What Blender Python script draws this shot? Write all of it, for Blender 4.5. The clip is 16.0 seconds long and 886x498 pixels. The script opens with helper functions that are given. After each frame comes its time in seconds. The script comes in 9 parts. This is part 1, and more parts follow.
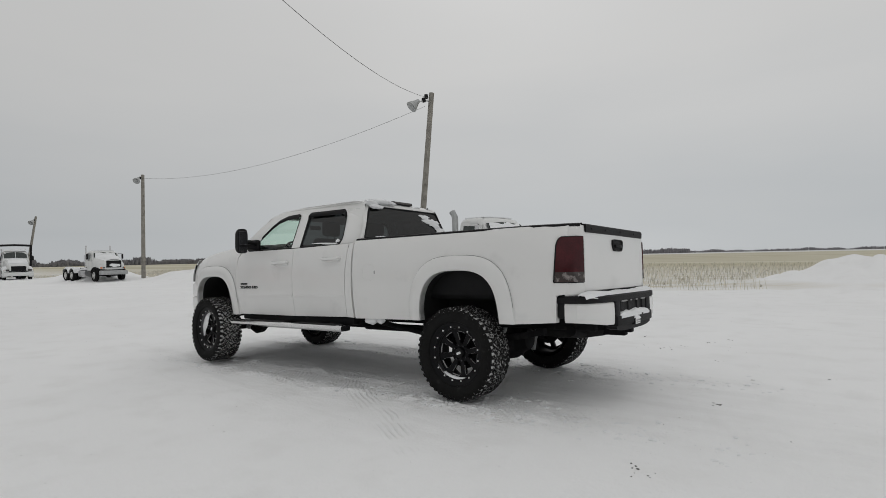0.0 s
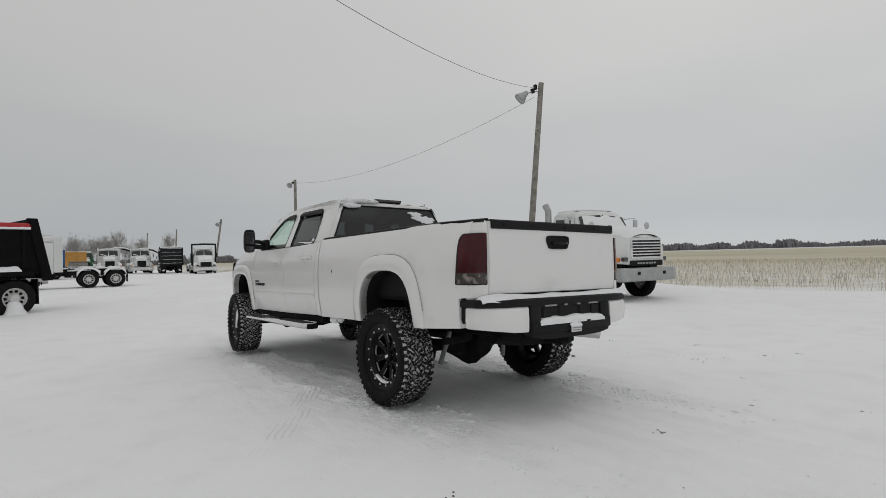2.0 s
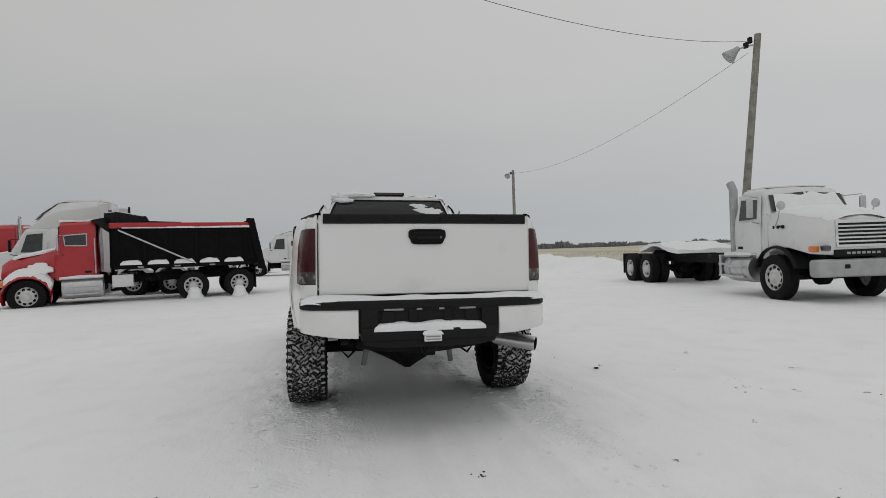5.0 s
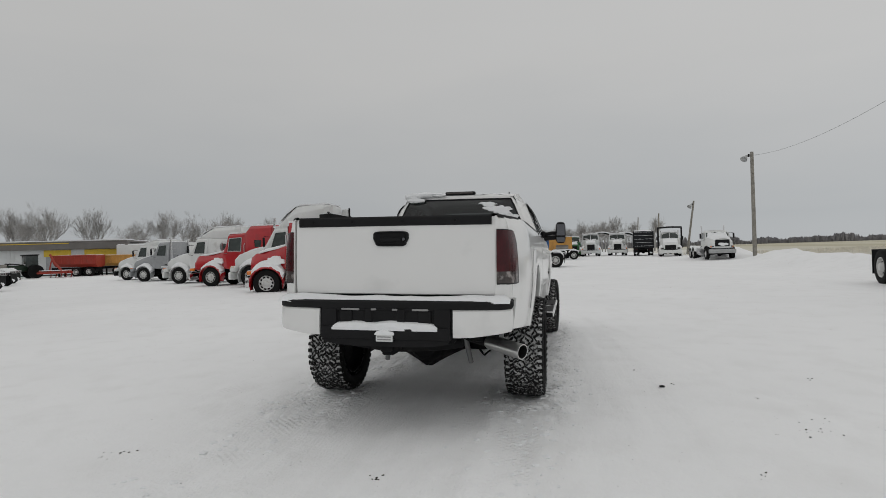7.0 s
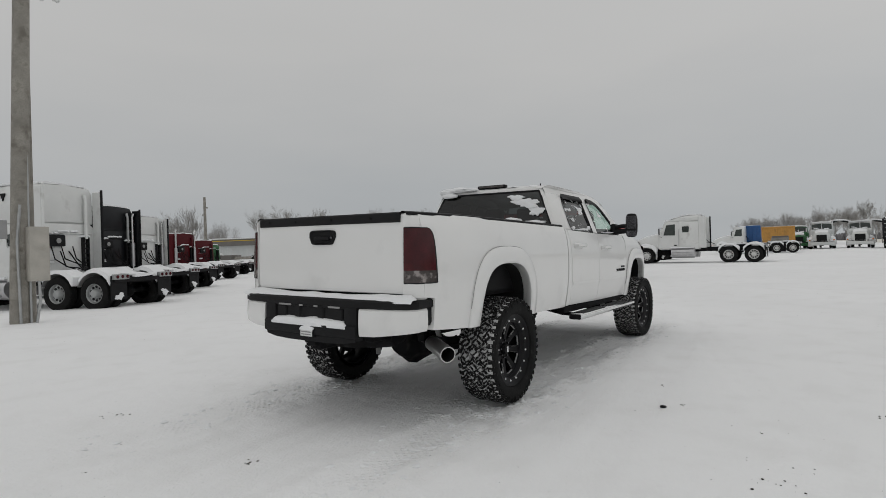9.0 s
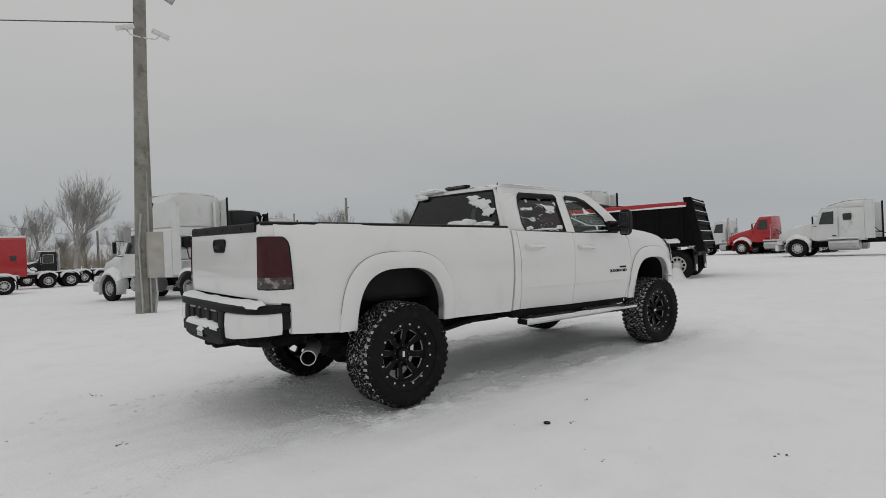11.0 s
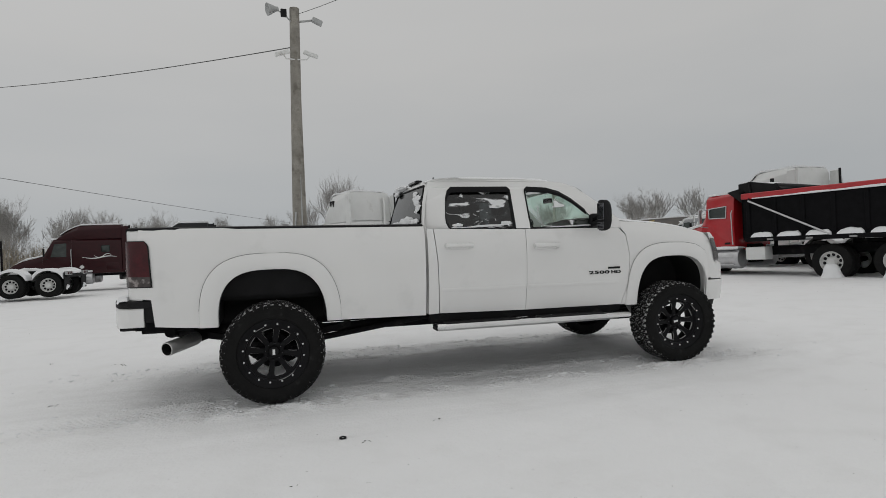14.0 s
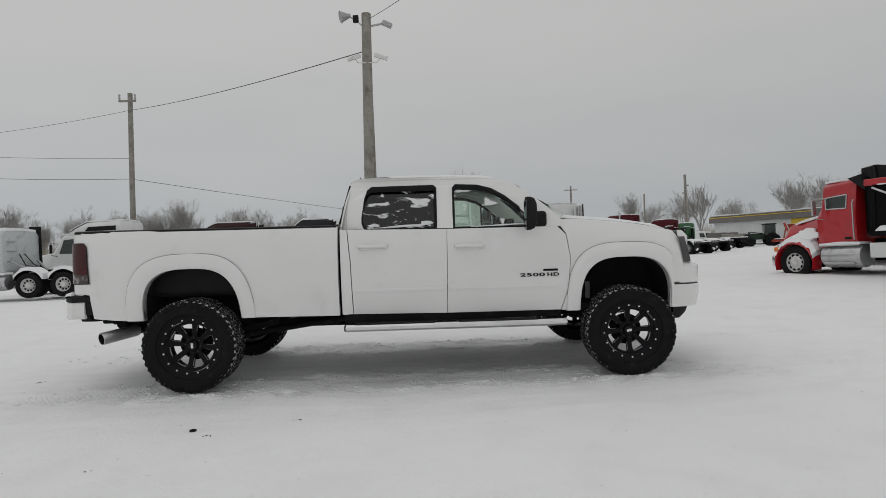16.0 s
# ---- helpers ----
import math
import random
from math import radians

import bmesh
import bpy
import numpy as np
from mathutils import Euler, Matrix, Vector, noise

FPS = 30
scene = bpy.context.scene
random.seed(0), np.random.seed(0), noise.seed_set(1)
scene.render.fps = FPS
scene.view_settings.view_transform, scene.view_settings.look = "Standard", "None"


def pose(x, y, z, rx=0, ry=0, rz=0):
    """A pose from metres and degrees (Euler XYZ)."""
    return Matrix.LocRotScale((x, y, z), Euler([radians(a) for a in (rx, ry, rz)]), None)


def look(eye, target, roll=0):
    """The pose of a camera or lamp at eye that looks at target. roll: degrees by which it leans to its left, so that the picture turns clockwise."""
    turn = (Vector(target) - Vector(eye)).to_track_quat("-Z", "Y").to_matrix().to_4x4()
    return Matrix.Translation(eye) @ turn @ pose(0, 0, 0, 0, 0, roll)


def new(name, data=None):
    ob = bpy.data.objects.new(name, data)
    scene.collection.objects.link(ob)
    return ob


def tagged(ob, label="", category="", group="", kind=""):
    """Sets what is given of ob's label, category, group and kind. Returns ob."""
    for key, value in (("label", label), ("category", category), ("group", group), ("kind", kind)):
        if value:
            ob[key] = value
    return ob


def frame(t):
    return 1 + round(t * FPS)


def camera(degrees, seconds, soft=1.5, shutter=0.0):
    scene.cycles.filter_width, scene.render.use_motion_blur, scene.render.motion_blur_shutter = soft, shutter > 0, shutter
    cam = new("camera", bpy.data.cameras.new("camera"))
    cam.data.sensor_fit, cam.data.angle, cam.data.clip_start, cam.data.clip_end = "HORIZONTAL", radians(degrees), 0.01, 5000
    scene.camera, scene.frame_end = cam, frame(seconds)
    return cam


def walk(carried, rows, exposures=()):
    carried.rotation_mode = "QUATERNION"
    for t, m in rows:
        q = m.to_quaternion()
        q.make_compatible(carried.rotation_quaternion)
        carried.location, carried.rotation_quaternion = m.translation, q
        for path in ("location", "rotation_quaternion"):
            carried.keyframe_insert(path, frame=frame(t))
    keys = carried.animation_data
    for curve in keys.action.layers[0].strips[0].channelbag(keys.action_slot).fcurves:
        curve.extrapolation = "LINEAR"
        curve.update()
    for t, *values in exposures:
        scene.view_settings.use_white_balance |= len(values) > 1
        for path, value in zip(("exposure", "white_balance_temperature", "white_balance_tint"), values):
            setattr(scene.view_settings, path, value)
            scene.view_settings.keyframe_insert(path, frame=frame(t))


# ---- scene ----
cam = camera(78.0, 16.0, soft=0.8)

PATH = [
    (0, (-3.044, 5.204, 1.334), (-1.836, 3.61, 1.364), -1.2),
    (0.5, (-3.425, 4.842, 1.344), (-2.107, 3.339, 1.371), -1.3),
    (1, (-3.756, 4.471, 1.319), (-2.331, 3.068, 1.348), -1.3),
    (1.5, (-4.057, 4.02, 1.318), (-2.538, 2.719, 1.346), -1.4),
    (2, (-4.328, 3.555, 1.323), (-2.731, 2.352, 1.348), -1.5),
    (2.5, (-4.504, 3.085, 1.316), (-2.842, 1.971, 1.34), -1.6),
    (3, (-4.699, 2.64, 1.322), (-2.977, 1.624, 1.344), -1.7),
    (3.5, (-4.806, 2.162, 1.286), (-3.018, 1.267, 1.311), -1.8),
    (3.7, (-4.869, 1.958, 1.296), (-3.053, 1.122, 1.318), -1.9),
    (5.8, (-5.214, -0.11, 1.302), (-3.216, -0.18, 1.317), -1.8),
    (6, (-5.187, -0.289, 1.273), (-3.187, -0.274, 1.292), -1.8),
    (6.5, (-5.154, -0.828, 1.289), (-3.168, -0.593, 1.305), -1.8),
    (7, (-5.101, -1.331, 1.298), (-3.151, -0.886, 1.31), -1.8),
    (7.5, (-4.946, -1.805, 1.289), (-3.053, -1.159, 1.3), -1.8),
    (7.9, (-4.809, -2.178, 1.279), (-2.967, -1.399, 1.289), -1.7),
    (8, (-4.765, -2.27, 1.277), (-2.938, -1.458, 1.289), -1.9),
    (8.5, (-4.52, -2.724, 1.251), (-2.765, -1.764, 1.265), -1.9),
    (9, (-4.215, -3.181, 1.275), (-2.551, -2.072, 1.283), -1.9),
    (9.5, (-3.904, -3.615, 1.292), (-2.335, -2.374, 1.297), -1.9),
    (9.7, (-3.775, -3.782, 1.275), (-2.242, -2.498, 1.284), -1.9),
    (11.8, (-2.118, -5.305, 1.301), (-0.975, -3.664, 1.296), -2.6),
    (12, (-1.935, -5.395, 1.302), (-0.842, -3.72, 1.296), -2.5),
    (12.5, (-1.427, -5.616, 1.301), (-0.476, -3.857, 1.299), -2.6),
    (13, (-0.956, -5.861, 1.31), (-0.142, -4.034, 1.306), -2.6),
    (13.5, (-0.454, -6.006, 1.281), (0.231, -4.127, 1.279), -2.6),
    (14, (0.087, -6.126, 1.265), (0.658, -4.209, 1.265), -2.6),
    (14.5, (0.621, -6.223, 1.263), (1.09, -4.279, 1.261), -2.6),
    (15, (1.137, -6.285, 1.263), (1.494, -4.317, 1.261), -2.7),
    (15.5, (1.684, -6.367, 1.262), (1.907, -4.379, 1.259), -2.7),
    (16, (2.236, -6.369, 1.238), (2.317, -4.371, 1.237), -2.6),
]
walk(cam, [(t, look(eye, target, roll)) for t, eye, target, roll in PATH])

# ---- light: overcast winter sky ----
world = bpy.data.worlds.new("overcast_sky")
scene.world = world
world.use_nodes = True


def sky_nodes(nt):
    n, l = nt.nodes, nt.links
    bg = n["Background"]
    co = n.new("ShaderNodeTexCoord")
    sky = n.new("ShaderNodeTexSky")
    sky.sky_type, sky.sun_disc = "NISHITA", False
    sky.sun_elevation, sky.sun_rotation = radians(38), radians(150)
    hs = n.new("ShaderNodeHueSaturation")
    hs.inputs["Saturation"].default_value = 0.1
    hs.inputs["Value"].default_value = 0.07
    l.new(sky.outputs[0], hs.inputs["Color"])
    sep = n.new("ShaderNodeSeparateXYZ")
    l.new(co.outputs["Generated"], sep.inputs[0])
    mp = n.new("ShaderNodeMapping")
    mp.inputs["Scale"].default_value = (1.2, 1.2, 4.5)
    l.new(co.outputs["Generated"], mp.inputs[0])
    nz = n.new("ShaderNodeTexNoise")
    nz.inputs["Scale"].default_value, nz.inputs["Detail"].default_value = 1.6, 4
    l.new(mp.outputs[0], nz.inputs["Vector"])
    ad = n.new("ShaderNodeMath")
    ad.operation = "MULTIPLY_ADD"
    l.new(nz.outputs["Fac"], ad.inputs[0])
    ad.inputs[1].default_value = 0.20
    l.new(sep.outputs["Z"], ad.inputs[2])
    ramp = n.new("ShaderNodeValToRGB")
    el = ramp.color_ramp.elements
    el[0].position, el[0].color = 0.05, (0.43, 0.45, 0.465, 1)
    el[1].position, el[1].color = 1.0, (0.585, 0.585, 0.58, 1)
    for p, c in ((0.16, (0.40, 0.42, 0.435, 1)), (0.27, (0.455, 0.465, 0.47, 1)), (0.42, (0.525, 0.525, 0.52, 1)), (0.6, (0.565, 0.565, 0.56, 1))):
        e = el.new(p)
        e.color = c
    l.new(ad.outputs[0], ramp.inputs[0])
    mix = n.new("ShaderNodeMixRGB")
    mix.inputs[0].default_value = 0.88
    l.new(hs.outputs[0], mix.inputs[1])
    l.new(ramp.outputs[0], mix.inputs[2])
    # the clouds thin a little towards the field
    side = n.new("ShaderNodeVectorMath")
    side.operation = "DOT_PRODUCT"
    side.inputs[1].default_value = (-0.045, -0.055, 0.0)
    l.new(co.outputs["Generated"], side.inputs[0])
    lift = n.new("ShaderNodeMath")
    lift.inputs[1].default_value = 1.0
    l.new(side.outputs["Value"], lift.inputs[0])
    tone = n.new("ShaderNodeVectorMath")
    tone.operation = "SCALE"
    l.new(mix.outputs[0], tone.inputs[0])
    l.new(lift.outputs[0], tone.inputs["Scale"])
    l.new(tone.outputs[0], bg.inputs[0])
    bg.inputs[1].default_value = 1.04


sky_nodes(world.node_tree)
sun = new("sun", bpy.data.lights.new("sun", "SUN"))
sun.data.energy, sun.data.angle, sun.data.color = 0.12, radians(60), (1.0, 0.97, 0.93)
sun.matrix_world = look((0, 0, 30), (11, -6, 0))

# ---- materials ----


def material(name, colour, rough=0.5, metal=0.0, vary=0.12, scale=6.0, fine=90.0, bump=0.0, bump_scale=40.0, coat=0.0,
             second=None, second_scale=2.0, second_at=(0.55, 0.7), spec=0.5, trans=0.0, island=0.0, ior=1.45):
    m = bpy.data.materials.new(name)
    m.use_nodes = True
    n, l = m.node_tree.nodes, m.node_tree.links
    b = n["Principled BSDF"]
    b.inputs["Roughness"].default_value, b.inputs["Metallic"].default_value = rough, metal
    b.inputs["Coat Weight"].default_value, b.inputs["Specular IOR Level"].default_value = coat, spec
    b.inputs["Coat Roughness"].default_value = 0.06
    b.inputs["Transmission Weight"].default_value, b.inputs["IOR"].default_value = trans, ior
    co = n.new("ShaderNodeTexCoord")

    def noise_fac(s, detail=4):
        t = n.new("ShaderNodeTexNoise")
        t.inputs["Scale"].default_value, t.inputs["Detail"].default_value = s, detail
        l.new(co.outputs["Object"], t.inputs["Vector"])
        return t.outputs["Fac"]

    def mixed(fac, a, c):
        x = n.new("ShaderNodeMixRGB")
        l.new(fac, x.inputs[0])
        for s, v in ((x.inputs[1], a), (x.inputs[2], c)):
            if isinstance(v, tuple):
                s.default_value = (*v[:3], 1)
            else:
                l.new(v, s)
        return x.outputs[0]

    def ramped(fac, lo, hi):
        r = n.new("ShaderNodeMapRange")
        r.inputs["From Min"].default_value, r.inputs["From Max"].default_value = lo, hi
        l.new(fac, r.inputs["Value"])
        return r.outputs[0]

    dark = tuple(max(0, c * (1 - vary)) for c in colour)
    lite = tuple(min(1, c * (1 + vary)) for c in colour)
    out = mixed(ramped(noise_fac(scale), 0.3, 0.7), dark, lite)
    if fine:
        out = mixed(ramped(noise_fac(fine, 2), 0.45, 0.85), out, dark)
    if second:
        out = mixed(ramped(noise_fac(second_scale, 6), *second_at), out, second)
    if island:
        geo = n.new("ShaderNodeNewGeometry")
        hs = n.new("ShaderNodeHueSaturation")
        mr = n.new("ShaderNodeMapRange")
        mr.inputs["To Min"].default_value, mr.inputs["To Max"].default_value = 1 - island, 1 + island
        l.new(geo.outputs["Random Per Island"], mr.inputs["Value"])
        l.new(mr.outputs[0], hs.inputs["Value"])
        l.new(out, hs.inputs["Color"])
        out = hs.outputs[0]
    l.new(out, b.inputs["Base Color"])
    if bump:
        bp = n.new("ShaderNodeBump")
        bp.inputs["Strength"].default_value, bp.inputs["Distance"].default_value = min(1.0, bump), 0.02
        l.new(noise_fac(bump_scale, 5), bp.inputs["Height"])
        l.new(bp.outputs[0], b.inputs["Normal"])
    return m


WHITE = material("white_paint", (0.80, 0.80, 0.79), 0.3, vary=0.015, scale=2, fine=0, coat=0.7, second=(0.66, 0.66, 0.65), second_scale=3.0, second_at=(0.6, 0.9))
OLDWHITE = material("fleet_white_paint", (0.72, 0.73, 0.72), 0.35, vary=0.05, scale=2, coat=0.4, second=(0.45, 0.44, 0.42), second_scale=2.2, second_at=(0.6, 0.85))
BLACK = material("black_plastic", (0.010, 0.010, 0.011), 0.6, spec=0.25, vary=0.25, bump=0.15, bump_scale=250)
GLOSSBLACK = material("gloss_black_paint", (0.005, 0.005, 0.006), 0.45, vary=0.2, coat=0.05, spec=0.15)
UNDER = material("underbody_black", (0.009, 0.009, 0.010), 0.8, spec=0.2, vary=0.3, second=(0.035, 0.033, 0.03), second_at=(0.58, 0.75), second_scale=6)
LINER = material("wheel_well_liner", (0.008, 0.008, 0.008), 0.9, vary=0.2)
RUBBER = material("tyre_rubber", (0.010, 0.010, 0.010), 0.8, spec=0.2, vary=0.25, scale=10, bump=0.2, second=(0.06, 0.06, 0.06), second_scale=9, second_at=(0.64, 0.9))
PACKED = material("snow_packed_tread", (0.58, 0.58, 0.58), 0.9, vary=0.25, scale=30, second=(0.05, 0.05, 0.05), second_scale=14, second_at=(0.62, 0.70))
TREAD = material("snowy_tread_blocks", (0.010, 0.010, 0.010), 0.8, spec=0.2, vary=0.25, scale=10, bump=0.2, second=(0.42, 0.42, 0.42), second_scale=60, second_at=(0.54, 0.66))
CHROME = material("polished_metal", (0.72, 0.72, 0.72), 0.16, 1.0, vary=0.06, second=(0.5, 0.5, 0.5), second_at=(0.6, 0.8))
# the mirrors' dark reflection is put into this base colour; also dark metal parts
DARKMIRROR = material("darkened_mirror_metal", (0.14, 0.14, 0.15), 0.12, 0.9, vary=0.15)
BARRELWALL = material("dark_polished_barrel", (0.13, 0.13, 0.135), 0.3, 0.85, vary=0.1)
MILLED = material("milled_aluminium", (0.42, 0.42, 0.42), 0.45, 0.4, vary=0.05)
STEEL = material("painted_steel_rim", (0.62, 0.62, 0.61), 0.45, vary=0.1, second=(0.25, 0.2, 0.16), second_scale=7, second_at=(0.6, 0.8))
ALU = material("aluminium", (0.55, 0.55, 0.56), 0.32, 0.9, vary=0.1)
REDLENS = material("smoked_red_lens", (0.055, 0.004, 0.007), 0.22, vary=0.35, coat=0.25, scale=9, spec=0.3)
DARKLENS = material("smoked_clear_lens", (0.055, 0.045, 0.043), 0.2, vary=0.3, coat=0.3, scale=25, second=(0.30, 0.27, 0.26), second_scale=13, second_at=(0.56, 0.66))
GREYLENS = material("headlamp_lens", (0.045, 0.042, 0.042), 0.2, vary=0.2, coat=0.4)
SNOW = material("fresh_snow", (0.86, 0.87, 0.88), 0.85, vary=0.03, scale=5, bump=0.35, bump_scale=30, spec=0.2)
SEAT = material("grey_upholstery", (0.26, 0.26, 0.25), 0.85, vary=0.2, bump=0.2)
TRIMGREY = material("grey_trim", (0.30, 0.30, 0.30), 0.6, vary=0.1)
RED = material("red_paint", (0.44, 0.012, 0.018), 0.3, vary=0.08, coat=0.6, second=(0.25, 0.02, 0.02), second_at=(0.6, 0.85))
DEEPRED = material("maroon_paint", (0.075, 0.005, 0.009), 0.5, vary=0.15, coat=0.0, spec=0.2)
DARKMAROON = material("dark_maroon_paint", (0.030, 0.004, 0.006), 0.45, vary=0.15, coat=0.1, spec=0.3)
BLACKPAINT = material("black_truck_paint", (0.008, 0.009, 0.011), 0.4, vary=0.2, coat=0.15, spec=0.3)
GREYPAINT = material("grey_truck_paint", (0.32, 0.33, 0.34), 0.35, vary=0.1, coat=0.4)
BLUE = material("blue_paint", (0.03, 0.11, 0.30), 0.4, vary=0.12)
ORANGE = material("orange_paint", (0.55, 0.29, 0.07), 0.45, vary=0.12, second=(0.3, 0.16, 0.05), second_at=(0.58, 0.8))
GREEN = material("green_paint", (0.025, 0.12, 0.04), 0.45, vary=0.12)
YELLOW = material("yellow_paint", (0.65, 0.45, 0.04), 0.45, vary=0.1)
AMBER = material("amber_lens", (0.75, 0.20, 0.02), 0.2, vary=0.1, coat=0.8)
POLEWOOD = material("weathered_pole_wood", (0.29, 0.275, 0.245), 0.85, vary=0.25, scale=3, fine=40, bump=0.5, bump_scale=60, second=(0.17, 0.155, 0.135), second_scale=4)
GALV = material("galvanised_metal", (0.42, 0.43, 0.43), 0.45, 0.6, vary=0.12)
WIRE = material("cable", (0.09, 0.09, 0.09), 0.7, vary=0.1)
BARK = material("bare_bark", (0.36, 0.35, 0.335), 0.9, vary=0.3)
BRUSH = material("dry_brush", (0.34, 0.30, 0.235), 0.9, vary=0.3)
FARBARK = material("distant_twigs", (0.23, 0.225, 0.235), 0.95, vary=0.25, scale=0.3)
CLADDING = material("brown_metal_cladding", (0.17, 0.16, 0.15), 0.6, vary=0.12, scale=1)
PALEWALL = material("pale_metal_wall", (0.60, 0.62, 0.62), 0.6, vary=0.08, scale=0.6)
STALK = material("corn_stubble", (0.65, 0.61, 0.51), 0.9, vary=0.3, scale=0.8, island=0.3)
DIRT = material("frozen_dirt", (0.05, 0.045, 0.04), 0.9, vary=0.4, scale=20)


def glass(name, colour):
    """Thin window glass: a gloss layer over a tinted see-through layer."""
    m = bpy.data.materials.new(name)
    m.use_nodes = True
    n, l = m.node_tree.nodes, m.node_tree.links
    n.remove(n["Principled BSDF"])
    tr = n.new("ShaderNodeBsdfTransparent")
    tr.inputs[0].default_value = (*colour, 1)
    gl = n.new("ShaderNodeBsdfGlossy")
    gl.inputs["Roughness"].default_value = 0.03
    fr = n.new("ShaderNodeLayerWeight")
    fr.inputs[0].default_value = 0.5
    pw = n.new("ShaderNodeMath")
    pw.operation = "POWER"
    pw.inputs[1].default_value = 5.0
    l.new(fr.outputs["Facing"], pw.inputs[0])
    ad = n.new("ShaderNodeMath")
    ad.operation = "MULTIPLY_ADD"
    ad.inputs[1].default_value, ad.inputs[2].default_value = 0.93, 0.06
    l.new(pw.outputs[0], ad.inputs[0])
    mx = n.new("ShaderNodeMixShader")
    l.new(ad.outputs[0], mx.inputs[0])
    l.new(tr.outputs[0], mx.inputs[1])
    l.new(gl.outputs[0], mx.inputs[2])
    l.new(mx.outputs[0], n["Material Output"].inputs[0])
    return m


TINT = glass("tinted_glass", (0.06, 0.064, 0.068))
CLEAR = glass("green_tinted_glass", (0.88, 1.0, 0.93))



def snow_film(name, cover, scale, stretch):
    """A thin broken film of snow on glass: white where it clings, clear between."""
    m = bpy.data.materials.new(name)
    m.use_nodes = True
    n, l = m.node_tree.nodes, m.node_tree.links
    b = n["Principled BSDF"]
    b.inputs["Base Color"].default_value, b.inputs["Roughness"].default_value = (0.82, 0.83, 0.84, 1), 0.9
    co, mp = n.new("ShaderNodeTexCoord"), n.new("ShaderNodeMapping")
    mp.inputs["Scale"].default_value, mp.inputs["Rotation"].default_value = stretch, (0, radians(28), 0)
    l.new(co.outputs["Object"], mp.inputs[0])
    nz = n.new("ShaderNodeTexNoise")
    nz.inputs["Scale"].default_value, nz.inputs["Detail"].default_value, nz.inputs["Distortion"].default_value = scale, 9, 0.8
    l.new(mp.outputs[0], nz.inputs["Vector"])
    mr = n.new("ShaderNodeMapRange")
    mr.inputs["From Min"].default_value, mr.inputs["From Max"].default_value, mr.inputs["To Max"].default_value = cover, cover + 0.07, 0.92
    l.new(nz.outputs["Fac"], mr.inputs["Value"])
    l.new(mr.outputs[0], b.inputs["Alpha"])
    return m


FILM = snow_film("snow_film_heavy", 0.555, 5.0, (1, 1, 2.6))
FILM_LIGHT = snow_film("snow_film_light", 0.635, 6.0, (1, 1, 2.0))

TIPMETAL = material("brushed_tip_metal", (0.66, 0.66, 0.65), 0.28, 0.85, vary=0.08)
REDORANGE = material("faded_red_paint", (0.36, 0.045, 0.028), 0.5, vary=0.12, second=(0.24, 0.05, 0.035), second_at=(0.58, 0.8))

# ---- mesh helpers ----


def link_mesh(name, bm, mats, parent=None):
    me = bpy.data.meshes.new(name)
    bm.normal_update()
    bm.to_mesh(me)
    bm.free()
    for m in (mats if isinstance(mats, (list, tuple)) else (mats,)):
        me.materials.append(m)
    ob = new(name, me)
    if parent is not None:
        ob.parent = parent
    return ob


def part(name, bm, mats, parent, label="", smooth=True):
    ob = link_mesh(name, bm, mats, parent)
    if smooth:
        shade(ob.data)
    if label:
        tagged(ob, label)
    return ob


def shade(me, limit=35):
    """Smooth faces, with sharp edges past the limit."""
    bm = bmesh.new()
    bm.from_mesh(me)
    lim = radians(limit)
    for f in bm.faces:
        f.smooth = True
    for e in bm.edges:
        e.smooth = len(e.link_faces) == 2 and e.calc_face_angle(0) < lim
    bm.to_mesh(me)
    bm.free()


def thing(name, label, category, group="", kind="", at=None):
    ob = new(name)
    ob.empty_display_size = 0.2
    if at is not None:
        ob.matrix_world = at
    return tagged(ob, label, category, group, kind)


def block(bm, x0, x1, y0, y1, z0, z1, bevel=0.0, seg=1, m=None, mat=0):
    """A bevelled box, turned by m."""
    vs = bmesh.ops.create_cube(bm, size=1)["verts"]
    bmesh.ops.transform(bm, verts=vs, matrix=Matrix.Translation(((x0 + x1) / 2, (y0 + y1) / 2, (z0 + z1) / 2)) @ Matrix.Diagonal((abs(x1 - x0), abs(y1 - y0), abs(z1 - z0), 1)))
    fs = set(f for v in vs for f in v.link_faces)
    if bevel:
        es = list(set(e for v in vs for e in v.link_edges))
        r = bmesh.ops.bevel(bm, geom=es, offset=bevel, segments=seg, affect="EDGES", profile=0.5)
        fs = set(r["faces"]) | set(f for f in fs if f.is_valid)
        vs = list(set(v for f in fs for v in f.verts))
    if m is not None:
        bmesh.ops.transform(bm, verts=vs, matrix=m)
    for f in fs:
        f.material_index = mat
    return vs


def ring_loft(bm, rings, caps=True, mat=0, closed=True):
    """Skin a row of rings, each of the same count of points."""
    vr = [[bm.verts.new(p) for p in r] for r in rings]
    k = len(rings[0])
    for a, b in zip(vr, vr[1:]):
        for i in range(k if closed else k - 1):
            j = (i + 1) % k
            f = bm.faces.new((a[i], a[j], b[j], b[i]))
            f.material_index = mat
    if caps and closed:
        for r, flip in ((vr[0], True), (vr[-1], False)):
            f = bm.faces.new(r[::-1] if flip else r)
            f.material_index = mat
    return vr


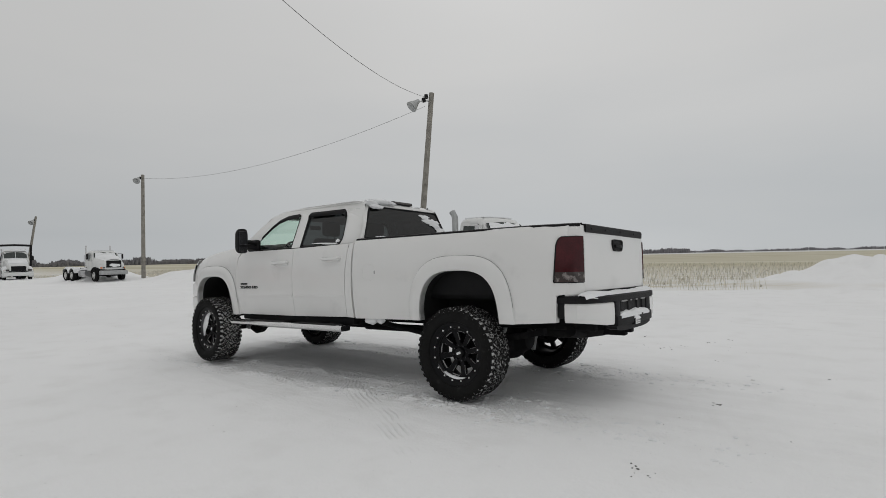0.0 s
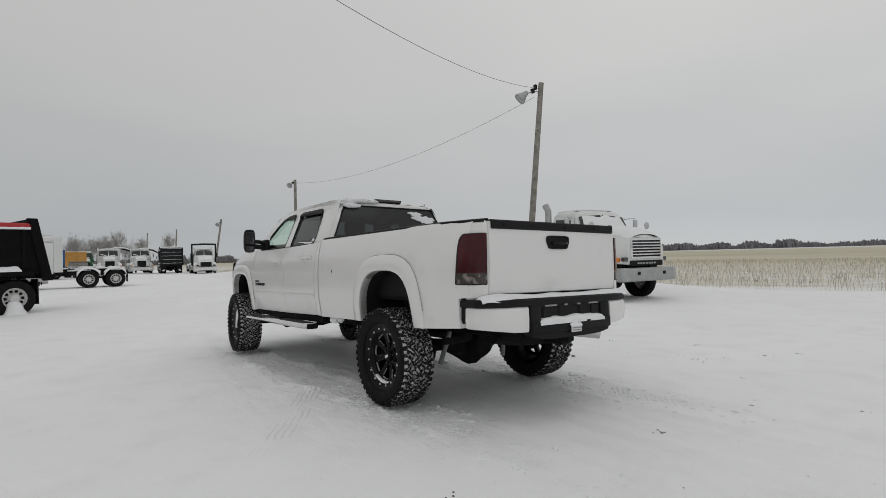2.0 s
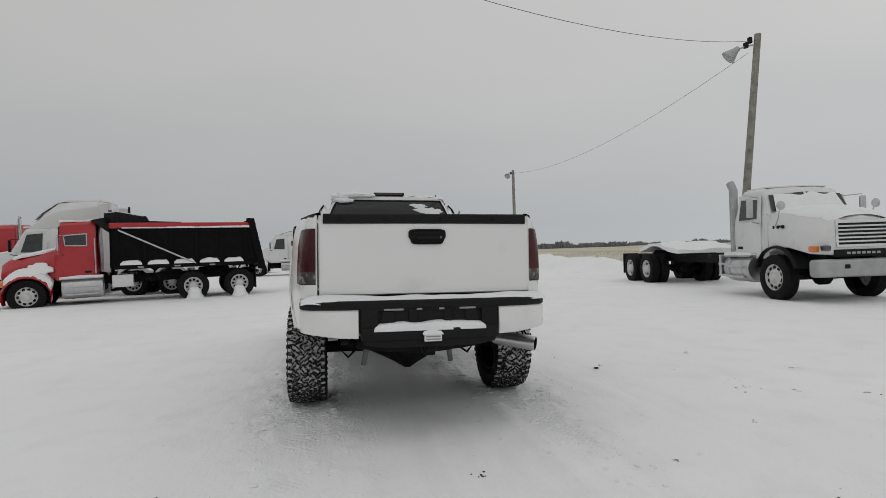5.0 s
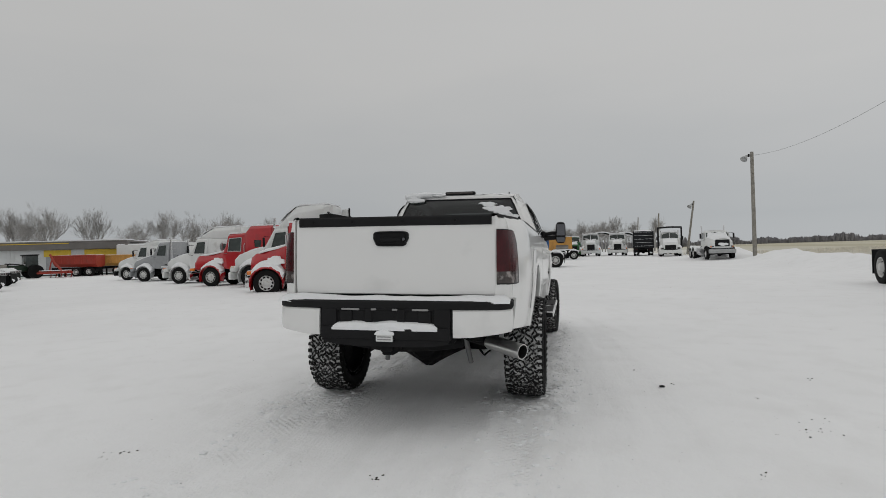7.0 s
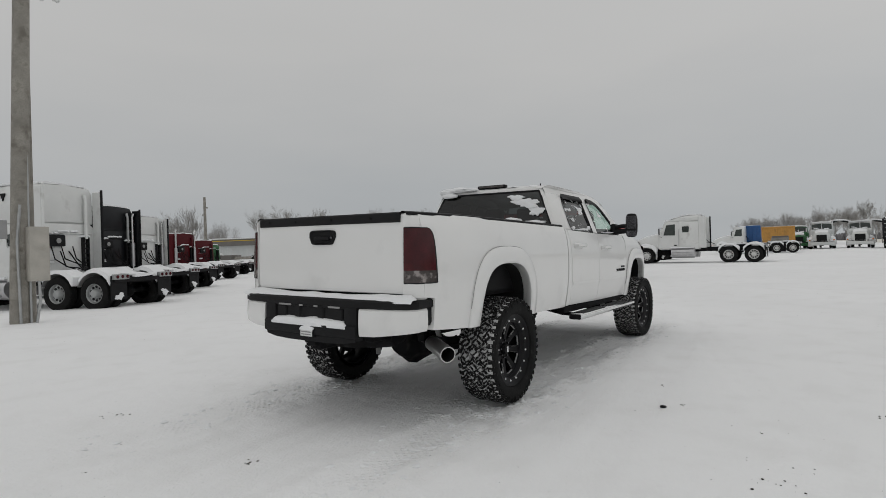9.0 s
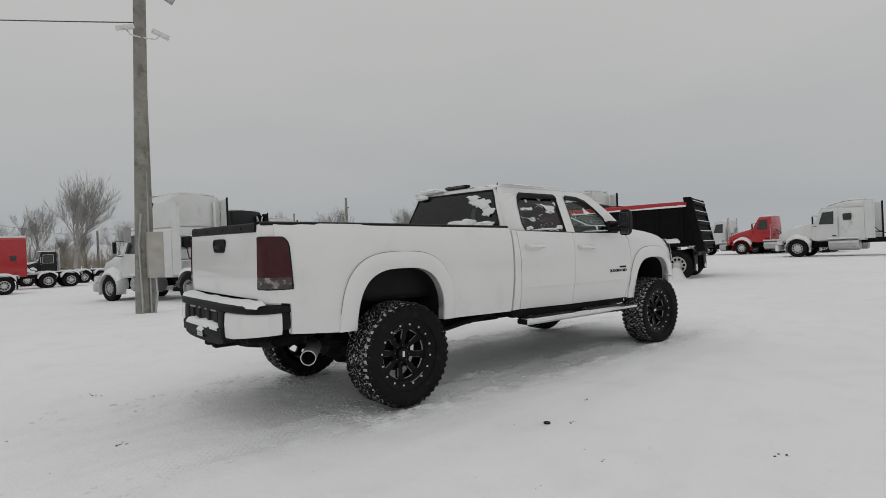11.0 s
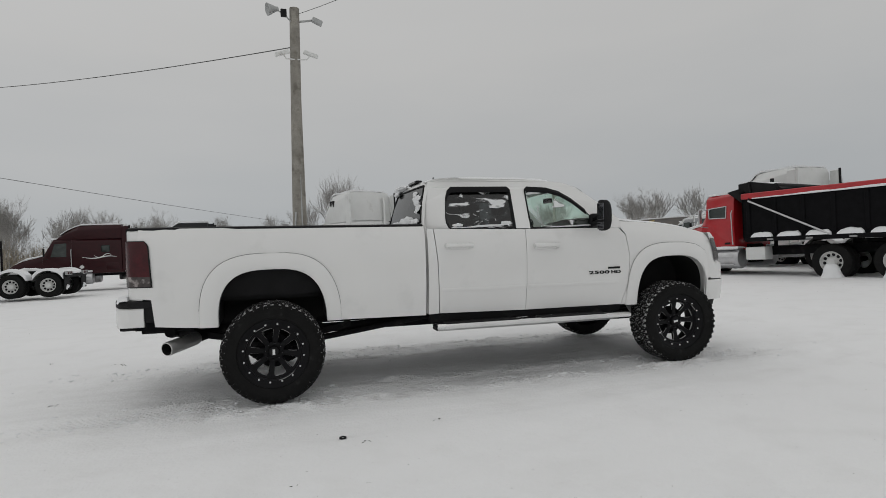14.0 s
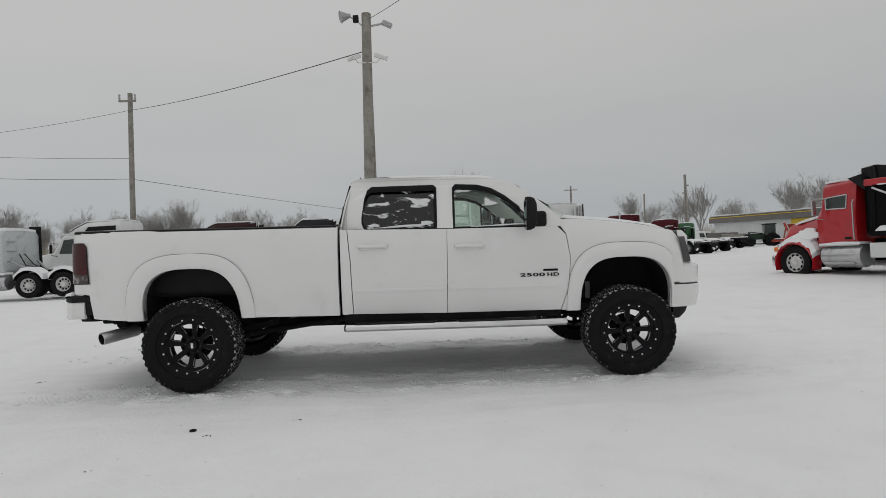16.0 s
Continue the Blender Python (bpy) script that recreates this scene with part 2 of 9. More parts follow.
def tube(bm, pts, r, seg=8, mat=0, r_end=None):
    """A round bar along points."""
    pts = [Vector(p) for p in pts]
    rings, n = [], len(pts)
    up = Vector((0, 0, 1)) if abs((pts[1] - pts[0]).normalized().z) < 0.9 else Vector((1, 0, 0))
    for i, p in enumerate(pts):
        d = (pts[min(i + 1, n - 1)] - pts[max(i - 1, 0)]).normalized()
        s = d.cross(up).normalized()
        u = s.cross(d)
        rr = r if r_end is None else r + (r_end - r) * i / (n - 1)
        rings.append([p + s * math.cos(a) * rr + u * math.sin(a) * rr for a in (2 * math.pi * k / seg for k in range(seg))])
    return ring_loft(bm, rings, True, mat)


def lathe(bm, profile, seg=32, mat=0, centre=(0, 0, 0), axis="Y", close=False):
    """Turn a row of (radius, along) about an axis."""
    rings = []
    for r, a in profile:
        ring = []
        for k in range(seg):
            t = 2 * math.pi * k / seg
            p = {"Y": (r * math.cos(t), a, r * math.sin(t)), "Z": (r * math.cos(t), r * math.sin(t), a), "X": (a, r * math.cos(t), r * math.sin(t))}[axis]
            ring.append(Vector(p) + Vector(centre))
        rings.append(ring)
    vr = [[bm.verts.new(p) for p in r] for r in rings]
    pairs = list(zip(vr, vr[1:])) + ([(vr[-1], vr[0])] if close else [])
    for a, b in pairs:
        for i in range(seg):
            j = (i + 1) % seg
            f = bm.faces.new((a[i], a[j], b[j], b[i]))
            f.material_index = mat
    return vr


def lerp_table(table, x):
    for (a, p), (b, q) in zip(table, table[1:]):
        if x <= b:
            k = max(0.0, (x - a) / (b - a))
            return p + (q - p) * k
    return table[-1][1]


def arc_pts(cx, cz, hw, top, z0, n=3.0, steps=24):
    """A rounded arch from left foot over the top to the right foot."""
    out = []
    for i in range(steps + 1):
        a = math.pi * (1 - i / steps)
        c, s = math.cos(a), math.sin(a)
        out.append((cx + hw * math.copysign(abs(c) ** (2 / n), c), z0 + (top - z0) * abs(s) ** (2 / n)))
    return out


def sheet(outline, side, y_of, step=0.08, thick=0.03, mat=0, bm=None):
    """A pressed panel: an outline in x and z, bent to y_of(x, z) on one side (+1 left, -1 right), with a turned-in rim."""
    own = bmesh.new()
    f = own.faces.new([own.verts.new((x, 0, z)) for x, z in outline])
    xs, zs = [p[0] for p in outline], [p[1] for p in outline]
    for lo, hi, ax in ((min(xs), max(xs), 0), (min(zs), max(zs), 2)):
        k = lo + step
        while k < hi - step * 0.3:
            co, no = Vector((0, 0, 0)), Vector((0, 0, 0))
            co[ax], no[ax] = k, 1
            bmesh.ops.bisect_plane(own, geom=own.verts[:] + own.edges[:] + own.faces[:], plane_co=co, plane_no=no, dist=1e-5)
            k += step
    bmesh.ops.recalc_face_normals(own, faces=own.faces[:])
    for v in own.verts:
        v.co.y = side * y_of(v.co.x, v.co.z)
    if thick:
        edges = [e for e in own.edges if e.is_boundary]
        r = bmesh.ops.extrude_edge_only(own, edges=edges)
        for v in r["geom"]:
            if isinstance(v, bmesh.types.BMVert):
                v.co.y -= side * thick
    bmesh.ops.recalc_face_normals(own, faces=own.faces[:])
    flip = sum(fc.normal.y * fc.calc_area() for fc in own.faces) * side < 0
    if flip:
        bmesh.ops.reverse_faces(own, faces=own.faces[:])
    for fc in own.faces:
        fc.material_index = mat
    if bm is None:
        return own
    me = bpy.data.meshes.new("join")
    own.to_mesh(me)
    own.free()
    bm.from_mesh(me)
    bpy.data.meshes.remove(me)
    return bm


def patch(bm, origin, u, v, w, h, seed, thick=0.008, n=26, mat=0, rough=0.35):
    """A ragged lump of snow on a surface that u and v span."""
    rnd = random.Random(seed)
    o, u, v = Vector(origin), Vector(u).normalized(), Vector(v).normalized()
    nrm = u.cross(v).normalized()
    ph = [rnd.uniform(0, 6.28) for _ in range(6)]
    rings = []
    for s, lift in ((1.0, 0.0), (0.93, thick * 0.8), (0.6, thick), (0.15, thick * 1.1)):
        ring = []
        for k in range(n):
            a = 2 * math.pi * k / n
            q = 1 + rough * (0.5 * math.sin(2 * a + ph[0]) + 0.4 * math.sin(3 * a + ph[1]) + 0.3 * math.sin(5 * a + ph[2]) + 0.25 * math.sin(9 * a + ph[3]))
            ring.append(o + u * (w * 0.5 * s * q * math.cos(a)) + v * (h * 0.5 * s * q * math.sin(a)) + nrm * lift)
        rings.append(ring)
    ring_loft(bm, rings, True, mat)
    return bm

# ---- ground: packed snow lot, banks, stubble field ----


def smooth(a, b, x):
    k = min(1.0, max(0.0, (x - a) / (b - a)))
    return k * k * (3 - 2 * k)


MOUNDS = [(-6.5, -20.5, 6.5, 3.6, 1.45), (-14, -21, 7, 4, 1.5), (-24, -22, 9, 4, 1.5), (9, -14.8, 4, 1.3, 0.35), (20, -14.8, 5, 1.6, 0.55), (27, -15.0, 4, 1.8, 0.75), (33, -15.6, 3.2, 1.8, 0.9),
          (39, -16.5, 3.5, 2, 1.0), (52, -16, 5, 2.5, 1.3), (60, -18, 6, 2.5, 1.2), (17, -16.3, 3, 1.2, 0.4), (30, -13.6, 1.6, 0.8, 0.35)]


def ground_z(x, y):
    r2 = (x * x + y * y) / 121.0
    z = (-0.036 - 0.0105 * max(0.0, x) + 0.004 * y) * math.exp(-r2 * r2)
    z -= 0.12 * smooth(10, 18, y)
    z -= 0.12 * smooth(-8, -10.5, y)
    for cx, cy, rx, ry, h in MOUNDS:
        d = ((x - cx) / rx) ** 2 + ((y - cy) / ry) ** 2
        if d < 4:
            z += h * math.exp(-d * 1.4) * (1 + 0.3 * noise.noise((x * 0.6, y * 0.6, 4)) + 0.35 * noise.noise((x * 1.3, y * 1.5, 9)))
    return z


def rut_z(x, y):
    """Tyre tracks and trodden snow near the pickup."""
    z = 0.012 * noise.noise((x * 0.9, y * 0.9, 0)) + 0.008 * noise.noise((x * 2.6, y * 2.6, 3))
    near = math.exp(-((x - 1.5) / 5.5) ** 2 - (y / 2.6) ** 2)
    z += near * (0.010 * noise.noise((x * 3, y * 6, 8)) + 0.006 * noise.noise((x * 11, y * 11, 2)) + 0.010 * max(0.0, noise.noise((x * 17, y * 17, 6)) - 0.1))
    z += near * 0.012 * max(0.0, noise.noise((x * 1.4, y * 9, 21)) - 0.05)
    for yc in (0.92, -0.92):
        d = abs(y - yc - 0.05 * math.sin(x * 0.3)) + 0.09 * noise.noise((x * 1.6, yc, 30)) + 0.05 * noise.noise((x * 5, y * 5, 31))
        if d < 0.3 and -9 < x < 8:
            z -= 0.016 * smooth(0.28, 0.08, d) * (0.6 + 0.4 * noise.noise((x, yc, 1)))
            z += 0.010 * smooth(0.08, 0.0, abs(d - 0.22))
        if 0.2 < d < 0.5 and -3 < x < 5.5:
            z += 0.045 * smooth(0.2, 0.27, d) * smooth(0.5, 0.32, d) * max(0.0, noise.noise((x * 3.1, y * 6, 12)) + 0.6 * noise.noise((x * 12, y * 14, 5)))
    for k, (a, b, c) in enumerate(((0.32, -3.2, 0.16), (0.28, -5.0, 0.15), (-0.2, 3.4, 0.16), (0.05, -2.0, 0.15), (-0.15, 1.9, 0.16))):
        d = abs(y - (b + a * x + 0.02 * x * x * (1 if k % 2 else -1) * 0.3))
        if d < 0.22 and abs(x) < 10:
            z -= 0.010 * smooth(0.2, 0.1, d)
    return z


def spread(fine, step, far, grow):
    s = [0.0]
    d = step
    while s[-1] < far:
        if s[-1] > fine:
            d *= grow
        s.append(s[-1] + d)
    return [-v for v in s[:0:-1]] + s


def build_ground():
    gx, gy = spread(5.5, 0.045, 4200, 1.07), spread(5.0, 0.045, 4200, 1.07)
    gx = [x + 0.5 for x in gx]
    verts, faces, mats = [], [], []
    for x in gx:
        for y in gy:
            z = ground_z(x, y) if abs(x) < 120 and abs(y) < 80 else -0.1
            if abs(x) < 14 and abs(y) < 12:
                z += rut_z(x, y)
            verts.append((x, y, z))
    n = len(gy)
    for i in range(len(gx) - 1):
        for j in range(n - 1):
            faces.append((i * n + j, (i + 1) * n + j, (i + 1) * n + j + 1, i * n + j + 1))
    me = bpy.data.meshes.new("ground")
    me.from_pydata(verts, [], faces)
    me.polygons.foreach_set("use_smooth", [True] * len(faces))
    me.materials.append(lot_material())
    return new("ground", me)


def lot_material():
    """Snow with packed, dirty and trodden areas; beyond the lot's edge a snowy straw field."""
    m = bpy.data.materials.new("snow_ground")
    m.use_nodes = True
    n, l = m.node_tree.nodes, m.node_tree.links
    b = n["Principled BSDF"]
    b.inputs["Roughness"].default_value = 0.8
    b.inputs["Specular IOR Level"].default_value = 0.25
    co = n.new("ShaderNodeTexCoord")

    def tex(scale, detail=5, stretch=None):
        t = n.new("ShaderNodeTexNoise")
        t.inputs["Scale"].default_value, t.inputs["Detail"].default_value = scale, detail
        if stretch:
            mp = n.new("ShaderNodeMapping")
            mp.inputs["Scale"].default_value = stretch
            l.new(co.outputs["Object"], mp.inputs[0])
            l.new(mp.outputs[0], t.inputs["Vector"])
        else:
            l.new(co.outputs["Object"], t.inputs["Vector"])
        return t.outputs["Fac"]

    def rng(v, a, c, lo=0.0, hi=1.0):
        r = n.new("ShaderNodeMapRange")
        for k, q in (("From Min", a), ("From Max", c), ("To Min", lo), ("To Max", hi)):
            r.inputs[k].default_value = q
        l.new(v, r.inputs["Value"])
        return r.outputs[0]

    def math_(op, a, c):
        x = n.new("ShaderNodeMath")
        x.operation = op
        for i, v in enumerate((a, c)):
            if isinstance(v, (int, float)):
                x.inputs[i].default_value = v
            else:
                l.new(v, x.inputs[i])
        return x.outputs[0]

    def mix(f, a, c):
        x = n.new("ShaderNodeMixRGB")
        l.new(f, x.inputs[0])
        for i, v in ((1, a), (2, c)):
            if isinstance(v, tuple):
                x.inputs[i].default_value = (*v, 1)
            else:
                l.new(v, x.inputs[i])
        return x.outputs[0]

    sep = n.new("ShaderNodeSeparateXYZ")
    l.new(co.outputs["Object"], sep.inputs[0])
    snow = mix(rng(tex(0.3), 0.35, 0.7), (0.935, 0.94, 0.945), (0.895, 0.90, 0.905))
    snow = mix(rng(tex(2.0, 9), 0.5, 0.8), snow, (0.86, 0.862, 0.862))
    # packed, dirtier snow about where the pickup drove
    dx = math_("DIVIDE", math_("SUBTRACT", sep.outputs["X"], 1.6), 4.6)
    dy = math_("DIVIDE", sep.outputs["Y"], 1.75)
    rad = math_("ADD", math_("MULTIPLY", dx, dx), math_("MULTIPLY", dy, dy))
    worn = math_("MULTIPLY", rng(rad, 1.35, 0.35), rng(tex(3.2, 9, (0.16, 1.7, 1)), 0.47, 0.60))
    snow = mix(math_("MULTIPLY", worn, 0.08), snow, (0.50, 0.495, 0.485))
    # tyre prints: packed bands with rows of small block marks, broken up where loose snow fell back in
    off = math_("ABSOLUTE", math_("SUBTRACT", math_("ABSOLUTE", sep.outputs["Y"], 0), 0.93), 0)
    wob = math_("MULTIPLY", tex(5, 3), 7.0)
    across = math_("SINE", math_("ADD", math_("MULTIPLY", sep.outputs["X"], 108.0), wob), 0)
    along = math_("SINE", math_("ADD", math_("MULTIPLY", sep.outputs["Y"], 92.0), wob), 0)
    marks = rng(math_("MULTIPLY", across, along), 0.0, 0.45)
    band = math_("MULTIPLY", rng(off, 0.17, 0.12), rng(sep.outputs["X"], 8.0, 6.0))
    band = math_("MULTIPLY", band, rng(sep.outputs["X"], -2.6, -0.9))
    prints = math_("MULTIPLY", math_("MULTIPLY", band, marks), rng(tex(2.3, 5), 0.45, 0.62))
    snow = mix(math_("MULTIPLY", prints, 0.10), snow, (0.56, 0.555, 0.545))
    # icy grey patches broken through in the wheel lanes
    lane = math_("MULTIPLY", rng(off, 0.55, 0.25), math_("MULTIPLY", rng(sep.outputs["X"], 6.0, 4.6), rng(sep.outputs["X"], -1.2, 0.0)))
    icy = math_("MULTIPLY", lane, math_("MULTIPLY", rng(tex(2.1, 4), 0.45, 0.58), rng(tex(15, 9, (0.4, 1.3, 1)), 0.50, 0.60)))
    snow = mix(math_("MULTIPLY", icy, 0.30), snow, (0.47, 0.465, 0.455))
    # older ribbed track crossing at a slant
    slant = math_("MULTIPLY", math_("ADD", math_("SUBTRACT", sep.outputs["Y"], 1.92), math_("MULTIPLY", sep.outputs["X"], 0.62)), 0.85)
    ribs = math_("SINE", math_("ADD", math_("MULTIPLY", slant, 120.0), wob), 0)
    old = math_("MULTIPLY", rng(math_("ABSOLUTE", slant, 0), 0.15, 0.12), math_("MULTIPLY", rng(sep.outputs["X"], 2.2, 1.5), rng(sep.outputs["X"], -0.8, -0.1)))
    old = math_("MULTIPLY", math_("MULTIPLY", old, rng(ribs, -0.2, 0.6)), rng(tex(3.4, 5), 0.46, 0.60))
    snow = mix(math_("MULTIPLY", old, 0.16), snow, (0.58, 0.575, 0.57))
    # specks of dirt
    snow = mix(rng(tex(40, 2), 0.765, 0.79), snow, (0.16, 0.15, 0.14))
    # field
    edge = math_("ADD", sep.outputs["Y"], rng(tex(0.4), 0, 1, -1.2, 1.2))
    rows_ = tex(0.9, 6, (0.15, 1.6, 1))
    near = mix(rng(rows_, 0.42, 0.6), (0.79, 0.79, 0.78), (0.66, 0.62, 0.52))
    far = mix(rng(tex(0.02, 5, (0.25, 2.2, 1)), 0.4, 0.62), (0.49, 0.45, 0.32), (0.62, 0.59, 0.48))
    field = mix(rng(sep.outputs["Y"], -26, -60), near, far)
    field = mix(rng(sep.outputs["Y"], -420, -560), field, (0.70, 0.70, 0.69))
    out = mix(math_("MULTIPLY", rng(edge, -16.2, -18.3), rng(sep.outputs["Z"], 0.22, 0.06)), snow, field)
    l.new(out, b.inputs["Base Color"])
    bp = n.new("ShaderNodeBump")
    bp.inputs["Strength"].default_value, bp.inputs["Distance"].default_value = 0.85, 0.02
    hh = math_("ADD", math_("MULTIPLY", tex(7, 8), 0.6), math_("MULTIPLY", tex(38, 4), 0.35))
    rough_ = math_("MULTIPLY", rng(rad, 2.2, 0.5), math_("ADD", math_("MULTIPLY", tex(9, 7, (0.35, 1.6, 1)), 0.8), math_("MULTIPLY", tex(60, 3), 0.4)))
    churn = math_("MULTIPLY", math_("MULTIPLY", rng(off, 0.52, 0.30), rng(off, 0.10, 0.24)), math_("MULTIPLY", rng(sep.outputs["X"], 6.0, 4.6), rng(sep.outputs["X"], -1.6, -0.4)))
    churn = math_("MULTIPLY", math_("MULTIPLY", churn, rng(tex(4.0, 3), 0.40, 0.56)), math_("MULTIPLY", tex(42, 8), 2.2))
    rough_ = math_("ADD", rough_, churn)
    press = math_("ADD", math_("MULTIPLY", prints, -0.6), math_("MULTIPLY", old, -0.3))
    l.new(math_("ADD", math_("ADD", hh, rough_), press), bp.inputs["Height"])
    l.new(bp.outputs[0], b.inputs["Normal"])
    return m


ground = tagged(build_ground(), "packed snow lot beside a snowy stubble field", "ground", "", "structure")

# ---- the lifted white pickup ----
# Its own axes: x ahead from the rear axle, y to its left, z up from the ground it stands on.
SLOPE = Matrix(((0.999833, 0.000219, 0.018292, 0), (0.000219, 0.999712, -0.023989, 0), (-0.018292, 0.023989, 0.999545, 0), (0, 0, 0, 1)))
pickup = thing("pickup_truck", "lifted white crew cab pickup truck with black wheels on snow", "pickup truck", at=SLOPE)

SIDE = [(0.55, 0.945), (0.68, 0.965), (0.80, 0.985), (0.92, 1.0), (1.05, 1.008), (1.2, 1.008), (1.34, 1.0), (1.45, 0.982), (1.52, 0.962), (1.56, 0.935)]
ENDS = [(-1.30, 0.28), (-1.20, 0.165), (-1.17, 0.135), (-1.15, 0.120), (-1.08, 0.095), (-0.98, 0.078), (-0.88, 0.046), (-0.75, 0.015), (-0.62, 0.0), (4.3, 0.0), (4.5, 0.008), (4.65, 0.022), (4.8, 0.045), (4.92, 0.075), (5.02, 0.15), (5.12, 0.3)]


def side_y(x, z):
    y = lerp_table(SIDE, z) - lerp_table(ENDS, x)
    if 0.86 < z < 0.95 and 1.5 < x < 3.7:
        y += 0.004
    return y


def fender_y(x, z):
    top = lerp_table(HOOD_EDGE, x)
    k = max(0.0, (z - (top - 0.16)) / 0.16)
    return side_y(x, min(z, 1.40)) - 0.085 * k * k


def house_y(x, z):
    """Glass house, leaning inwards."""
    y = 0.962 - (z - 1.5) * 0.40
    if z > 1.9:
        y -= (z - 1.9) * 0.30
    return y - max(0.0, 1.62 - x) * 0.72


HOOD_EDGE = [(3.55, 1.585), (3.8, 1.565), (4.2, 1.53), (4.5, 1.49), (4.77, 1.43), (4.9, 1.36), (5.0, 1.26)]


def slant(pts, cx, z0, top):
    """The front edge of the rear wheel opening leans back towards its top."""
    return [(x if x < cx else cx + (x - cx) * (1 - 0.10 * max(0.0, (z - z0) / (top - z0)) ** 1.3), z) for x, z in pts]


REAR_ARCH = slant(arc_pts(0.0, 0, 0.465, 1.18, 0.69, 3.0, 28), 0.0, 0.69, 1.18)
FRONT_ARCH = arc_pts(4.245, 0, 0.465, 1.182, 0.66, 3.0, 28)

for s, word in ((1, "left"), (-1, "right")):
    # bed side
    ol = [(1.405, 0.68), (1.405, 1.50), (1.40, 1.552), (-1.0, 1.552), (-1.10, 1.55), (-1.105, 1.2), (-1.10, 0.955), (-1.00, 0.945), (-0.98, 0.71), (-0.6, 0.69)] + REAR_ARCH
    side_panel = part("bed_side", sheet(ol, s, side_y, 0.07, 0.06), WHITE, pickup, "white painted steel bed side")
    # flare band round the opening
    for name, arch, cx, hw, top in (("fender_flare", REAR_ARCH, 0.0, 0.60, 1.325), ("fender_flare", FRONT_ARCH, 4.245, 0.60, 1.33)):
        z0 = 0.69 if cx == 0 else 0.66
        outer = arc_pts(cx, 0, hw, top, z0, 3.0, 28)
        if cx == 0:
            outer = slant([(x * 1.035 if x < 0 else x, z) for x, z in outer], cx, z0, top)
        yf = side_y if cx == 0 else (lambda x, z: side_y(x, min(z, 1.4)))
        bm = bmesh.new()
        rings = []
        for (xi, zi), (xo, zo) in zip(arch, outer):
            if cx > 1 and xo > 4.70:
                xo = 4.70 + (xo - 4.70) * 0.25
            row = []
            for k, out in ((0.0, -0.06), (0.0, 0.020), (0.12, 0.030), (0.5, 0.028), (0.9, 0.024), (0.975, 0.016), (1.0, -0.004)):
                x, z = xi + (xo - xi) * k, zi + (zo - zi) * k
                row.append((x, s * (yf(x, z) + out), z))
            rings.append(row)
        ring_loft(bm, rings, False, 0, False)
        if s < 0:
            bmesh.ops.reverse_faces(bm, faces=bm.faces[:])
        flare = part("fender_flare", bm, WHITE, pickup, "white moulded fender flare")
        # grey seal line round the flare; its tone draws the shadow gap there
        bm = bmesh.new()
        tube(bm, [(4.70 + (xo - 4.70) * 0.25 if cx > 1 and xo > 4.70 else xo, s * (yf(xo, zo) + 0.008), zo) for xo, zo in outer[1:-1]], 0.0023, 5)
        part("edge_gap_seal", bm, TRIMGREY, flare, "thin grey edge seal drawn for the flare's shadow gap")
        bm = bmesh.new()
        ring_loft(bm, [[(x, s * (yf(x, z) - 0.03), z), (x, s * 0.5, z + 0.02)] for x, z in arch], False, 0, False)
        inner = [bm.verts.new((x, s * 0.5, z + 0.02)) for x, z in arch]
        low = [bm.verts.new((x, s * 0.5, z0 - 0.02)) for x, z in (arch[0], arch[-1])]
        bm.faces.new([low[0]] + inner + [low[1]])
        part("wheel_well", bm, LINER, pickup, "black wheel well liner")
    # doors, lower panels
    rear_door = sheet([(1.545, 0.69), (2.458, 0.675), (2.470, 1.50), (1.50, 1.515), (1.53, 1.2)], s, side_y, 0.09, 0.03)
    rd = part("rear_door", rear_door, WHITE, pickup, "white rear passenger door")
    front_door = sheet([(2.463, 0.675), (3.589, 0.672), (3.659, 0.9), (3.681, 1.19), (3.644, 1.42), (3.569, 1.50), (2.475, 1.50)], s, side_y, 0.09, 0.03)
    fd = part("front_door", front_door, WHITE, pickup, "white front passenger door")
    part("cab_corner", sheet([(1.435, 0.685), (1.537, 0.69), (1.522, 1.2), (1.492, 1.515), (1.43, 1.52)], s, side_y, 0.09, 0.05), WHITE, pickup)
    # front fender
    ol = [(3.595, 0.668), (3.665, 0.9), (3.687, 1.19), (3.65, 1.43), (3.60, 1.50), (3.62, 1.57)]
    ol += [(x, lerp_table(HOOD_EDGE, x)) for x in (3.8, 4.0, 4.2, 4.4, 4.6, 4.77)] + [(4.80, 1.38), (4.84, 1.1), (4.86, 0.92), (4.72, 0.905), (4.712, 0.66)]
    part("front_fender", sheet(ol + FRONT_ARCH[::-1], s, fender_y, 0.07, 0.05), WHITE, pickup, "white front fender")
    # glass house side with two window openings
    outer = [(1.425, 1.50), (1.432, 1.62), (1.47, 1.80), (1.512, 1.945), (1.53, 2.005), (1.575, 2.03), (1.66, 2.038), (2.0, 2.043), (2.6, 2.038), (3.0, 2.01), (3.17, 1.955), (3.40, 1.78), (3.60, 1.60), (3.62, 1.555), (3.60, 1.50)]
    hole_r = [(1.70, 1.512), (1.665, 1.53), (1.645, 1.575), (1.642, 1.63), (1.668, 1.82), (1.69, 1.885), (1.735, 1.922), (2.352, 1.930), (2.37, 1.912), (2.366, 1.512)]
    hole_f = [(2.545, 1.508), (2.553, 1.91), (2.578, 1.932), (2.80, 1.922), (2.94, 1.882), (3.07, 1.805), (3.21, 1.685), (3.325, 1.578), (3.345, 1.508)]
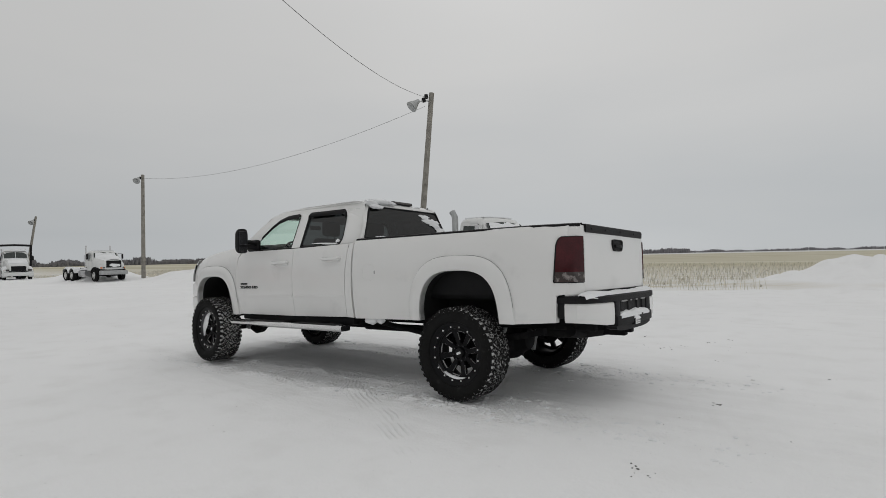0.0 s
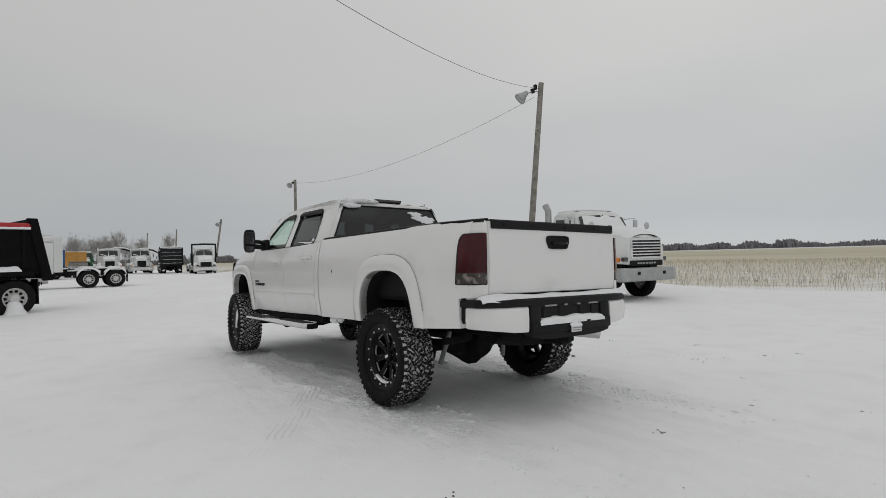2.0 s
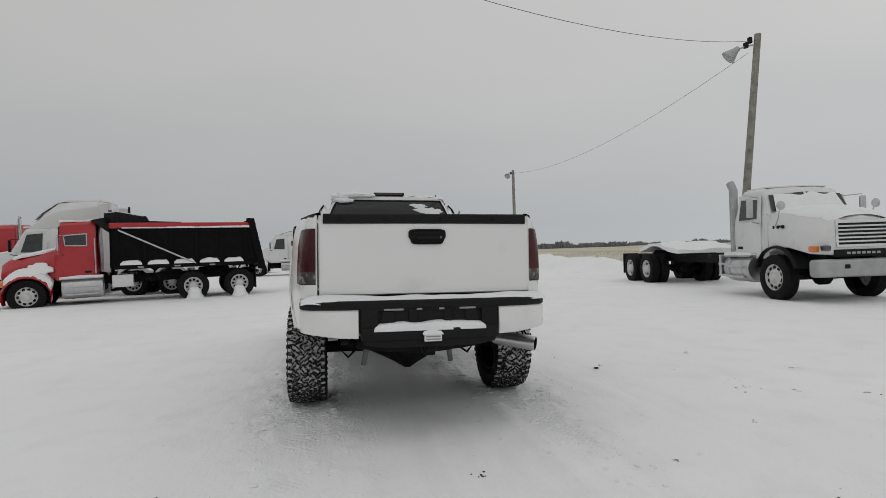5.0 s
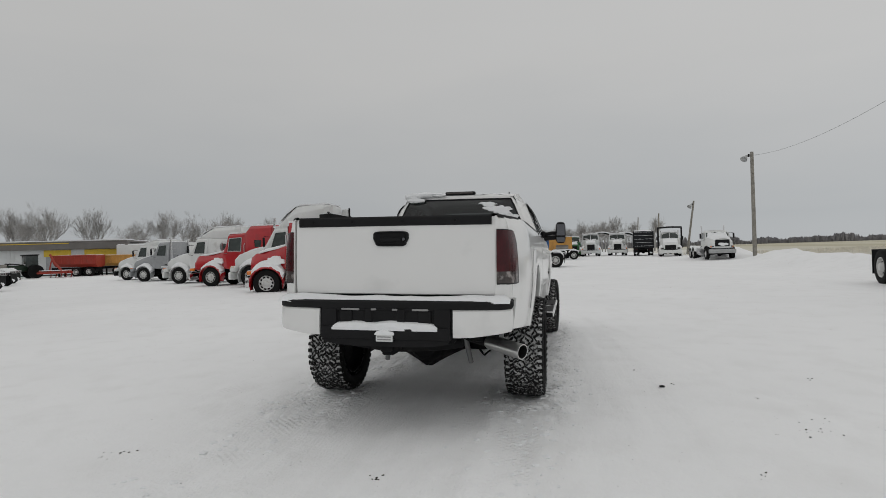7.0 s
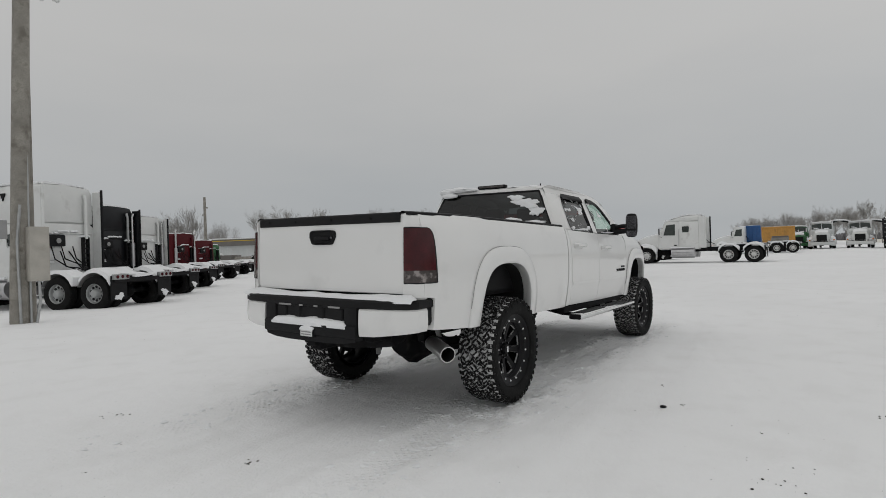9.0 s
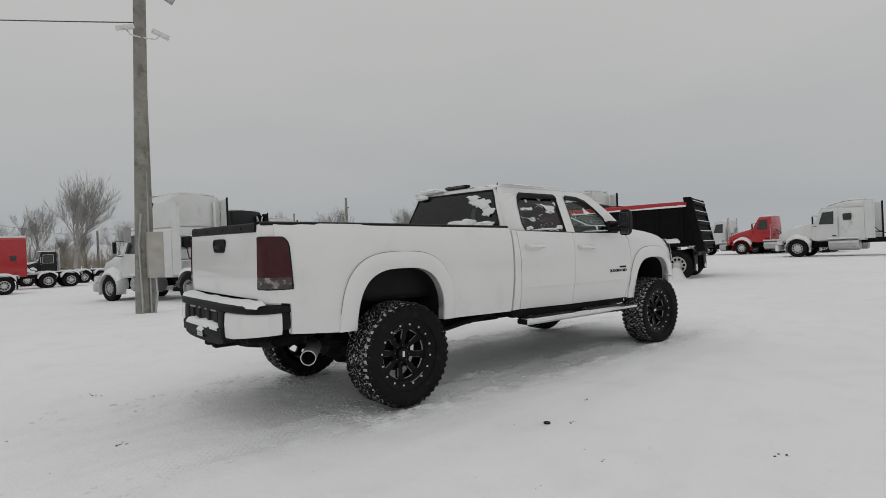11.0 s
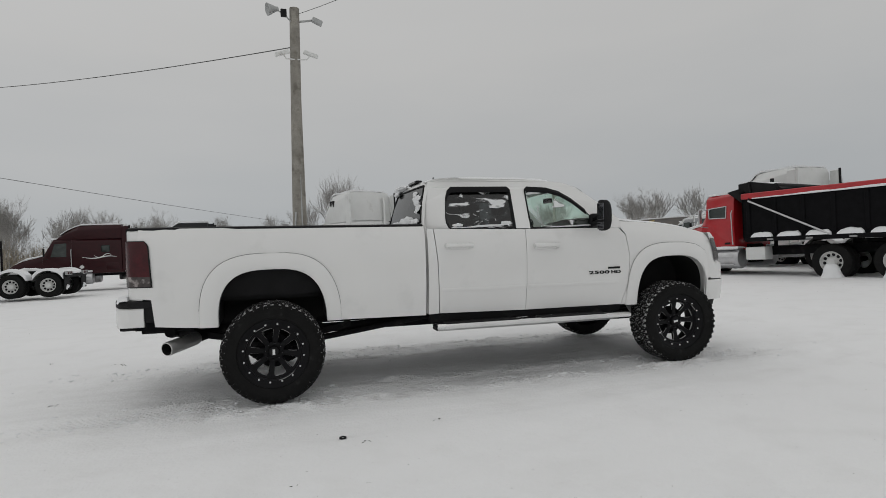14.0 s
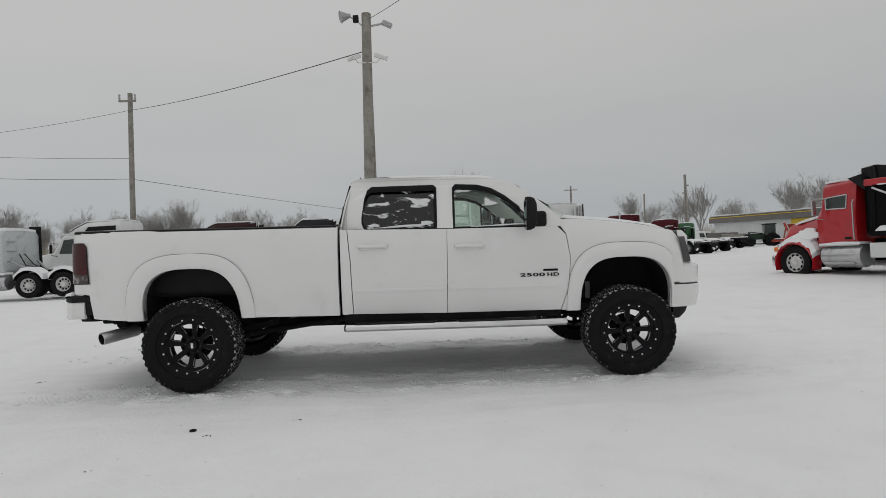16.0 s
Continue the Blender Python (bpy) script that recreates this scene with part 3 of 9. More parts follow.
    from mathutils.geometry import tessellate_polygon
    loops = [outer, hole_r, hole_f]
    flat = [p for lp in loops for p in lp]
    bm = bmesh.new()
    vs = [bm.verts.new((x, s * house_y(x, z), z)) for x, z in flat]
    for tri in tessellate_polygon([[Vector((x, z, 0)) for x, z in lp] for lp in loops]):
        bm.faces.new([vs[i] for i in tri])
    bmesh.ops.recalc_face_normals(bm, faces=bm.faces[:])
    if sum(f.normal.y for f in bm.faces) * s < 0:
        bmesh.ops.reverse_faces(bm, faces=bm.faces[:])
    part("cab_pillar", bm, WHITE, pickup, "white cab pillars and window surround")
    for hole, pane, door in ((hole_r, TINT, rd), (hole_f, CLEAR, fd)):
        bm = bmesh.new()
        cx, cz = sum(p[0] for p in hole) / len(hole), sum(p[1] for p in hole) / len(hole)
        k1 = [(x, s * (house_y(x, z) + 0.005), z) for x, z in hole]
        k0 = [(cx + (x - cx) * 1.03, s * (house_y(x, z) + 0.003), cz + (z - cz) * 1.05) for x, z in hole]
        k2 = [(cx + (x - cx) * 0.965, s * (house_y(x, z) - 0.012), cz + (z - cz) * 0.95) for x, z in hole]
        ring_loft(bm, [k0, k1, k2], False)
        part("window_seal", bm, BLACK, door, "black rubber window seal")
        bm = bmesh.new()
        bm.faces.new([bm.verts.new((x, s * (house_y(x, z) - 0.012), z)) for x, z in hole])
        bmesh.ops.triangulate(bm, faces=bm.faces[:])
        g = part("window_pane", bm, pane, door, "tinted window glass" if pane is TINT else "clear greenish window glass", False)
        g.visible_shadow = False
        if s < 0:
            bm = bmesh.new()
            bm.faces.new([bm.verts.new((x, s * (house_y(x, z) - 0.006), z)) for x, z in hole])
            bmesh.ops.triangulate(bm, faces=bm.faces[:])
            fm = part("snow_film", bm, FILM if pane is TINT else FILM_LIGHT, door, "thin broken snow on the glass", False)
            fm.visible_shadow = False
        # rain visor along the top of the opening
        bm = bmesh.new()
        top = [p for p in hole if p[1] > (1.78 if hole is hole_r else 1.64)]
        rows = []
        for x, z in top:
            rows.append([(x, s * (house_y(x, z) + 0.004), z + 0.022), (x, s * (house_y(x, z) + 0.028), z - 0.004), (x, s * (house_y(x, z) + 0.033), z - 0.038), (x, s * (house_y(x, z) + 0.028), z - 0.038)])
        ring_loft(bm, rows, False, 0, False)
        part("rain_visor", bm, GLOSSBLACK, door, "dark window rain visor")
    # door handles
    for x0, z, door in ((1.60, 1.345, rd), (2.545, 1.327, fd)):
        bm = bmesh.new()
        y = side_y(x0, z)
        block(bm, x0 + 0.01, x0 + 0.27, s * (y - 0.01), s * (y + 0.010), z - 0.036, z + 0.030, 0.010, 2)
        block(bm, x0 - 0.005, x0 + 0.285, s * (y + 0.018), s * (y + 0.062), z - 0.012, z + 0.024, 0.014, 2)
        block(bm, x0 - 0.005, x0 + 0.04, s * (y - 0.005), s * (y + 0.05), z - 0.016, z + 0.024, 0.012, 2)
        block(bm, x0 + 0.235, x0 + 0.29, s * (y - 0.005), s * (y + 0.05), z - 0.020, z + 0.026, 0.012, 2)
        part("door_handle", bm, WHITE, door)
    # lower body crease line of the doors
    for x0, x1, door in ((1.56, 2.445, rd), (2.49, 3.55, fd)):
        bm = bmesh.new()
        rows = [[(x, s * side_y(x, 0.935), 0.935), (x, s * (side_y(x, 0.92) + 0.004), 0.922), (x, s * (side_y(x, 0.90) + 0.002), 0.90)] for x in (x0, (x0 + x1) / 2, x1)]
        ring_loft(bm, rows, False, 0, False)
        part("door_moulding", bm, WHITE, door)
    # badge bar and the readable model lettering
    bm = bmesh.new()
    y = side_y(3.4, 1.06)
    block(bm, 3.41, 3.555, s * (y - 0.004), s * (y + 0.007), 1.062, 1.083, 0.003)
    part("badge", bm, BLACK, fd, "small black badge")
    y = side_y(3.4, 1.03) + 0.003
    for word, at, width in (("2500", 0.0, 0.245), ("HD", 0.265, 0.12)):
        txt = bpy.data.curves.new("model_lettering", "FONT")
        txt.body, txt.size, txt.extrude, txt.offset = word, 0.074, 0.004, 0.0018
        txt.space_character = 1.08
        tmp = new("model_lettering", txt)
        bpy.context.view_layer.update()
        me = bpy.data.meshes.new_from_object(tmp.evaluated_get(bpy.context.evaluated_depsgraph_get()))
        bpy.data.objects.remove(tmp)
        wide = max(v.co.x for v in me.vertices)
        me.transform(Matrix.Diagonal((width / wide, 0.62, 1, 1)))
        me.materials.clear()
        me.materials.append(BLACK)
        lt = new("lettering", me)
        lt.parent = fd
        tagged(lt, "black model lettering " + word)
        if s < 0:
            lt.matrix_local = Matrix.Translation((3.18 + at, -y, 1.013)) @ Matrix.Rotation(radians(90), 4, "X")
        else:
            lt.matrix_local = Matrix.Translation((3.565 - at, y, 1.013)) @ Matrix.Rotation(radians(180), 4, "Z") @ Matrix.Rotation(radians(90), 4, "X")
    # towing mirror
    bm = bmesh.new()
    tube(bm, [(3.28, s * 0.93, 1.535), (3.268, s * 1.06, 1.55), (3.26, s * 1.17, 1.56)], 0.034, 8)
    tube(bm, [(3.28, s * 0.92, 1.59), (3.268, s * 1.06, 1.62), (3.26, s * 1.17, 1.62)], 0.028, 8)
    block(bm, 3.24, 3.47, s * 0.90, s * 0.975, 1.495, 1.655, 0.035, 3)
    mir = part("side_mirror", bm, BLACK, pickup, "large black towing mirror")
    bm = bmesh.new()
    rings = []
    for x, k in ((3.212, 0.90), (3.218, 1.0), (3.255, 1.0), (3.29, 0.9), (3.312, 0.62)):
        ring = []
        for a in range(20):
            t = 2 * math.pi * a / 20
            c, q = math.cos(t), math.sin(t)
            ring.append((x, s * (1.195 + 0.073 * k * math.copysign(abs(c) ** 0.5, c)), 1.625 + 0.158 * k * math.copysign(abs(q) ** 0.5, q)))
        rings.append(ring if s > 0 else ring[::-1])
    ring_loft(bm, rings)
    part("mirror_shell", bm, BLACK, mir)
    for zc, hh in ((1.675, 0.085), (1.53, 0.038)):
        bm = bmesh.new()
        block(bm, 3.206, 3.214, s * 1.136, s * 1.254, zc - hh - 0.01, zc + hh - 0.012, 0.003)
        part("mirror_glass", bm, DARKMIRROR, mir, "mirror glass")
    # tail lamp, wrapped round the corner
    bm = bmesh.new()
    def lamp_edge(z):
        k = max(0.0, (z - 1.37) / 0.082)
        return (z - 1.05) * 0.07 + 0.040 * k ** 3

    rows = []
    for z in (1.05, 1.06, 1.10, 1.135, 1.145, 1.22, 1.30, 1.35, 1.38, 1.405, 1.422, 1.435, 1.445, 1.452):
        edge = lamp_edge(z)
        ins = 0.0 if z not in (1.05, 1.452) else -0.012
        x0, x1 = -0.983 - edge, -1.15
        row = []
        for k in (0.0, 0.08, 0.4, 0.7, 1.0):
            x = x0 + (x1 - x0) * k
            row.append((x, s * (side_y(x, min(z, 1.44)) + 0.010 + ins - 0.003 * k ** 3), z))
        row += [(-1.179 - ins, s * max(0.84, side_y(-1.177, min(z, 1.44)) + 0.006), z), (-1.200 - ins, s * 0.832, z), (-1.211 - ins, s * 0.80, z), (-1.17, s * 0.79, z)]
        rows.append(row)
    vr = ring_loft(bm, rows, False, 0, False)
    for f in bm.faces:
        c = f.calc_center_median()
        f.material_index = 2 if c.x > -0.993 - lamp_edge(c.z) or c.z < 1.06 or c.z > 1.446 else 1 if c.z < 1.14 else 0
    for r in (vr[0], vr[-1]):
        try:
            bm.faces.new(r)
        except ValueError:
            pass
    part("tail_lamp", bm, [REDLENS, DARKLENS, BLACK], pickup, "smoked dark red tail lamp")
    # bed corner post beside the tailgate
    bm = bmesh.new()
    rows = []
    for z, k in ((0.94, 0.012), (0.955, 0.0), (1.25, 0.0), (1.53, 0.0), (1.552, 0.02)):
        rows.append([(x + (k if x < -1.15 else 0.0), s * (max(0.802, side_y(x, z)) - k), z) for x in (-1.07, -1.12, -1.15, -1.172)] + [(-1.192 + k, s * min(0.828, max(0.80, side_y(-1.18, z))), z), (-1.199 + k, s * 0.80, z), (-1.202 + k, s * 0.788, z), (-1.13, s * 0.785, z)])
    ring_loft(bm, rows, False, 0, False)
    bm.faces.new([bm.verts.new(p) for p in rows[-1]])
    part("bed_corner", bm, WHITE, pickup)
    # bed rail cap
    bm = bmesh.new()
    rows = []
    for x in (-1.188, -1.15, -1.05, -0.95, -0.8, -0.3, 0.3, 0.9, 1.395):
        y = max(0.80, side_y(x, 1.55))
        rows.append([(x, s * (y + 0.006), 1.538), (x, s * (y + 0.004), 1.558), (x, s * (y - 0.025), 1.567), (x, s * min(0.83, y - 0.04), 1.566), (x, s * min(0.825, y - 0.045), 1.53)])
    ring_loft(bm, rows, False, 0, False)
    part("bed_rail_cap", bm, BLACK, pickup, "black plastic bed rail cap")
    # step bar
    bm = bmesh.new()
    ring_rows = []
    for x, k in ((1.475, 0.85), (1.49, 1.0), (3.60, 1.0), (3.615, 0.85)):
        ring_rows.append([(x, s * (1.055 + 0.075 * k * c), 0.572 + 0.033 * k * q) for c, q in ((1, -0.4), (1, 0.4), (0.75, 1), (-0.75, 1), (-1, 0.4), (-1, -0.4), (-0.75, -1), (0.75, -1))])
    ring_loft(bm, ring_rows)
    stp = part("step_bar", bm, CHROME, pickup, "polished oval step bar")
    for x0, x1 in ((1.56, 2.33), (2.56, 3.33)):
        bm = bmesh.new()
        block(bm, x0, x1, s * 1.0, s * 1.115, 0.595, 0.612, 0.006, 1)
        part("step_pad", bm, BLACK, stp, "black ribbed step pad")
    bm = bmesh.new()
    block(bm, 1.462, 1.485, s * 0.99, s * 1.12, 0.545, 0.60, 0.008)
    part("end_cap", bm, BLACK, stp)
    for x in (1.75, 2.6, 3.4):
        bm = bmesh.new()
        tube(bm, [(x, s * 0.55, 0.62), (x, s * 0.8, 0.57), (x, s * 1.0, 0.565)], 0.022, 6)
        part("bracket", bm, UNDER, stp)
    # sill under the doors
    bm = bmesh.new()
    block(bm, 1.45, 3.60, s * 0.86, s * 0.945, 0.60, 0.69, 0.02, 2)
    part("rocker_sill", bm, UNDER, pickup)
    # headlamp
    bm = bmesh.new()
    rows = []
    for z in (1.11, 1.13, 1.24, 1.35, 1.365):
        ins = -0.012 if z in (1.11, 1.365) else 0.0
        lean = (1.365 - z) * 0.22
        rows.append([(x + lean, s * (fender_y(x + lean, min(z, 1.3)) + 0.012 + ins), z) for x in (4.785, 4.815, 4.845, 4.868)] + [(4.895 + lean - ins, s * 0.87, z), (4.925 + lean - ins, s * 0.75, z), (4.92 + lean, s * 0.62, z)])
    ring_loft(bm, rows, False, 0, False)
    part("headlamp", bm, GREYLENS, pickup, "dark wraparound headlamp")

# nose and front bumper
half = [(4.80, 0.952), (4.90, 0.935), (4.97, 0.912), (5.02, 0.872), (5.07, 0.80), (5.11, 0.68), (5.14, 0.45), (5.15, 0.2)]
nose = [(x, y) for x, y in half] + [(x, -y) for x, y in half[::-1]]
bm = bmesh.new()
ring_loft(bm, [[(x, y, z) for x, y in nose] for z in (0.90, 0.98, 1.07)] + [[(4.80 + (x - 4.80) * 0.62, y * 0.975, z) for x, y in nose] for z in (1.11, 1.25, 1.37)] + [[(4.80 + (x - 4.80) * 0.4, y * 0.95, 1.43) for x, y in nose]], False, 0, False)
part("front_fascia", bm, WHITE, pickup)
bm = bmesh.new()
for z in (1.05, 1.15, 1.25, 1.35):
    block(bm, 4.98, 5.02, -0.60, 0.60, z - 0.018, z + 0.018, 0.008)
block(bm, 4.92, 5.0, -0.62, 0.62, 1.0, 1.39, 0.01)
part("grille", bm, BLACK, pickup, "black bar grille")
bm = bmesh.new()
ring_loft(bm, [[(4.70 + (x - 4.70) * k, y, z) for x, y in [(4.70, 0.958)] + nose[1:-1] + [(4.70, -0.958)]] for z, k in ((0.885, 0.99), (0.878, 1.02), (0.78, 1.01), (0.66, 0.93))], False, 0, False)
bp = part("front_bumper", bm, WHITE, pickup, "white painted front bumper")
bm = bmesh.new()
ring_loft(bm, [[(4.73 + (x - 4.80) * k, y, z) for x, y in nose] for z, k in ((0.665, 0.85), (0.60, 0.75), (0.545, 0.5))], False, 0, False)
part("air_dam", bm, BLACK, bp, "black lower air dam")

# hood
bm = bmesh.new()
rows = []
for x in (3.60, 3.75, 3.95, 4.2, 4.45, 4.65, 4.8, 4.9, 4.98, 5.03):
    ze = lerp_table(HOOD_EDGE, x)
    yw = fender_y(min(x, 4.77), lerp_table(HOOD_EDGE, min(x, 4.77))) - 0.002
    yw *= 1.0 if x < 4.78 else max(0.72, 1 - (x - 4.78) * 1.0)
    row = []
    for k in range(-8, 9):
        q = k / 8
        row.append((x, yw * q, ze + 0.045 * (1 - abs(q) ** 2.2) + (0.012 if abs(q) < 0.5 else 0)))
    rows.append(row)
ring_loft(bm, rows, False, 0, False)
part("hood", bm, WHITE, pickup, "white hood dusted with snow")
bm = bmesh.new()
rows = []
for x in (3.70, 3.74, 3.95, 4.2, 4.45, 4.65, 4.76):
    ze = lerp_table(HOOD_EDGE, x)
    rows.append([(x, 0.80 * k / 10, ze + 0.05 * (1 - abs(0.8 * k / 10 / 0.9) ** 2.2) + (0.0 if x in (3.70, 4.76) or abs(k) == 10 else 0.018 + 0.008 * noise.noise((x * 5, k * 1.3, 2)))) for k in range(-10, 11)])
ring_loft(bm, rows, False, 0, False)
part("snow_cover", bm, SNOW, pickup, "thin snow on the hood")

# roof
bm = bmesh.new()
ROOF_EDGE = [(1.53, 2.005), (1.575, 2.03), (1.66, 2.038), (2.0, 2.043), (2.6, 2.038), (3.0, 2.01), (3.17, 1.955), (3.24, 1.905)]
ROOF_MID = [(1.53, 2.022), (1.60, 2.045), (1.75, 2.064), (2.0, 2.074), (2.4, 2.08), (2.8, 2.068), (3.05, 2.035), (3.2, 1.98), (3.24, 1.95)]
rows = []
for x in (1.53, 1.575, 1.66, 1.75, 1.9, 2.1, 2.4, 2.7, 2.95, 3.08, 3.17, 3.24):
    ze, zm = lerp_table(ROOF_EDGE, x), lerp_table(ROOF_MID, x)
    yw = house_y(x, ze)
    rows.append([(x, yw * k / 12, ze + (zm - ze) * (1 - abs(k / 12) ** 3.0)) for k in range(-12, 13)])
rows.insert(0, [(1.512, p[1], 1.995) for p in rows[0]])
ring_loft(bm, rows, False, 0, False)
roof = part("roof", bm, WHITE, pickup, "white roof with patches of snow")
# snow along the roof
bm = bmesh.new()
rows = []
for i in range(19):
    x = 1.535 + (3.05 - 1.535) * i / 18
    row = []
    for k in range(0, 13):
        y = -0.60 + 1.22 * k / 12
        ze, zm = lerp_table(ROOF_EDGE, x), lerp_table(ROOF_MID, x)
        z = ze + (zm - ze) * (1 - abs(y / house_y(x, ze)) ** 3.0)
        h = 0.016 + 0.016 * noise.noise((x * 4, y * 4, 1))
        if i in (0, 18) or k in (0, 12):
            h = -0.004
        if y < 0.05 and i < 5:
            h = -0.004 + 0.012 * (noise.noise((x * 9, y * 9, 5)) > 0.15)
        row.append((x - (0.03 * noise.noise((y * 6, 3, 1)) if i == 0 else 0), y, z + h))
    rows.append(row)
ring_loft(bm, rows, False, 0, False)
part("snow_cover", bm, SNOW, pickup, "thin uneven snow on the roof")
# high brake lamp
bm = bmesh.new()
block(bm, 1.525, 1.60, -0.187, 0.187, 2.035, 2.073, 0.012, 2)
bl = part("brake_lamp", bm, BLACK, pickup, "black high brake lamp housing")
bm = bmesh.new()
block(bm, 1.519, 1.53, -0.165, 0.165, 2.043, 2.063, 0.004)
part("lens", bm, DARKLENS, bl, "smoked dark lens")
bm = bmesh.new()
tube(bm, [(1.60, -0.60, 1.98), (1.61, -0.60, 2.06)], 0.006, 6)
part("antenna", bm, BLACK, pickup)
# rear wall of the cab with its window
bm = bmesh.new()


def rear_x(z):
    return lerp_table([(0.6, 1.435), (1.5, 1.425), (1.62, 1.43), (1.80, 1.47), (1.945, 1.512), (2.005, 1.53)], z)


zs = (0.69, 1.50, 1.585, 1.70, 1.80, 1.90, 1.968, 2.003)
rows = []
for z in zs:
    e = house_y(1.5, z) if z > 1.5 else 0.955
    g = e - 0.04
    rows.append([(rear_x(z) + 0.012, e, z), (rear_x(z) - 0.004, e - 0.022, z), (rear_x(z) - 0.012, g, z), (rear_x(z) - 0.02, 0.35, z), (rear_x(z) - 0.022, 0, z), (rear_x(z) - 0.02, -0.35, z), (rear_x(z) - 0.012, -g, z), (rear_x(z) - 0.004, -e + 0.022, z), (rear_x(z) + 0.012, -e, z)])
vr = [[bm.verts.new(p) for p in r] for r in rows]
for a, (r0, r1) in enumerate(zip(vr, vr[1:])):
    for i in range(8):
        if 2 <= a <= 5 and 2 <= i <= 5:
            continue
        bm.faces.new((r0[i], r0[i + 1], r1[i + 1], r1[i]))
bmesh.ops.recalc_face_normals(bm, faces=bm.faces[:])
part("cab_back", bm, WHITE, pickup, "white rear wall of the cab")
bm = bmesh.new()
ring_loft(bm, [[(p[0] - 0.003, p[1], p[2]) for p in r[2:7]] for r in rows[2:7]], False, 0, False)
g = part("rear_window", bm, TINT, pickup, "dark tinted rear window with snow stuck to it")
g.visible_shadow = False
bm = bmesh.new()
loop = [rows[2][2], rows[2][6], rows[6][6], rows[6][2]]
for a, b in zip(loop, loop[1:] + loop[:1]):
    tube(bm, [(a[0] - 0.008, a[1], a[2]), ((a[0] + b[0]) / 2 - (0.008 if abs(a[2] - b[2]) > 0.1 else 0.018), (a[1] + b[1]) / 2, (a[2] + b[2]) / 2), (b[0] - 0.008, b[1], b[2])], 0.010, 6)
part("window_seal", bm, BLACK, g)
for i, (y, z, w, h) in enumerate(((-0.50, 1.83, 0.30, 0.12), (-0.62, 1.74, 0.16, 0.14), (-0.36, 1.90, 0.22, 0.06), (-0.55, 1.60, 0.40, 0.05), (0.1, 1.598, 0.34, 0.04), (0.5, 1.598, 0.24, 0.03))):
    bm = bmesh.new()
    patch(bm, (rear_x(z) - 0.026, y, z), (0, -1, 0), (0.35, 0, 1), w, h, 40 + i, 0.01, 40, 0, 0.4)
    part("stuck_snow", bm, SNOW, g, "ragged snow stuck to the glass")
# snow stuck to the side windows
for s, spots in ((-1, ((2.27, 1.56, 0.14, 0.05), (1.76, 1.55, 0.10, 0.04), (2.0, 1.535, 0.62, 0.022), (2.9, 1.52, 0.7, 0.02), (2.66, 1.89, 0.20, 0.04))),
                 (1, ((1.9, 1.535, 0.5, 0.02), (1.72, 1.56, 0.06, 0.05)))):
    for i, (x, z, w, h) in enumerate(spots):
        bm = bmesh.new()
        tilt = (1, 0, 0.05)
        patch(bm, (x, s * (house_y(x, z) - 0.008), z), (tilt[0], 0, tilt[2]), (0, 0.33 * -s * -1 if s < 0 else -0.33, 1), w, h, 70 + i, 0.006 * (-1 if s > 0 else 1), 28, 0, 0.35)
        part("stuck_snow", bm, SNOW, pickup, "ragged snow on a side window")
# windscreen
bm = bmesh.new()
rows = []
for k in range(-6, 7):
    q = k / 6
    rows.append([(3.23 + 0.0 - 0.05 * abs(q) ** 2, 0.70 * q, 1.945 - 0.02 * q * q), (3.62 - 0.10 * q * q, 0.78 * q, 1.73), (3.95 - 0.33 * q * q, 0.83 * q, 1.575)])
ring_loft(bm, rows, False, 0, False)
g = part("windscreen", bm, CLEAR, pickup, "windscreen")
g.visible_shadow = False

# tailgate
bm = bmesh.new()
rows = []
for z, x in ((0.972, -1.175), (0.979, -1.190), (1.05, -1.200), (1.20, -1.204), (1.35, -1.204), (1.47, -1.200), (1.540, -1.195), (1.548, -1.18)):
    rows.append([(-1.14, 0.772, z), (x + 0.012, 0.774, z), (x, 0.765, z)] + [(x - 0.006 * (1 - (k / 6) ** 2), 0.74 * -k / 6, z) for k in range(-6, 7)] + [(x, -0.765, z), (x + 0.012, -0.774, z), (-1.14, -0.772, z)])
ring_loft(bm, rows, False, 0, False)
bm.faces.new([bm.verts.new(p) for p in rows[-1]])
bm.faces.new([bm.verts.new((-1.14, y, z)) for y, z in ((0.772, 0.972), (0.772, 1.548), (-0.772, 1.548), (-0.772, 0.972))])
for v in bm.verts:
    v.co.y = v.co.y * 1.017 - 0.010
gate = part("tailgate", bm, WHITE, pickup, "plain white tailgate")
bm = bmesh.new()
rows = []
for z, x in ((1.486, -1.203), (1.490, -1.213), (1.53, -1.216), (1.549, -1.214), (1.559, -1.204), (1.560, -1.14), (1.540, -1.135)):
    rows.append([(x, 0.742 - 1.484 * k / 8, z) for k in range(9)])
ring_loft(bm, rows, False, 0, False)
for k in (0, 8):
    f = [bm.verts.new(r[k]) for r in rows]
    bm.faces.new(f)
for v in bm.verts:
    v.co.y = v.co.y * 1.017 - 0.010
part("top_moulding", bm, BLACK, gate, "black plastic cap along the tailgate top")
for y in (-0.5, -0.1, 0.3, 0.62):
    bm = bmesh.new()
    lathe(bm, [(0.010, -1.214), (0.010, -1.220), (0.001, -1.221)], 10, 0, (0, y, 1.522), "X")
    part("fastener", bm, GLOSSBLACK, gate)
bm = bmesh.new()
rings = []
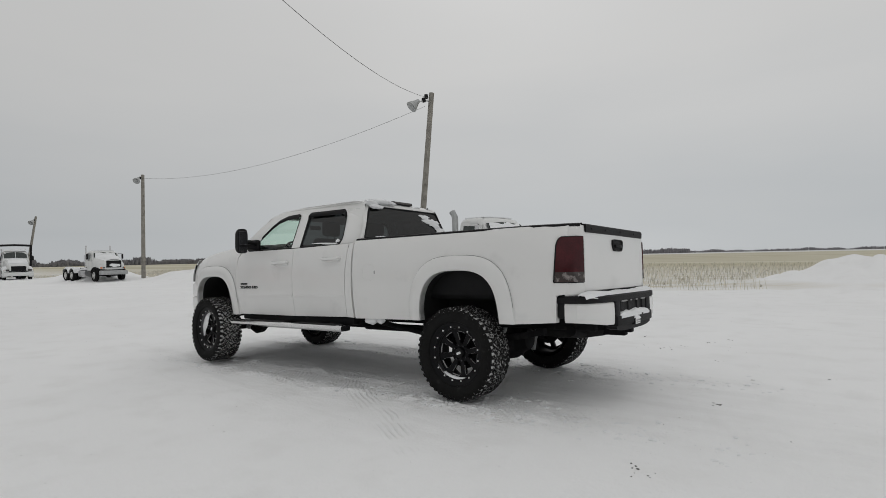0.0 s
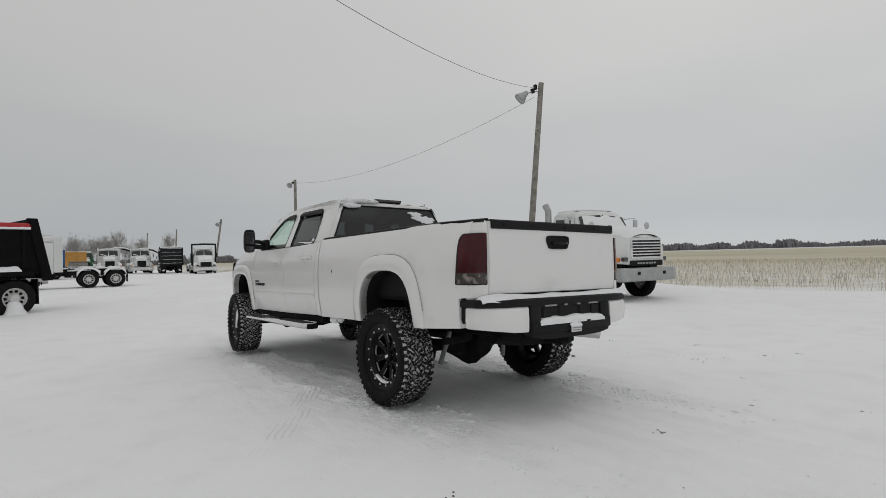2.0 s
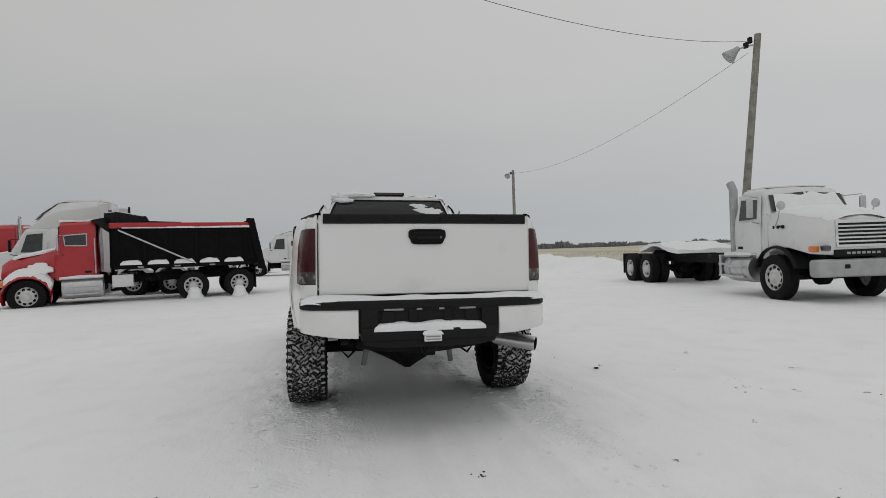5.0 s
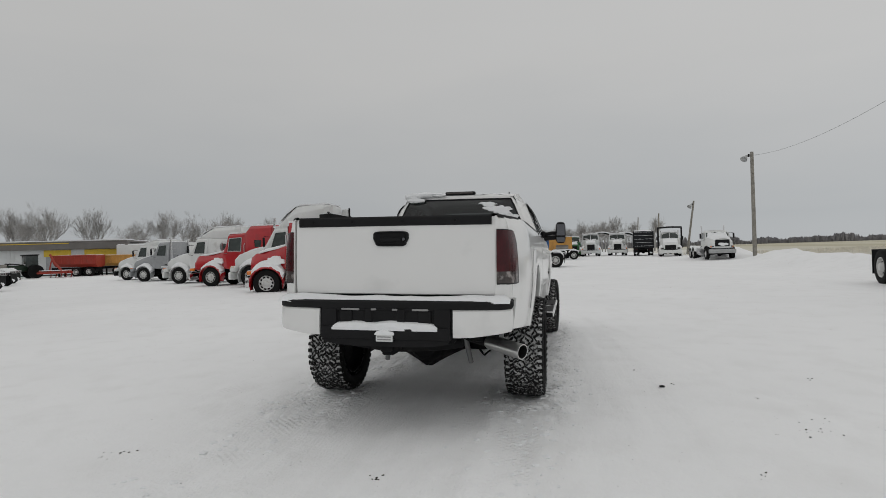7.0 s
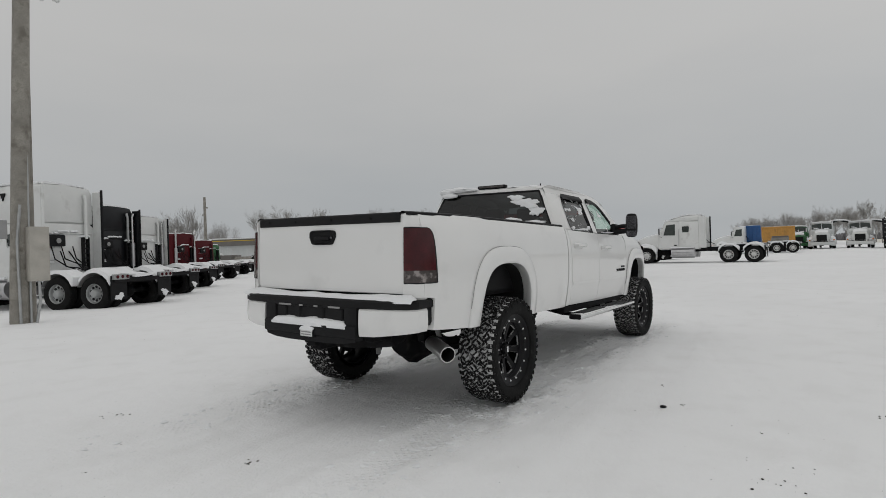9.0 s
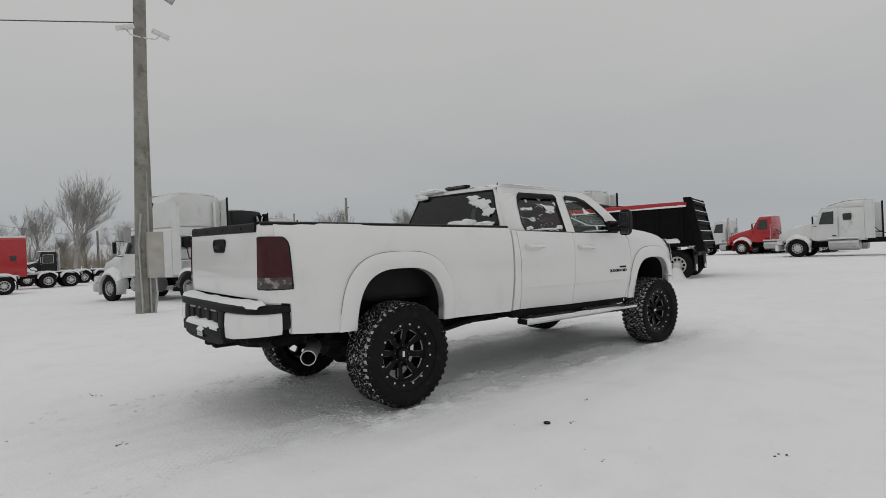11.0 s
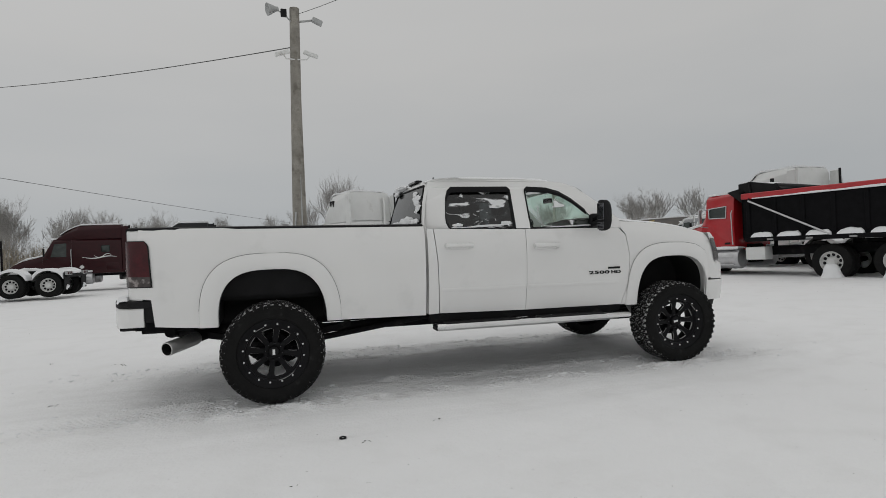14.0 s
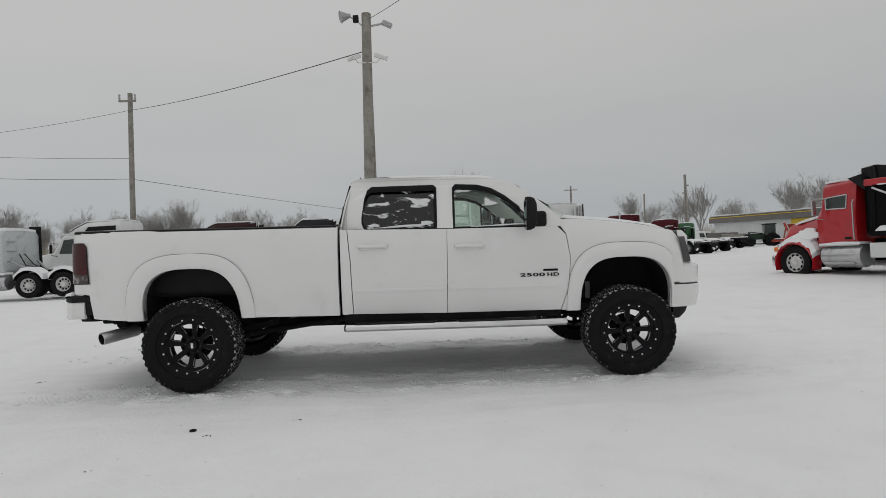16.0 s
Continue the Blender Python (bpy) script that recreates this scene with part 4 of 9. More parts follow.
for x, k in ((-1.198, 1.0), (-1.222, 0.985), (-1.227, 0.90), (-1.214, 0.80)):
    ring = []
    for a in range(32):
        t = 2 * math.pi * a / 32
        c, q = math.cos(t), math.sin(t)
        w = 0.140 - 0.016 * (q < 0)
        ring.append((x, -0.006 - k * w * math.copysign(abs(c) ** 0.35, c), 1.390 + (0.057 if k > 0.95 else 0.057 * k * 0.95) * math.copysign(abs(q) ** 0.35, q)))
    rings.append(ring)
ring_loft(bm, rings)
gh = part("handle_bezel", bm, BLACK, gate, "black tailgate handle bezel")
bm = bmesh.new()
block(bm, -1.234, -1.208, -0.09, 0.075, 1.366, 1.398, 0.010, 2)
part("handle", bm, BLACK, gh)
bm = bmesh.new()
lathe(bm, [(0.011, -1.210), (0.011, -1.226), (0.001, -1.227)], 12, 0, (0, -0.108, 1.386), "X")
part("lock", bm, DARKMIRROR, gh, "round dark metal lock")

# bed inside
bm = bmesh.new()
for s in (1, -1):
    block(bm, -1.14, 1.39, s * 0.80, s * 0.83, 0.90, 1.54)
block(bm, 1.36, 1.40, -0.90, 0.90, 0.72, 1.545)
block(bm, -1.14, 1.39, -0.83, 0.83, 0.90, 0.94)
part("bed_liner", bm, BLACK, pickup, "black bed liner")
bm = bmesh.new()
rows = [[(x, -0.79 + 1.58 * k / 10, 0.945 + 0.06 + 0.03 * noise.noise((x * 2, k * 0.6, 7))) for k in range(11)] for x in [-1.13 + 2.48 * i / 14 for i in range(15)]]
ring_loft(bm, rows, False, 0, False)
part("snow_cover", bm, SNOW, pickup, "snow lying in the bed")

# rear bumper
CORNER = [(-1.036, 0.885), (-1.076, 0.888), (-1.15, 0.886), (-1.22, 0.895), (-1.27, 0.864), (-1.31, 0.82), (-1.342, 0.74), (-1.368, 0.63), (-1.382, 0.52)]


def sweep(bm, plan, sect):
    """Run a section of (outwards, z) along a plan line."""
    rows = []
    for i, (x, y) in enumerate(plan):
        a, b = plan[max(0, i - 1)], plan[min(len(plan) - 1, i + 1)]
        d = Vector((b[0] - a[0], b[1] - a[1])).normalized()
        nrm = Vector((d.y, -d.x))
        if nrm.x > 0.3 or nrm.y * y < -0.3:
            nrm = -nrm
        rows.append([(x + nrm.x * o, y + nrm.y * o, z) for o, z in sect])
    ring_loft(bm, rows, True)


full = CORNER + [(-1.388, 0.2), (-1.388, -0.2)] + [(x, -y) for x, y in CORNER[::-1]]
bm = bmesh.new()
sweep(bm, full, [(-0.06, 0.70), (-0.012, 0.70), (0.0, 0.725), (0.0, 0.905), (-0.012, 0.92), (-0.06, 0.92)])
for v in bm.verts:
    if v.co.z < 0.75:
        v.co.z += 0.036 + max(0.0, abs(v.co.y) - 0.6) * 0.12
bumper = part("rear_bumper", bm, BLACK, pickup, "black and white stepped rear bumper with snow")
bm = bmesh.new()
sweep(bm, full, [(-0.16, 0.91), (0.008, 0.899), (0.017, 0.906), (0.017, 0.948), (0.004, 0.961), (-0.16, 0.967)])
part("step_pad", bm, BLACK, bumper, "black ribbed top pad")
for s in (1, -1):
    bm = bmesh.new()
    mid = [(x, s * y) for x, y in [(-1.109, 0.888), (-1.13, 0.887), (-1.15, 0.886), (-1.22, 0.895), (-1.27, 0.864), (-1.31, 0.82), (-1.342, 0.74), (-1.368, 0.63), (-1.382, 0.505)]]
    sweep(bm, mid, [(-0.02, 0.705), (0.006, 0.700), (0.014, 0.715), (0.018, 0.80), (0.014, 0.885), (0.004, 0.897), (-0.02, 0.897)])
    for v in bm.verts:
        if v.co.z < 0.75:
            v.co.z += max(0.0, abs(v.co.y) - 0.6) * 0.12
    part("bumper_cap", bm, WHITE, bumper, "white painted bumper end panel")
# middle: recess for the plate, lower shelf
bm = bmesh.new()
block(bm, -1.40, -1.34, -0.49, 0.49, 0.885, 0.93, 0.012, 2)
block(bm, -1.405, -1.33, -0.49, -0.37, 0.68, 0.90, 0.012, 2)
block(bm, -1.405, -1.33, 0.37, 0.49, 0.68, 0.90, 0.012, 2)
block(bm, -1.42, -1.30, -0.49, 0.49, 0.68, 0.772, 0.014, 2)
for y in (-0.30, 0.30):
    block(bm, -1.40, -1.37, y - 0.05, y + 0.05, 0.80, 0.89, 0.008)
block(bm, -1.40, -1.37, -0.16, -0.09, 0.80, 0.91, 0.01)
block(bm, -1.40, -1.37, 0.09, 0.16, 0.80, 0.91, 0.01)
ring_loft(bm, [[(-1.40, y0, z), (-1.30, y0 * 0.97, z), (-1.30, -y0 * 0.97, z), (-1.40, -y0, z)] for z, y0 in ((0.69, 0.485), (0.655, 0.47), (0.635, 0.36), (0.628, 0.2))])
part("bumper_centre", bm, BLACK, bumper, "black bumper centre with a plate recess")
bm = bmesh.new()
rows = []
for i in range(31):
    y = 0.40 - 0.80 * i / 30
    e = math.sin(math.pi * i / 30) ** 0.35 if 0 < i < 30 else 0.0
    h = e * (0.045 + 0.016 * noise.noise((y * 6, 1, 9)) + 0.02 * max(0.0, abs(y) - 0.25) / 0.15)
    o = 0.010 * noise.noise((y * 8, 4, 2))
    rows.append([(-1.335, y, 0.768), (-1.345, y, 0.770 + h), (-1.385, y, 0.770 + h * 0.95), (-1.412 - o, y, 0.768 + h * 0.7), (-1.424 - o, y, 0.762 + h * 0.2), (-1.42, y, 0.745)])
ring_loft(bm, rows, False, 0, False)
part("snow_ledge", bm, SNOW, bumper, "snow caught on the bumper shelf")
bm = bmesh.new()
rows = []
for i in range(45):
    y = 0.90 - 1.80 * i / 44
    xf = -1.372 + 0.075 * (max(0, abs(y) - 0.45) / 0.41) ** 2
    h = max(0.0, 0.018 + 0.012 * min(1.0, max(0.0, abs(y) - 0.35) / 0.2) + 0.016 * noise.noise((y * 5, 0, 3))) if 0 < i < 44 else 0
    over = 0.012 * max(0, noise.noise((y * 7, 2, 3)))
    rows.append([(-1.235, y, 0.960), (-1.255, y, 0.967 + h), (xf + 0.05, y, 0.967 + h), (xf - 0.006 - over, y, 0.961 + h * 0.6), (xf - 0.022 - over, y, 0.942 - over * 2.5)])
ring_loft(bm, rows, False, 0, False)
part("snow_cover", bm, SNOW, bumper, "snow lying on the bumper top")
for y, l in ((-0.27, 0.06), (0.26, 0.07), (0.08, 0.02), (-0.08, 0.02)):
    bm = bmesh.new()
    block(bm, -1.408, -1.395, y - l, y + l, 0.888, 0.902, 0.004)
    part("lamp_trim", bm, TRIMGREY, bumper)
# tow hitch
bm = bmesh.new()
block(bm, -1.36, -1.05, -0.045, 0.045, 0.585, 0.675, 0.008)
tube(bm, [(-1.02, y, 0.655 - 0.045 * (1 - abs(y / 0.5) ** 2.5)) for y in (-0.5, -0.42, -0.3, -0.15, 0, 0.15, 0.3, 0.42, 0.5)], 0.048, 12)
block(bm, -1.42, -1.32, -0.042, 0.036, 0.617, 0.71, 0.008)
hitch = part("tow_hitch", bm, UNDER, pickup, "black receiver hitch with a round cross tube")
bm = bmesh.new()
block(bm, -1.468, -1.33, -0.081, 0.059, 0.695, 0.757, 0.010, 2)
hs = part("hitch_step", bm, BLACK, hitch, "black hitch step")
bm = bmesh.new()
block(bm, -1.474, -1.467, -0.074, 0.052, 0.701, 0.750, 0.003)
fp = part("face_plate", bm, OLDWHITE, hs, "pale worn face plate")
for z in (0.716, 0.735):
    bm = bmesh.new()
    block(bm, -1.4755, -1.473, -0.062, 0.040, z - 0.004, z + 0.004)
    part("mark", bm, TRIMGREY, fp)
bm = bmesh.new()
rows = []
for i in range(13):
    y = -0.084 + 0.146 * i / 12
    h = (0.020 + 0.022 * math.exp(-((y + 0.005) / 0.03) ** 2) + 0.006 * noise.noise((y * 40, 1, 1))) * (0.15 if i in (0, 12) else 1.0)
    rows.append([(-1.33, y, 0.755), (-1.345, y, 0.757 + h), (-1.44, y, 0.757 + h), (-1.472, y, 0.755 + h * 0.7), (-1.478, y, 0.748)])
ring_loft(bm, rows, False, 0, False)
part("snow_ledge", bm, SNOW, hitch, "snow heaped on the hitch step")
bumper.location = (0.045, 0, -0.022)
hitch.location = (0.085, 0, -0.055)

# fuel door in the left bed side
bm = bmesh.new()
tube(bm, [(1.155 + 0.086 * math.copysign(abs(math.cos(a)) ** 0.5, math.cos(a)), side_y(1.15, 1.19) + 0.0012, 1.185 + 0.085 * math.copysign(abs(math.sin(a)) ** 0.5, math.sin(a))) for a in (math.pi * k / 20 for k in range(41))], 0.0016, 5)
fuel = part("fuel_door", bm, WHITE, pickup, "rounded fuel door seam in the bed side")
bm = bmesh.new()
block(bm, 1.064, 1.070, side_y(1.07, 1.18) - 0.002, side_y(1.07, 1.18) + 0.004, 1.168, 1.200, 0.001)
part("latch", bm, BLACK, fuel)
# snow clinging to the rear roof edge and under the bed
for i, (x, y, z, a, b, c) in enumerate(((1.50, 0.46, 2.035, 0.05, 0.20, 0.035), (1.49, 0.60, 2.01, 0.045, 0.11, 0.04), (1.50, 0.28, 2.03, 0.04, 0.11, 0.025), (1.465, 0.55, 1.965, 0.025, 0.12, 0.03), (1.39, -0.15, 1.60, 0.05, 0.16, 0.05), (1.39, -0.36, 1.605, 0.05, 0.13, 0.06), (1.395, -0.58, 1.59, 0.05, 0.16, 0.035), (1.38, 0.20, 1.59, 0.04, 0.10, 0.03), (1.22, 0.90, 0.655, 0.09, 0.04, 0.045), (1.08, 0.90, 0.66, 0.05, 0.03, 0.035))):
    bm = bmesh.new()
    for v in bmesh.ops.create_icosphere(bm, subdivisions=3, radius=1.0)["verts"]:
        q = 1 + 0.30 * noise.noise(v.co * 1.7 + Vector((i * 3.1, 0, 0))) + 0.12 * noise.noise(v.co * 4.5 + Vector((i, 2, 0)))
        v.co = Vector((x + v.co.x * a * q, y + v.co.y * b * q, z + v.co.z * c * q))
    part("stuck_snow", bm, SNOW, pickup, "lump of clinging snow")

# underbody
bm = bmesh.new()
for s in (1, -1):
    block(bm, -1.15, 4.75, s * 0.38, s * 0.46, 0.60, 0.72, 0.01)
for x in (-0.9, 0.7, 1.6, 2.6, 3.6, 4.6):
    block(bm, x - 0.04, x + 0.04, -0.42, 0.42, 0.60, 0.68, 0.01)
part("frame", bm, UNDER, pickup, "black ladder frame")
bm = bmesh.new()
block(bm, 1.43, 4.7, -0.90, 0.90, 0.66, 0.72)
block(bm, 2.0, 3.2, -0.25, 0.25, 0.48, 0.66, 0.06, 2)
block(bm, 3.3, 4.5, -0.35, 0.35, 0.52, 0.66, 0.05, 2)
part("floor_pan", bm, UNDER, pickup)
bm = bmesh.new()
lathe(bm, [(0.05, -0.80), (0.056, -0.34), (0.10, -0.24), (0.17, -0.11), (0.225, -0.02), (0.225, 0.02), (0.17, 0.11), (0.10, 0.24), (0.056, 0.34), (0.05, 0.80)], 16, 0, (0, 0, 0.44))
lathe(bm, [(0.005, -0.25), (0.11, -0.24), (0.16, -0.15), (0.19, 0.0)], 16, 0, (0.0, 0, 0.44), "X")
part("rear_axle", bm, UNDER, pickup)
bm = bmesh.new()
lathe(bm, [(0.05, -0.78), (0.05, 0.1), (0.13, 0.2), (0.14, 0.3), (0.05, 0.42), (0.05, 0.78)], 16, 0, (4.25, 0, 0.45))
part("front_axle", bm, UNDER, pickup)
bm = bmesh.new()
block(bm, 3.66, 4.78, -0.49, 0.49, 0.62, 1.36, 0.06, 2)
part("engine", bm, UNDER, pickup, "dark engine block")
bm = bmesh.new()
lathe(bm, [(0.045, 0.15), (0.045, 2.2)], 12, 0, (0, 0, 0.48), "X")
part("drive_shaft", bm, UNDER, pickup)
# spare wheel under the bed
bm = bmesh.new()
lathe(bm, [(0.12, 0.62), (0.30, 0.61), (0.36, 0.58), (0.37, 0.52), (0.34, 0.46), (0.22, 0.44), (0.20, 0.50), (0.05, 0.50), (0.001, 0.50)], 28, 0, (-0.72, 0.0, 0.06), "Z")
part("spare_wheel", bm, RUBBER, pickup, "black spare wheel slung under the bed")
for s in (1, -1):
    bm = bmesh.new()
    rows = []
    for k in range(-6, 7):
        x = k / 6 * 0.72
        z = 0.50 + 0.10 * (k / 6) ** 2
        rows.append([(x, s * 0.56, z - 0.03), (x, s * 0.62, z - 0.03), (x, s * 0.62, z + 0.03), (x, s * 0.56, z + 0.03)])
    ring_loft(bm, rows)
    part("leaf_spring", bm, UNDER, pickup)
    bm = bmesh.new()
    block(bm, -0.05, 0.05, s * 0.54, s * 0.64, 0.44, 0.62, 0.01)
    part("lift_block", bm, UNDER, pickup)
    bm = bmesh.new()
    tube(bm, [(0.05, s * 0.60, 0.42), (0.8, s * 0.58, 0.52), (1.55, s * 0.55, 0.62)], 0.030, 8)
    part("traction_bar", bm, UNDER, pickup, "black traction bar")
    bm = bmesh.new()
    tube(bm, [(-0.06, s * 0.41, 0.27), (-0.16, s * 0.35, 0.62)], 0.024, 10)
    part("shock_absorber", bm, TRIMGREY, pickup, "grey shock absorber")
    bm = bmesh.new()
    tube(bm, [(-0.10, s * 0.50, 0.40), (-0.16, s * 0.55, 0.36), (-0.10, s * 0.62, 0.42), (-0.06, s * 0.5, 0.52)], 0.012, 6)
    part("brake_hose", bm, UNDER, pickup)
    bm = bmesh.new()
    tube(bm, [(4.1, s * 0.55, 0.42), (4.0, s * 0.5, 0.62), (4.0, s * 0.48, 0.9)], 0.035, 8)
    part("front_shock", bm, TRIMGREY, pickup)
bm = bmesh.new()
tube(bm, [(1.3, -0.45, 0.56), (0.45, -0.55, 0.56), (0.2, -0.62, 0.70), (-0.10, -0.56, 0.70), (-0.35, -0.42, 0.64), (-0.50, -0.44, 0.60), (-0.56, -0.495, 0.585), (-0.70, -0.693, 0.558)], 0.047, 12)
ex = part("exhaust_pipe", bm, UNDER, pickup)
bm = bmesh.new()
a, b = Vector((-0.68, -0.664, 0.562)), Vector((-0.885, -0.955, 0.522))
axis = (b - a).normalized()
side_a = axis.orthogonal().normalized()
side_b = axis.cross(side_a)
mouth = b.lerp(a, 0.45)
ring_loft(bm, [[c + (side_a * math.cos(6.28319 * k / 20) + side_b * math.sin(6.28319 * k / 20)) * r for k in range(20)] for c, r in ((a, 0.052), (a.lerp(b, 0.06), 0.060), (b, 0.060), (b, 0.053), (mouth, 0.0525))])
for f in bm.faces:
    if all(((v.co - a) - axis * (v.co - a).dot(axis)).length < 0.0535 and (v.co - a).dot(axis) > 0.15 for v in f.verts):
        f.material_index = 1
part("exhaust_tip", bm, [TIPMETAL, LINER], ex, "polished exhaust tip")

# inside the cab
bm = bmesh.new()
block(bm, 1.45, 3.5, -0.88, 0.88, 0.72, 0.80)
part("cab_floor", bm, SEAT, pickup)
for y in (0.42, -0.42):
    bm = bmesh.new()
    block(bm, 2.42, 2.95, y - 0.26, y + 0.26, 0.98, 1.16, 0.05, 3)
    block(bm, 2.36, 2.50, y - 0.25, y + 0.25, 1.10, 1.64, 0.05, 3, None)
    st = part("front_seat", bm, SEAT, pickup, "grey front seat")
    bm = bmesh.new()
    block(bm, 2.36, 2.46, y - 0.13, y + 0.13, 1.67, 1.86, 0.04, 3)
    tube(bm, [(2.41, y - 0.06, 1.60), (2.41, y - 0.06, 1.70)], 0.008, 6)
    tube(bm, [(2.41, y + 0.06, 1.60), (2.41, y + 0.06, 1.70)], 0.008, 6)
    part("headrest", bm, SEAT, st)
bm = bmesh.new()
block(bm, 1.62, 2.10, -0.70, 0.70, 0.98, 1.15, 0.05, 3)
block(bm, 1.52, 1.66, -0.72, 0.72, 1.10, 1.62, 0.05, 3)
st = part("rear_bench", bm, SEAT, pickup, "grey rear bench seat")
for y in (-0.45, 0.45):
    bm = bmesh.new()
    block(bm, 1.54, 1.63, y - 0.13, y + 0.13, 1.62, 1.78, 0.035, 3)
    part("headrest", bm, SEAT, st)
bm = bmesh.new()
block(bm, 3.30, 3.62, -0.84, 0.84, 1.20, 1.52, 0.05, 3)
part("dashboard", bm, SEAT, pickup, "dark grey dashboard")
bm = bmesh.new()
m = Matrix.Translation((3.10, 0.42, 1.47)) @ Matrix.Rotation(radians(-62), 4, "Y")
prof = [(0.19 + 0.016 * math.cos(a), 0.016 * math.sin(a)) for a in (2 * math.pi * k / 8 for k in range(8))]
lathe(bm, prof, 28, 0, (0, 0, 0), "Z", True)
block(bm, -0.18, 0.18, -0.02, 0.02, -0.012, 0.012)
block(bm, -0.02, 0.02, -0.18, 0.18, -0.012, 0.012)
bmesh.ops.transform(bm, verts=bm.verts[:], matrix=m)
tube(bm, [(3.12, 0.42, 1.46), (3.35, 0.42, 1.36)], 0.03, 8)
part("steering_wheel", bm, BLACK, pickup)
bm = bmesh.new()
block(bm, 3.22, 3.25, -0.10, 0.10, 1.83, 1.89, 0.01)
part("inside_mirror", bm, BLACK, pickup)

# wheels


def pickup_tyre():
    """Carcass and raised tread blocks; y runs outwards."""
    bm = bmesh.new()
    R = 0.437
    prof = [(0.298, -0.125), (0.308, -0.147), (0.335, -0.160), (0.385, -0.160), (0.422, -0.150), (R - 0.012, -0.125), (R - 0.006, -0.06), (R - 0.005, 0.0), (R - 0.006, 0.06), (R - 0.012, 0.125), (0.422, 0.150), (0.385, 0.160), (0.335, 0.160), (0.308, 0.147), (0.298, 0.125)]
    vr = lathe(bm, prof, 72)
    for f in bm.faces:
        c = f.calc_center_median()
        f.material_index = 1 if math.hypot(c.x, c.z) > 0.419 else 0

    def lug(a, y, pts, h0=0.41, h1=0.443, drop=0.0):
        rows = []
        for k, rr in ((0.98, h0), (0.96, h1 - 0.005), (0.88, h1)):
            ring = []
            for da, dy in pts:
                t = a + da * k
                r = rr - drop * max(0, abs(y + dy) - 0.12)
                ring.append((r * math.cos(t), y + dy * k, r * math.sin(t)))
            rows.append(ring)
        v = [[bm.verts.new(p) for p in r] for r in rows]
        n = len(pts)
        for p, q in zip(v, v[1:]):
            for i in range(n):
                bm.faces.new((p[i], p[(i + 1) % n], q[(i + 1) % n], q[i]))
        bm.faces.new(v[-1])
        for f in set(f for r in v for q in r for f in q.link_faces):
            f.material_index = 2

    # maze of narrow slanted bars between the shoulders
    rnd = random.Random(8)
    M = 78
    s2 = 2 * math.pi / M
    for row, yc in enumerate((-0.102, -0.068, -0.034, 0.0, 0.034, 0.068, 0.102)):
        for k in range(M):
            a = (k + 0.5 * (row % 2) + rnd.uniform(-0.16, 0.16)) * s2
            q = (0.42 if rnd.random() < 0.5 else -0.42) + rnd.uniform(-0.2, 0.2)
            w = rnd.uniform(0.22, 0.36)
            b = rnd.uniform(-0.25, 0.25)
            lug(a, yc + rnd.uniform(-0.004, 0.004), [((-w - q) * s2, -0.018), ((w - q) * s2, -0.019), ((w + b) * s2, 0.001), ((w + q) * s2, 0.018), ((-w + q) * s2, 0.019), ((-w + b) * s2, 0.0)], 0.424)
    N = 44
    for k in range(N):
        a = 2 * math.pi * k / N
        st = 2 * math.pi / N
        for sg in (1, -1):
            o = 0.25 * sg * st
            wide = 0.34 if k % 2 else 0.29
            lug(a + o * 2, sg * 0.137, [(-wide * st, -0.022), (wide * st, -0.022), ((wide - 0.04) * st, 0.020), (-(wide - 0.04) * st, 0.020)], 0.41, 0.4395, 0.35)
            # side lugs on the shoulder
            ring = []
            w2 = 0.26 if k % 2 else 0.18
            for rr, yy in ((0.432, 0.150), (0.430, 0.158), (0.395, 0.168), (0.378 if k % 2 else 0.388, 0.162)):
                ring.append([(rr * math.cos(a + o * 2 + q * st), sg * yy, rr * math.sin(a + o * 2 + q * st)) for q in (-w2, w2)])
            ring_loft(bm, ring, False, 0, False)
    bmesh.ops.recalc_face_normals(bm, faces=bm.faces[:])
    return bm


def pickup_rim():
    """Deep lip, a recessed ring and eight flat spokes that fall in to the hub, with open windows between them."""
    bm = bmesh.new()
    prof = [(0.272, -0.135), (0.262, -0.13), (0.246, -0.10), (0.240, 0.0), (0.238, 0.046), (0.208, 0.054), (0.207, 0.066), (0.226, 0.069), (0.236, 0.071), (0.240, 0.112), (0.262, 0.116), (0.272, 0.121), (0.284, 0.130), (0.300, 0.134), (0.303, 0.124)]
    lathe(bm, prof[::-1], 64)
    for f in bm.faces:
        c = f.calc_center_median()
        f.material_index = 1 if 0.235 < math.hypot(c.x, c.z) < 0.2395 and 0.075 < c.y < 0.110 else 0
    # hub with its raised collar
    lathe(bm, [(0.001, 0.052), (0.036, 0.052), (0.048, 0.054), (0.052, 0.048), (0.054, 0.036), (0.088, 0.032), (0.094, 0.022), (0.094, -0.02), (0.001, -0.02)], 32)
    for k in range(8):
        m = Matrix.Rotation(2 * math.pi * k / 8, 4, "Y")
        rows = []
        for r, w, y0, y1 in ((0.080, 0.0240, 0.0, 0.038), (0.12, 0.0245, 0.006, 0.046), (0.165, 0.0255, 0.014, 0.055), (0.198, 0.0290, 0.026, 0.0630), (0.214, 0.039, 0.030, 0.0665)):
            rows.append([m @ Vector(p) for p in ((r, y0, -w), (r, y1 - 0.006, -w), (r, y1, -w * 0.86), (r, y1, w * 0.86), (r, y1 - 0.006, w), (r, y0, w))])
        ring_loft(bm, rows)
    bmesh.ops.recalc_face_normals(bm, faces=bm.faces[:])
    return bm


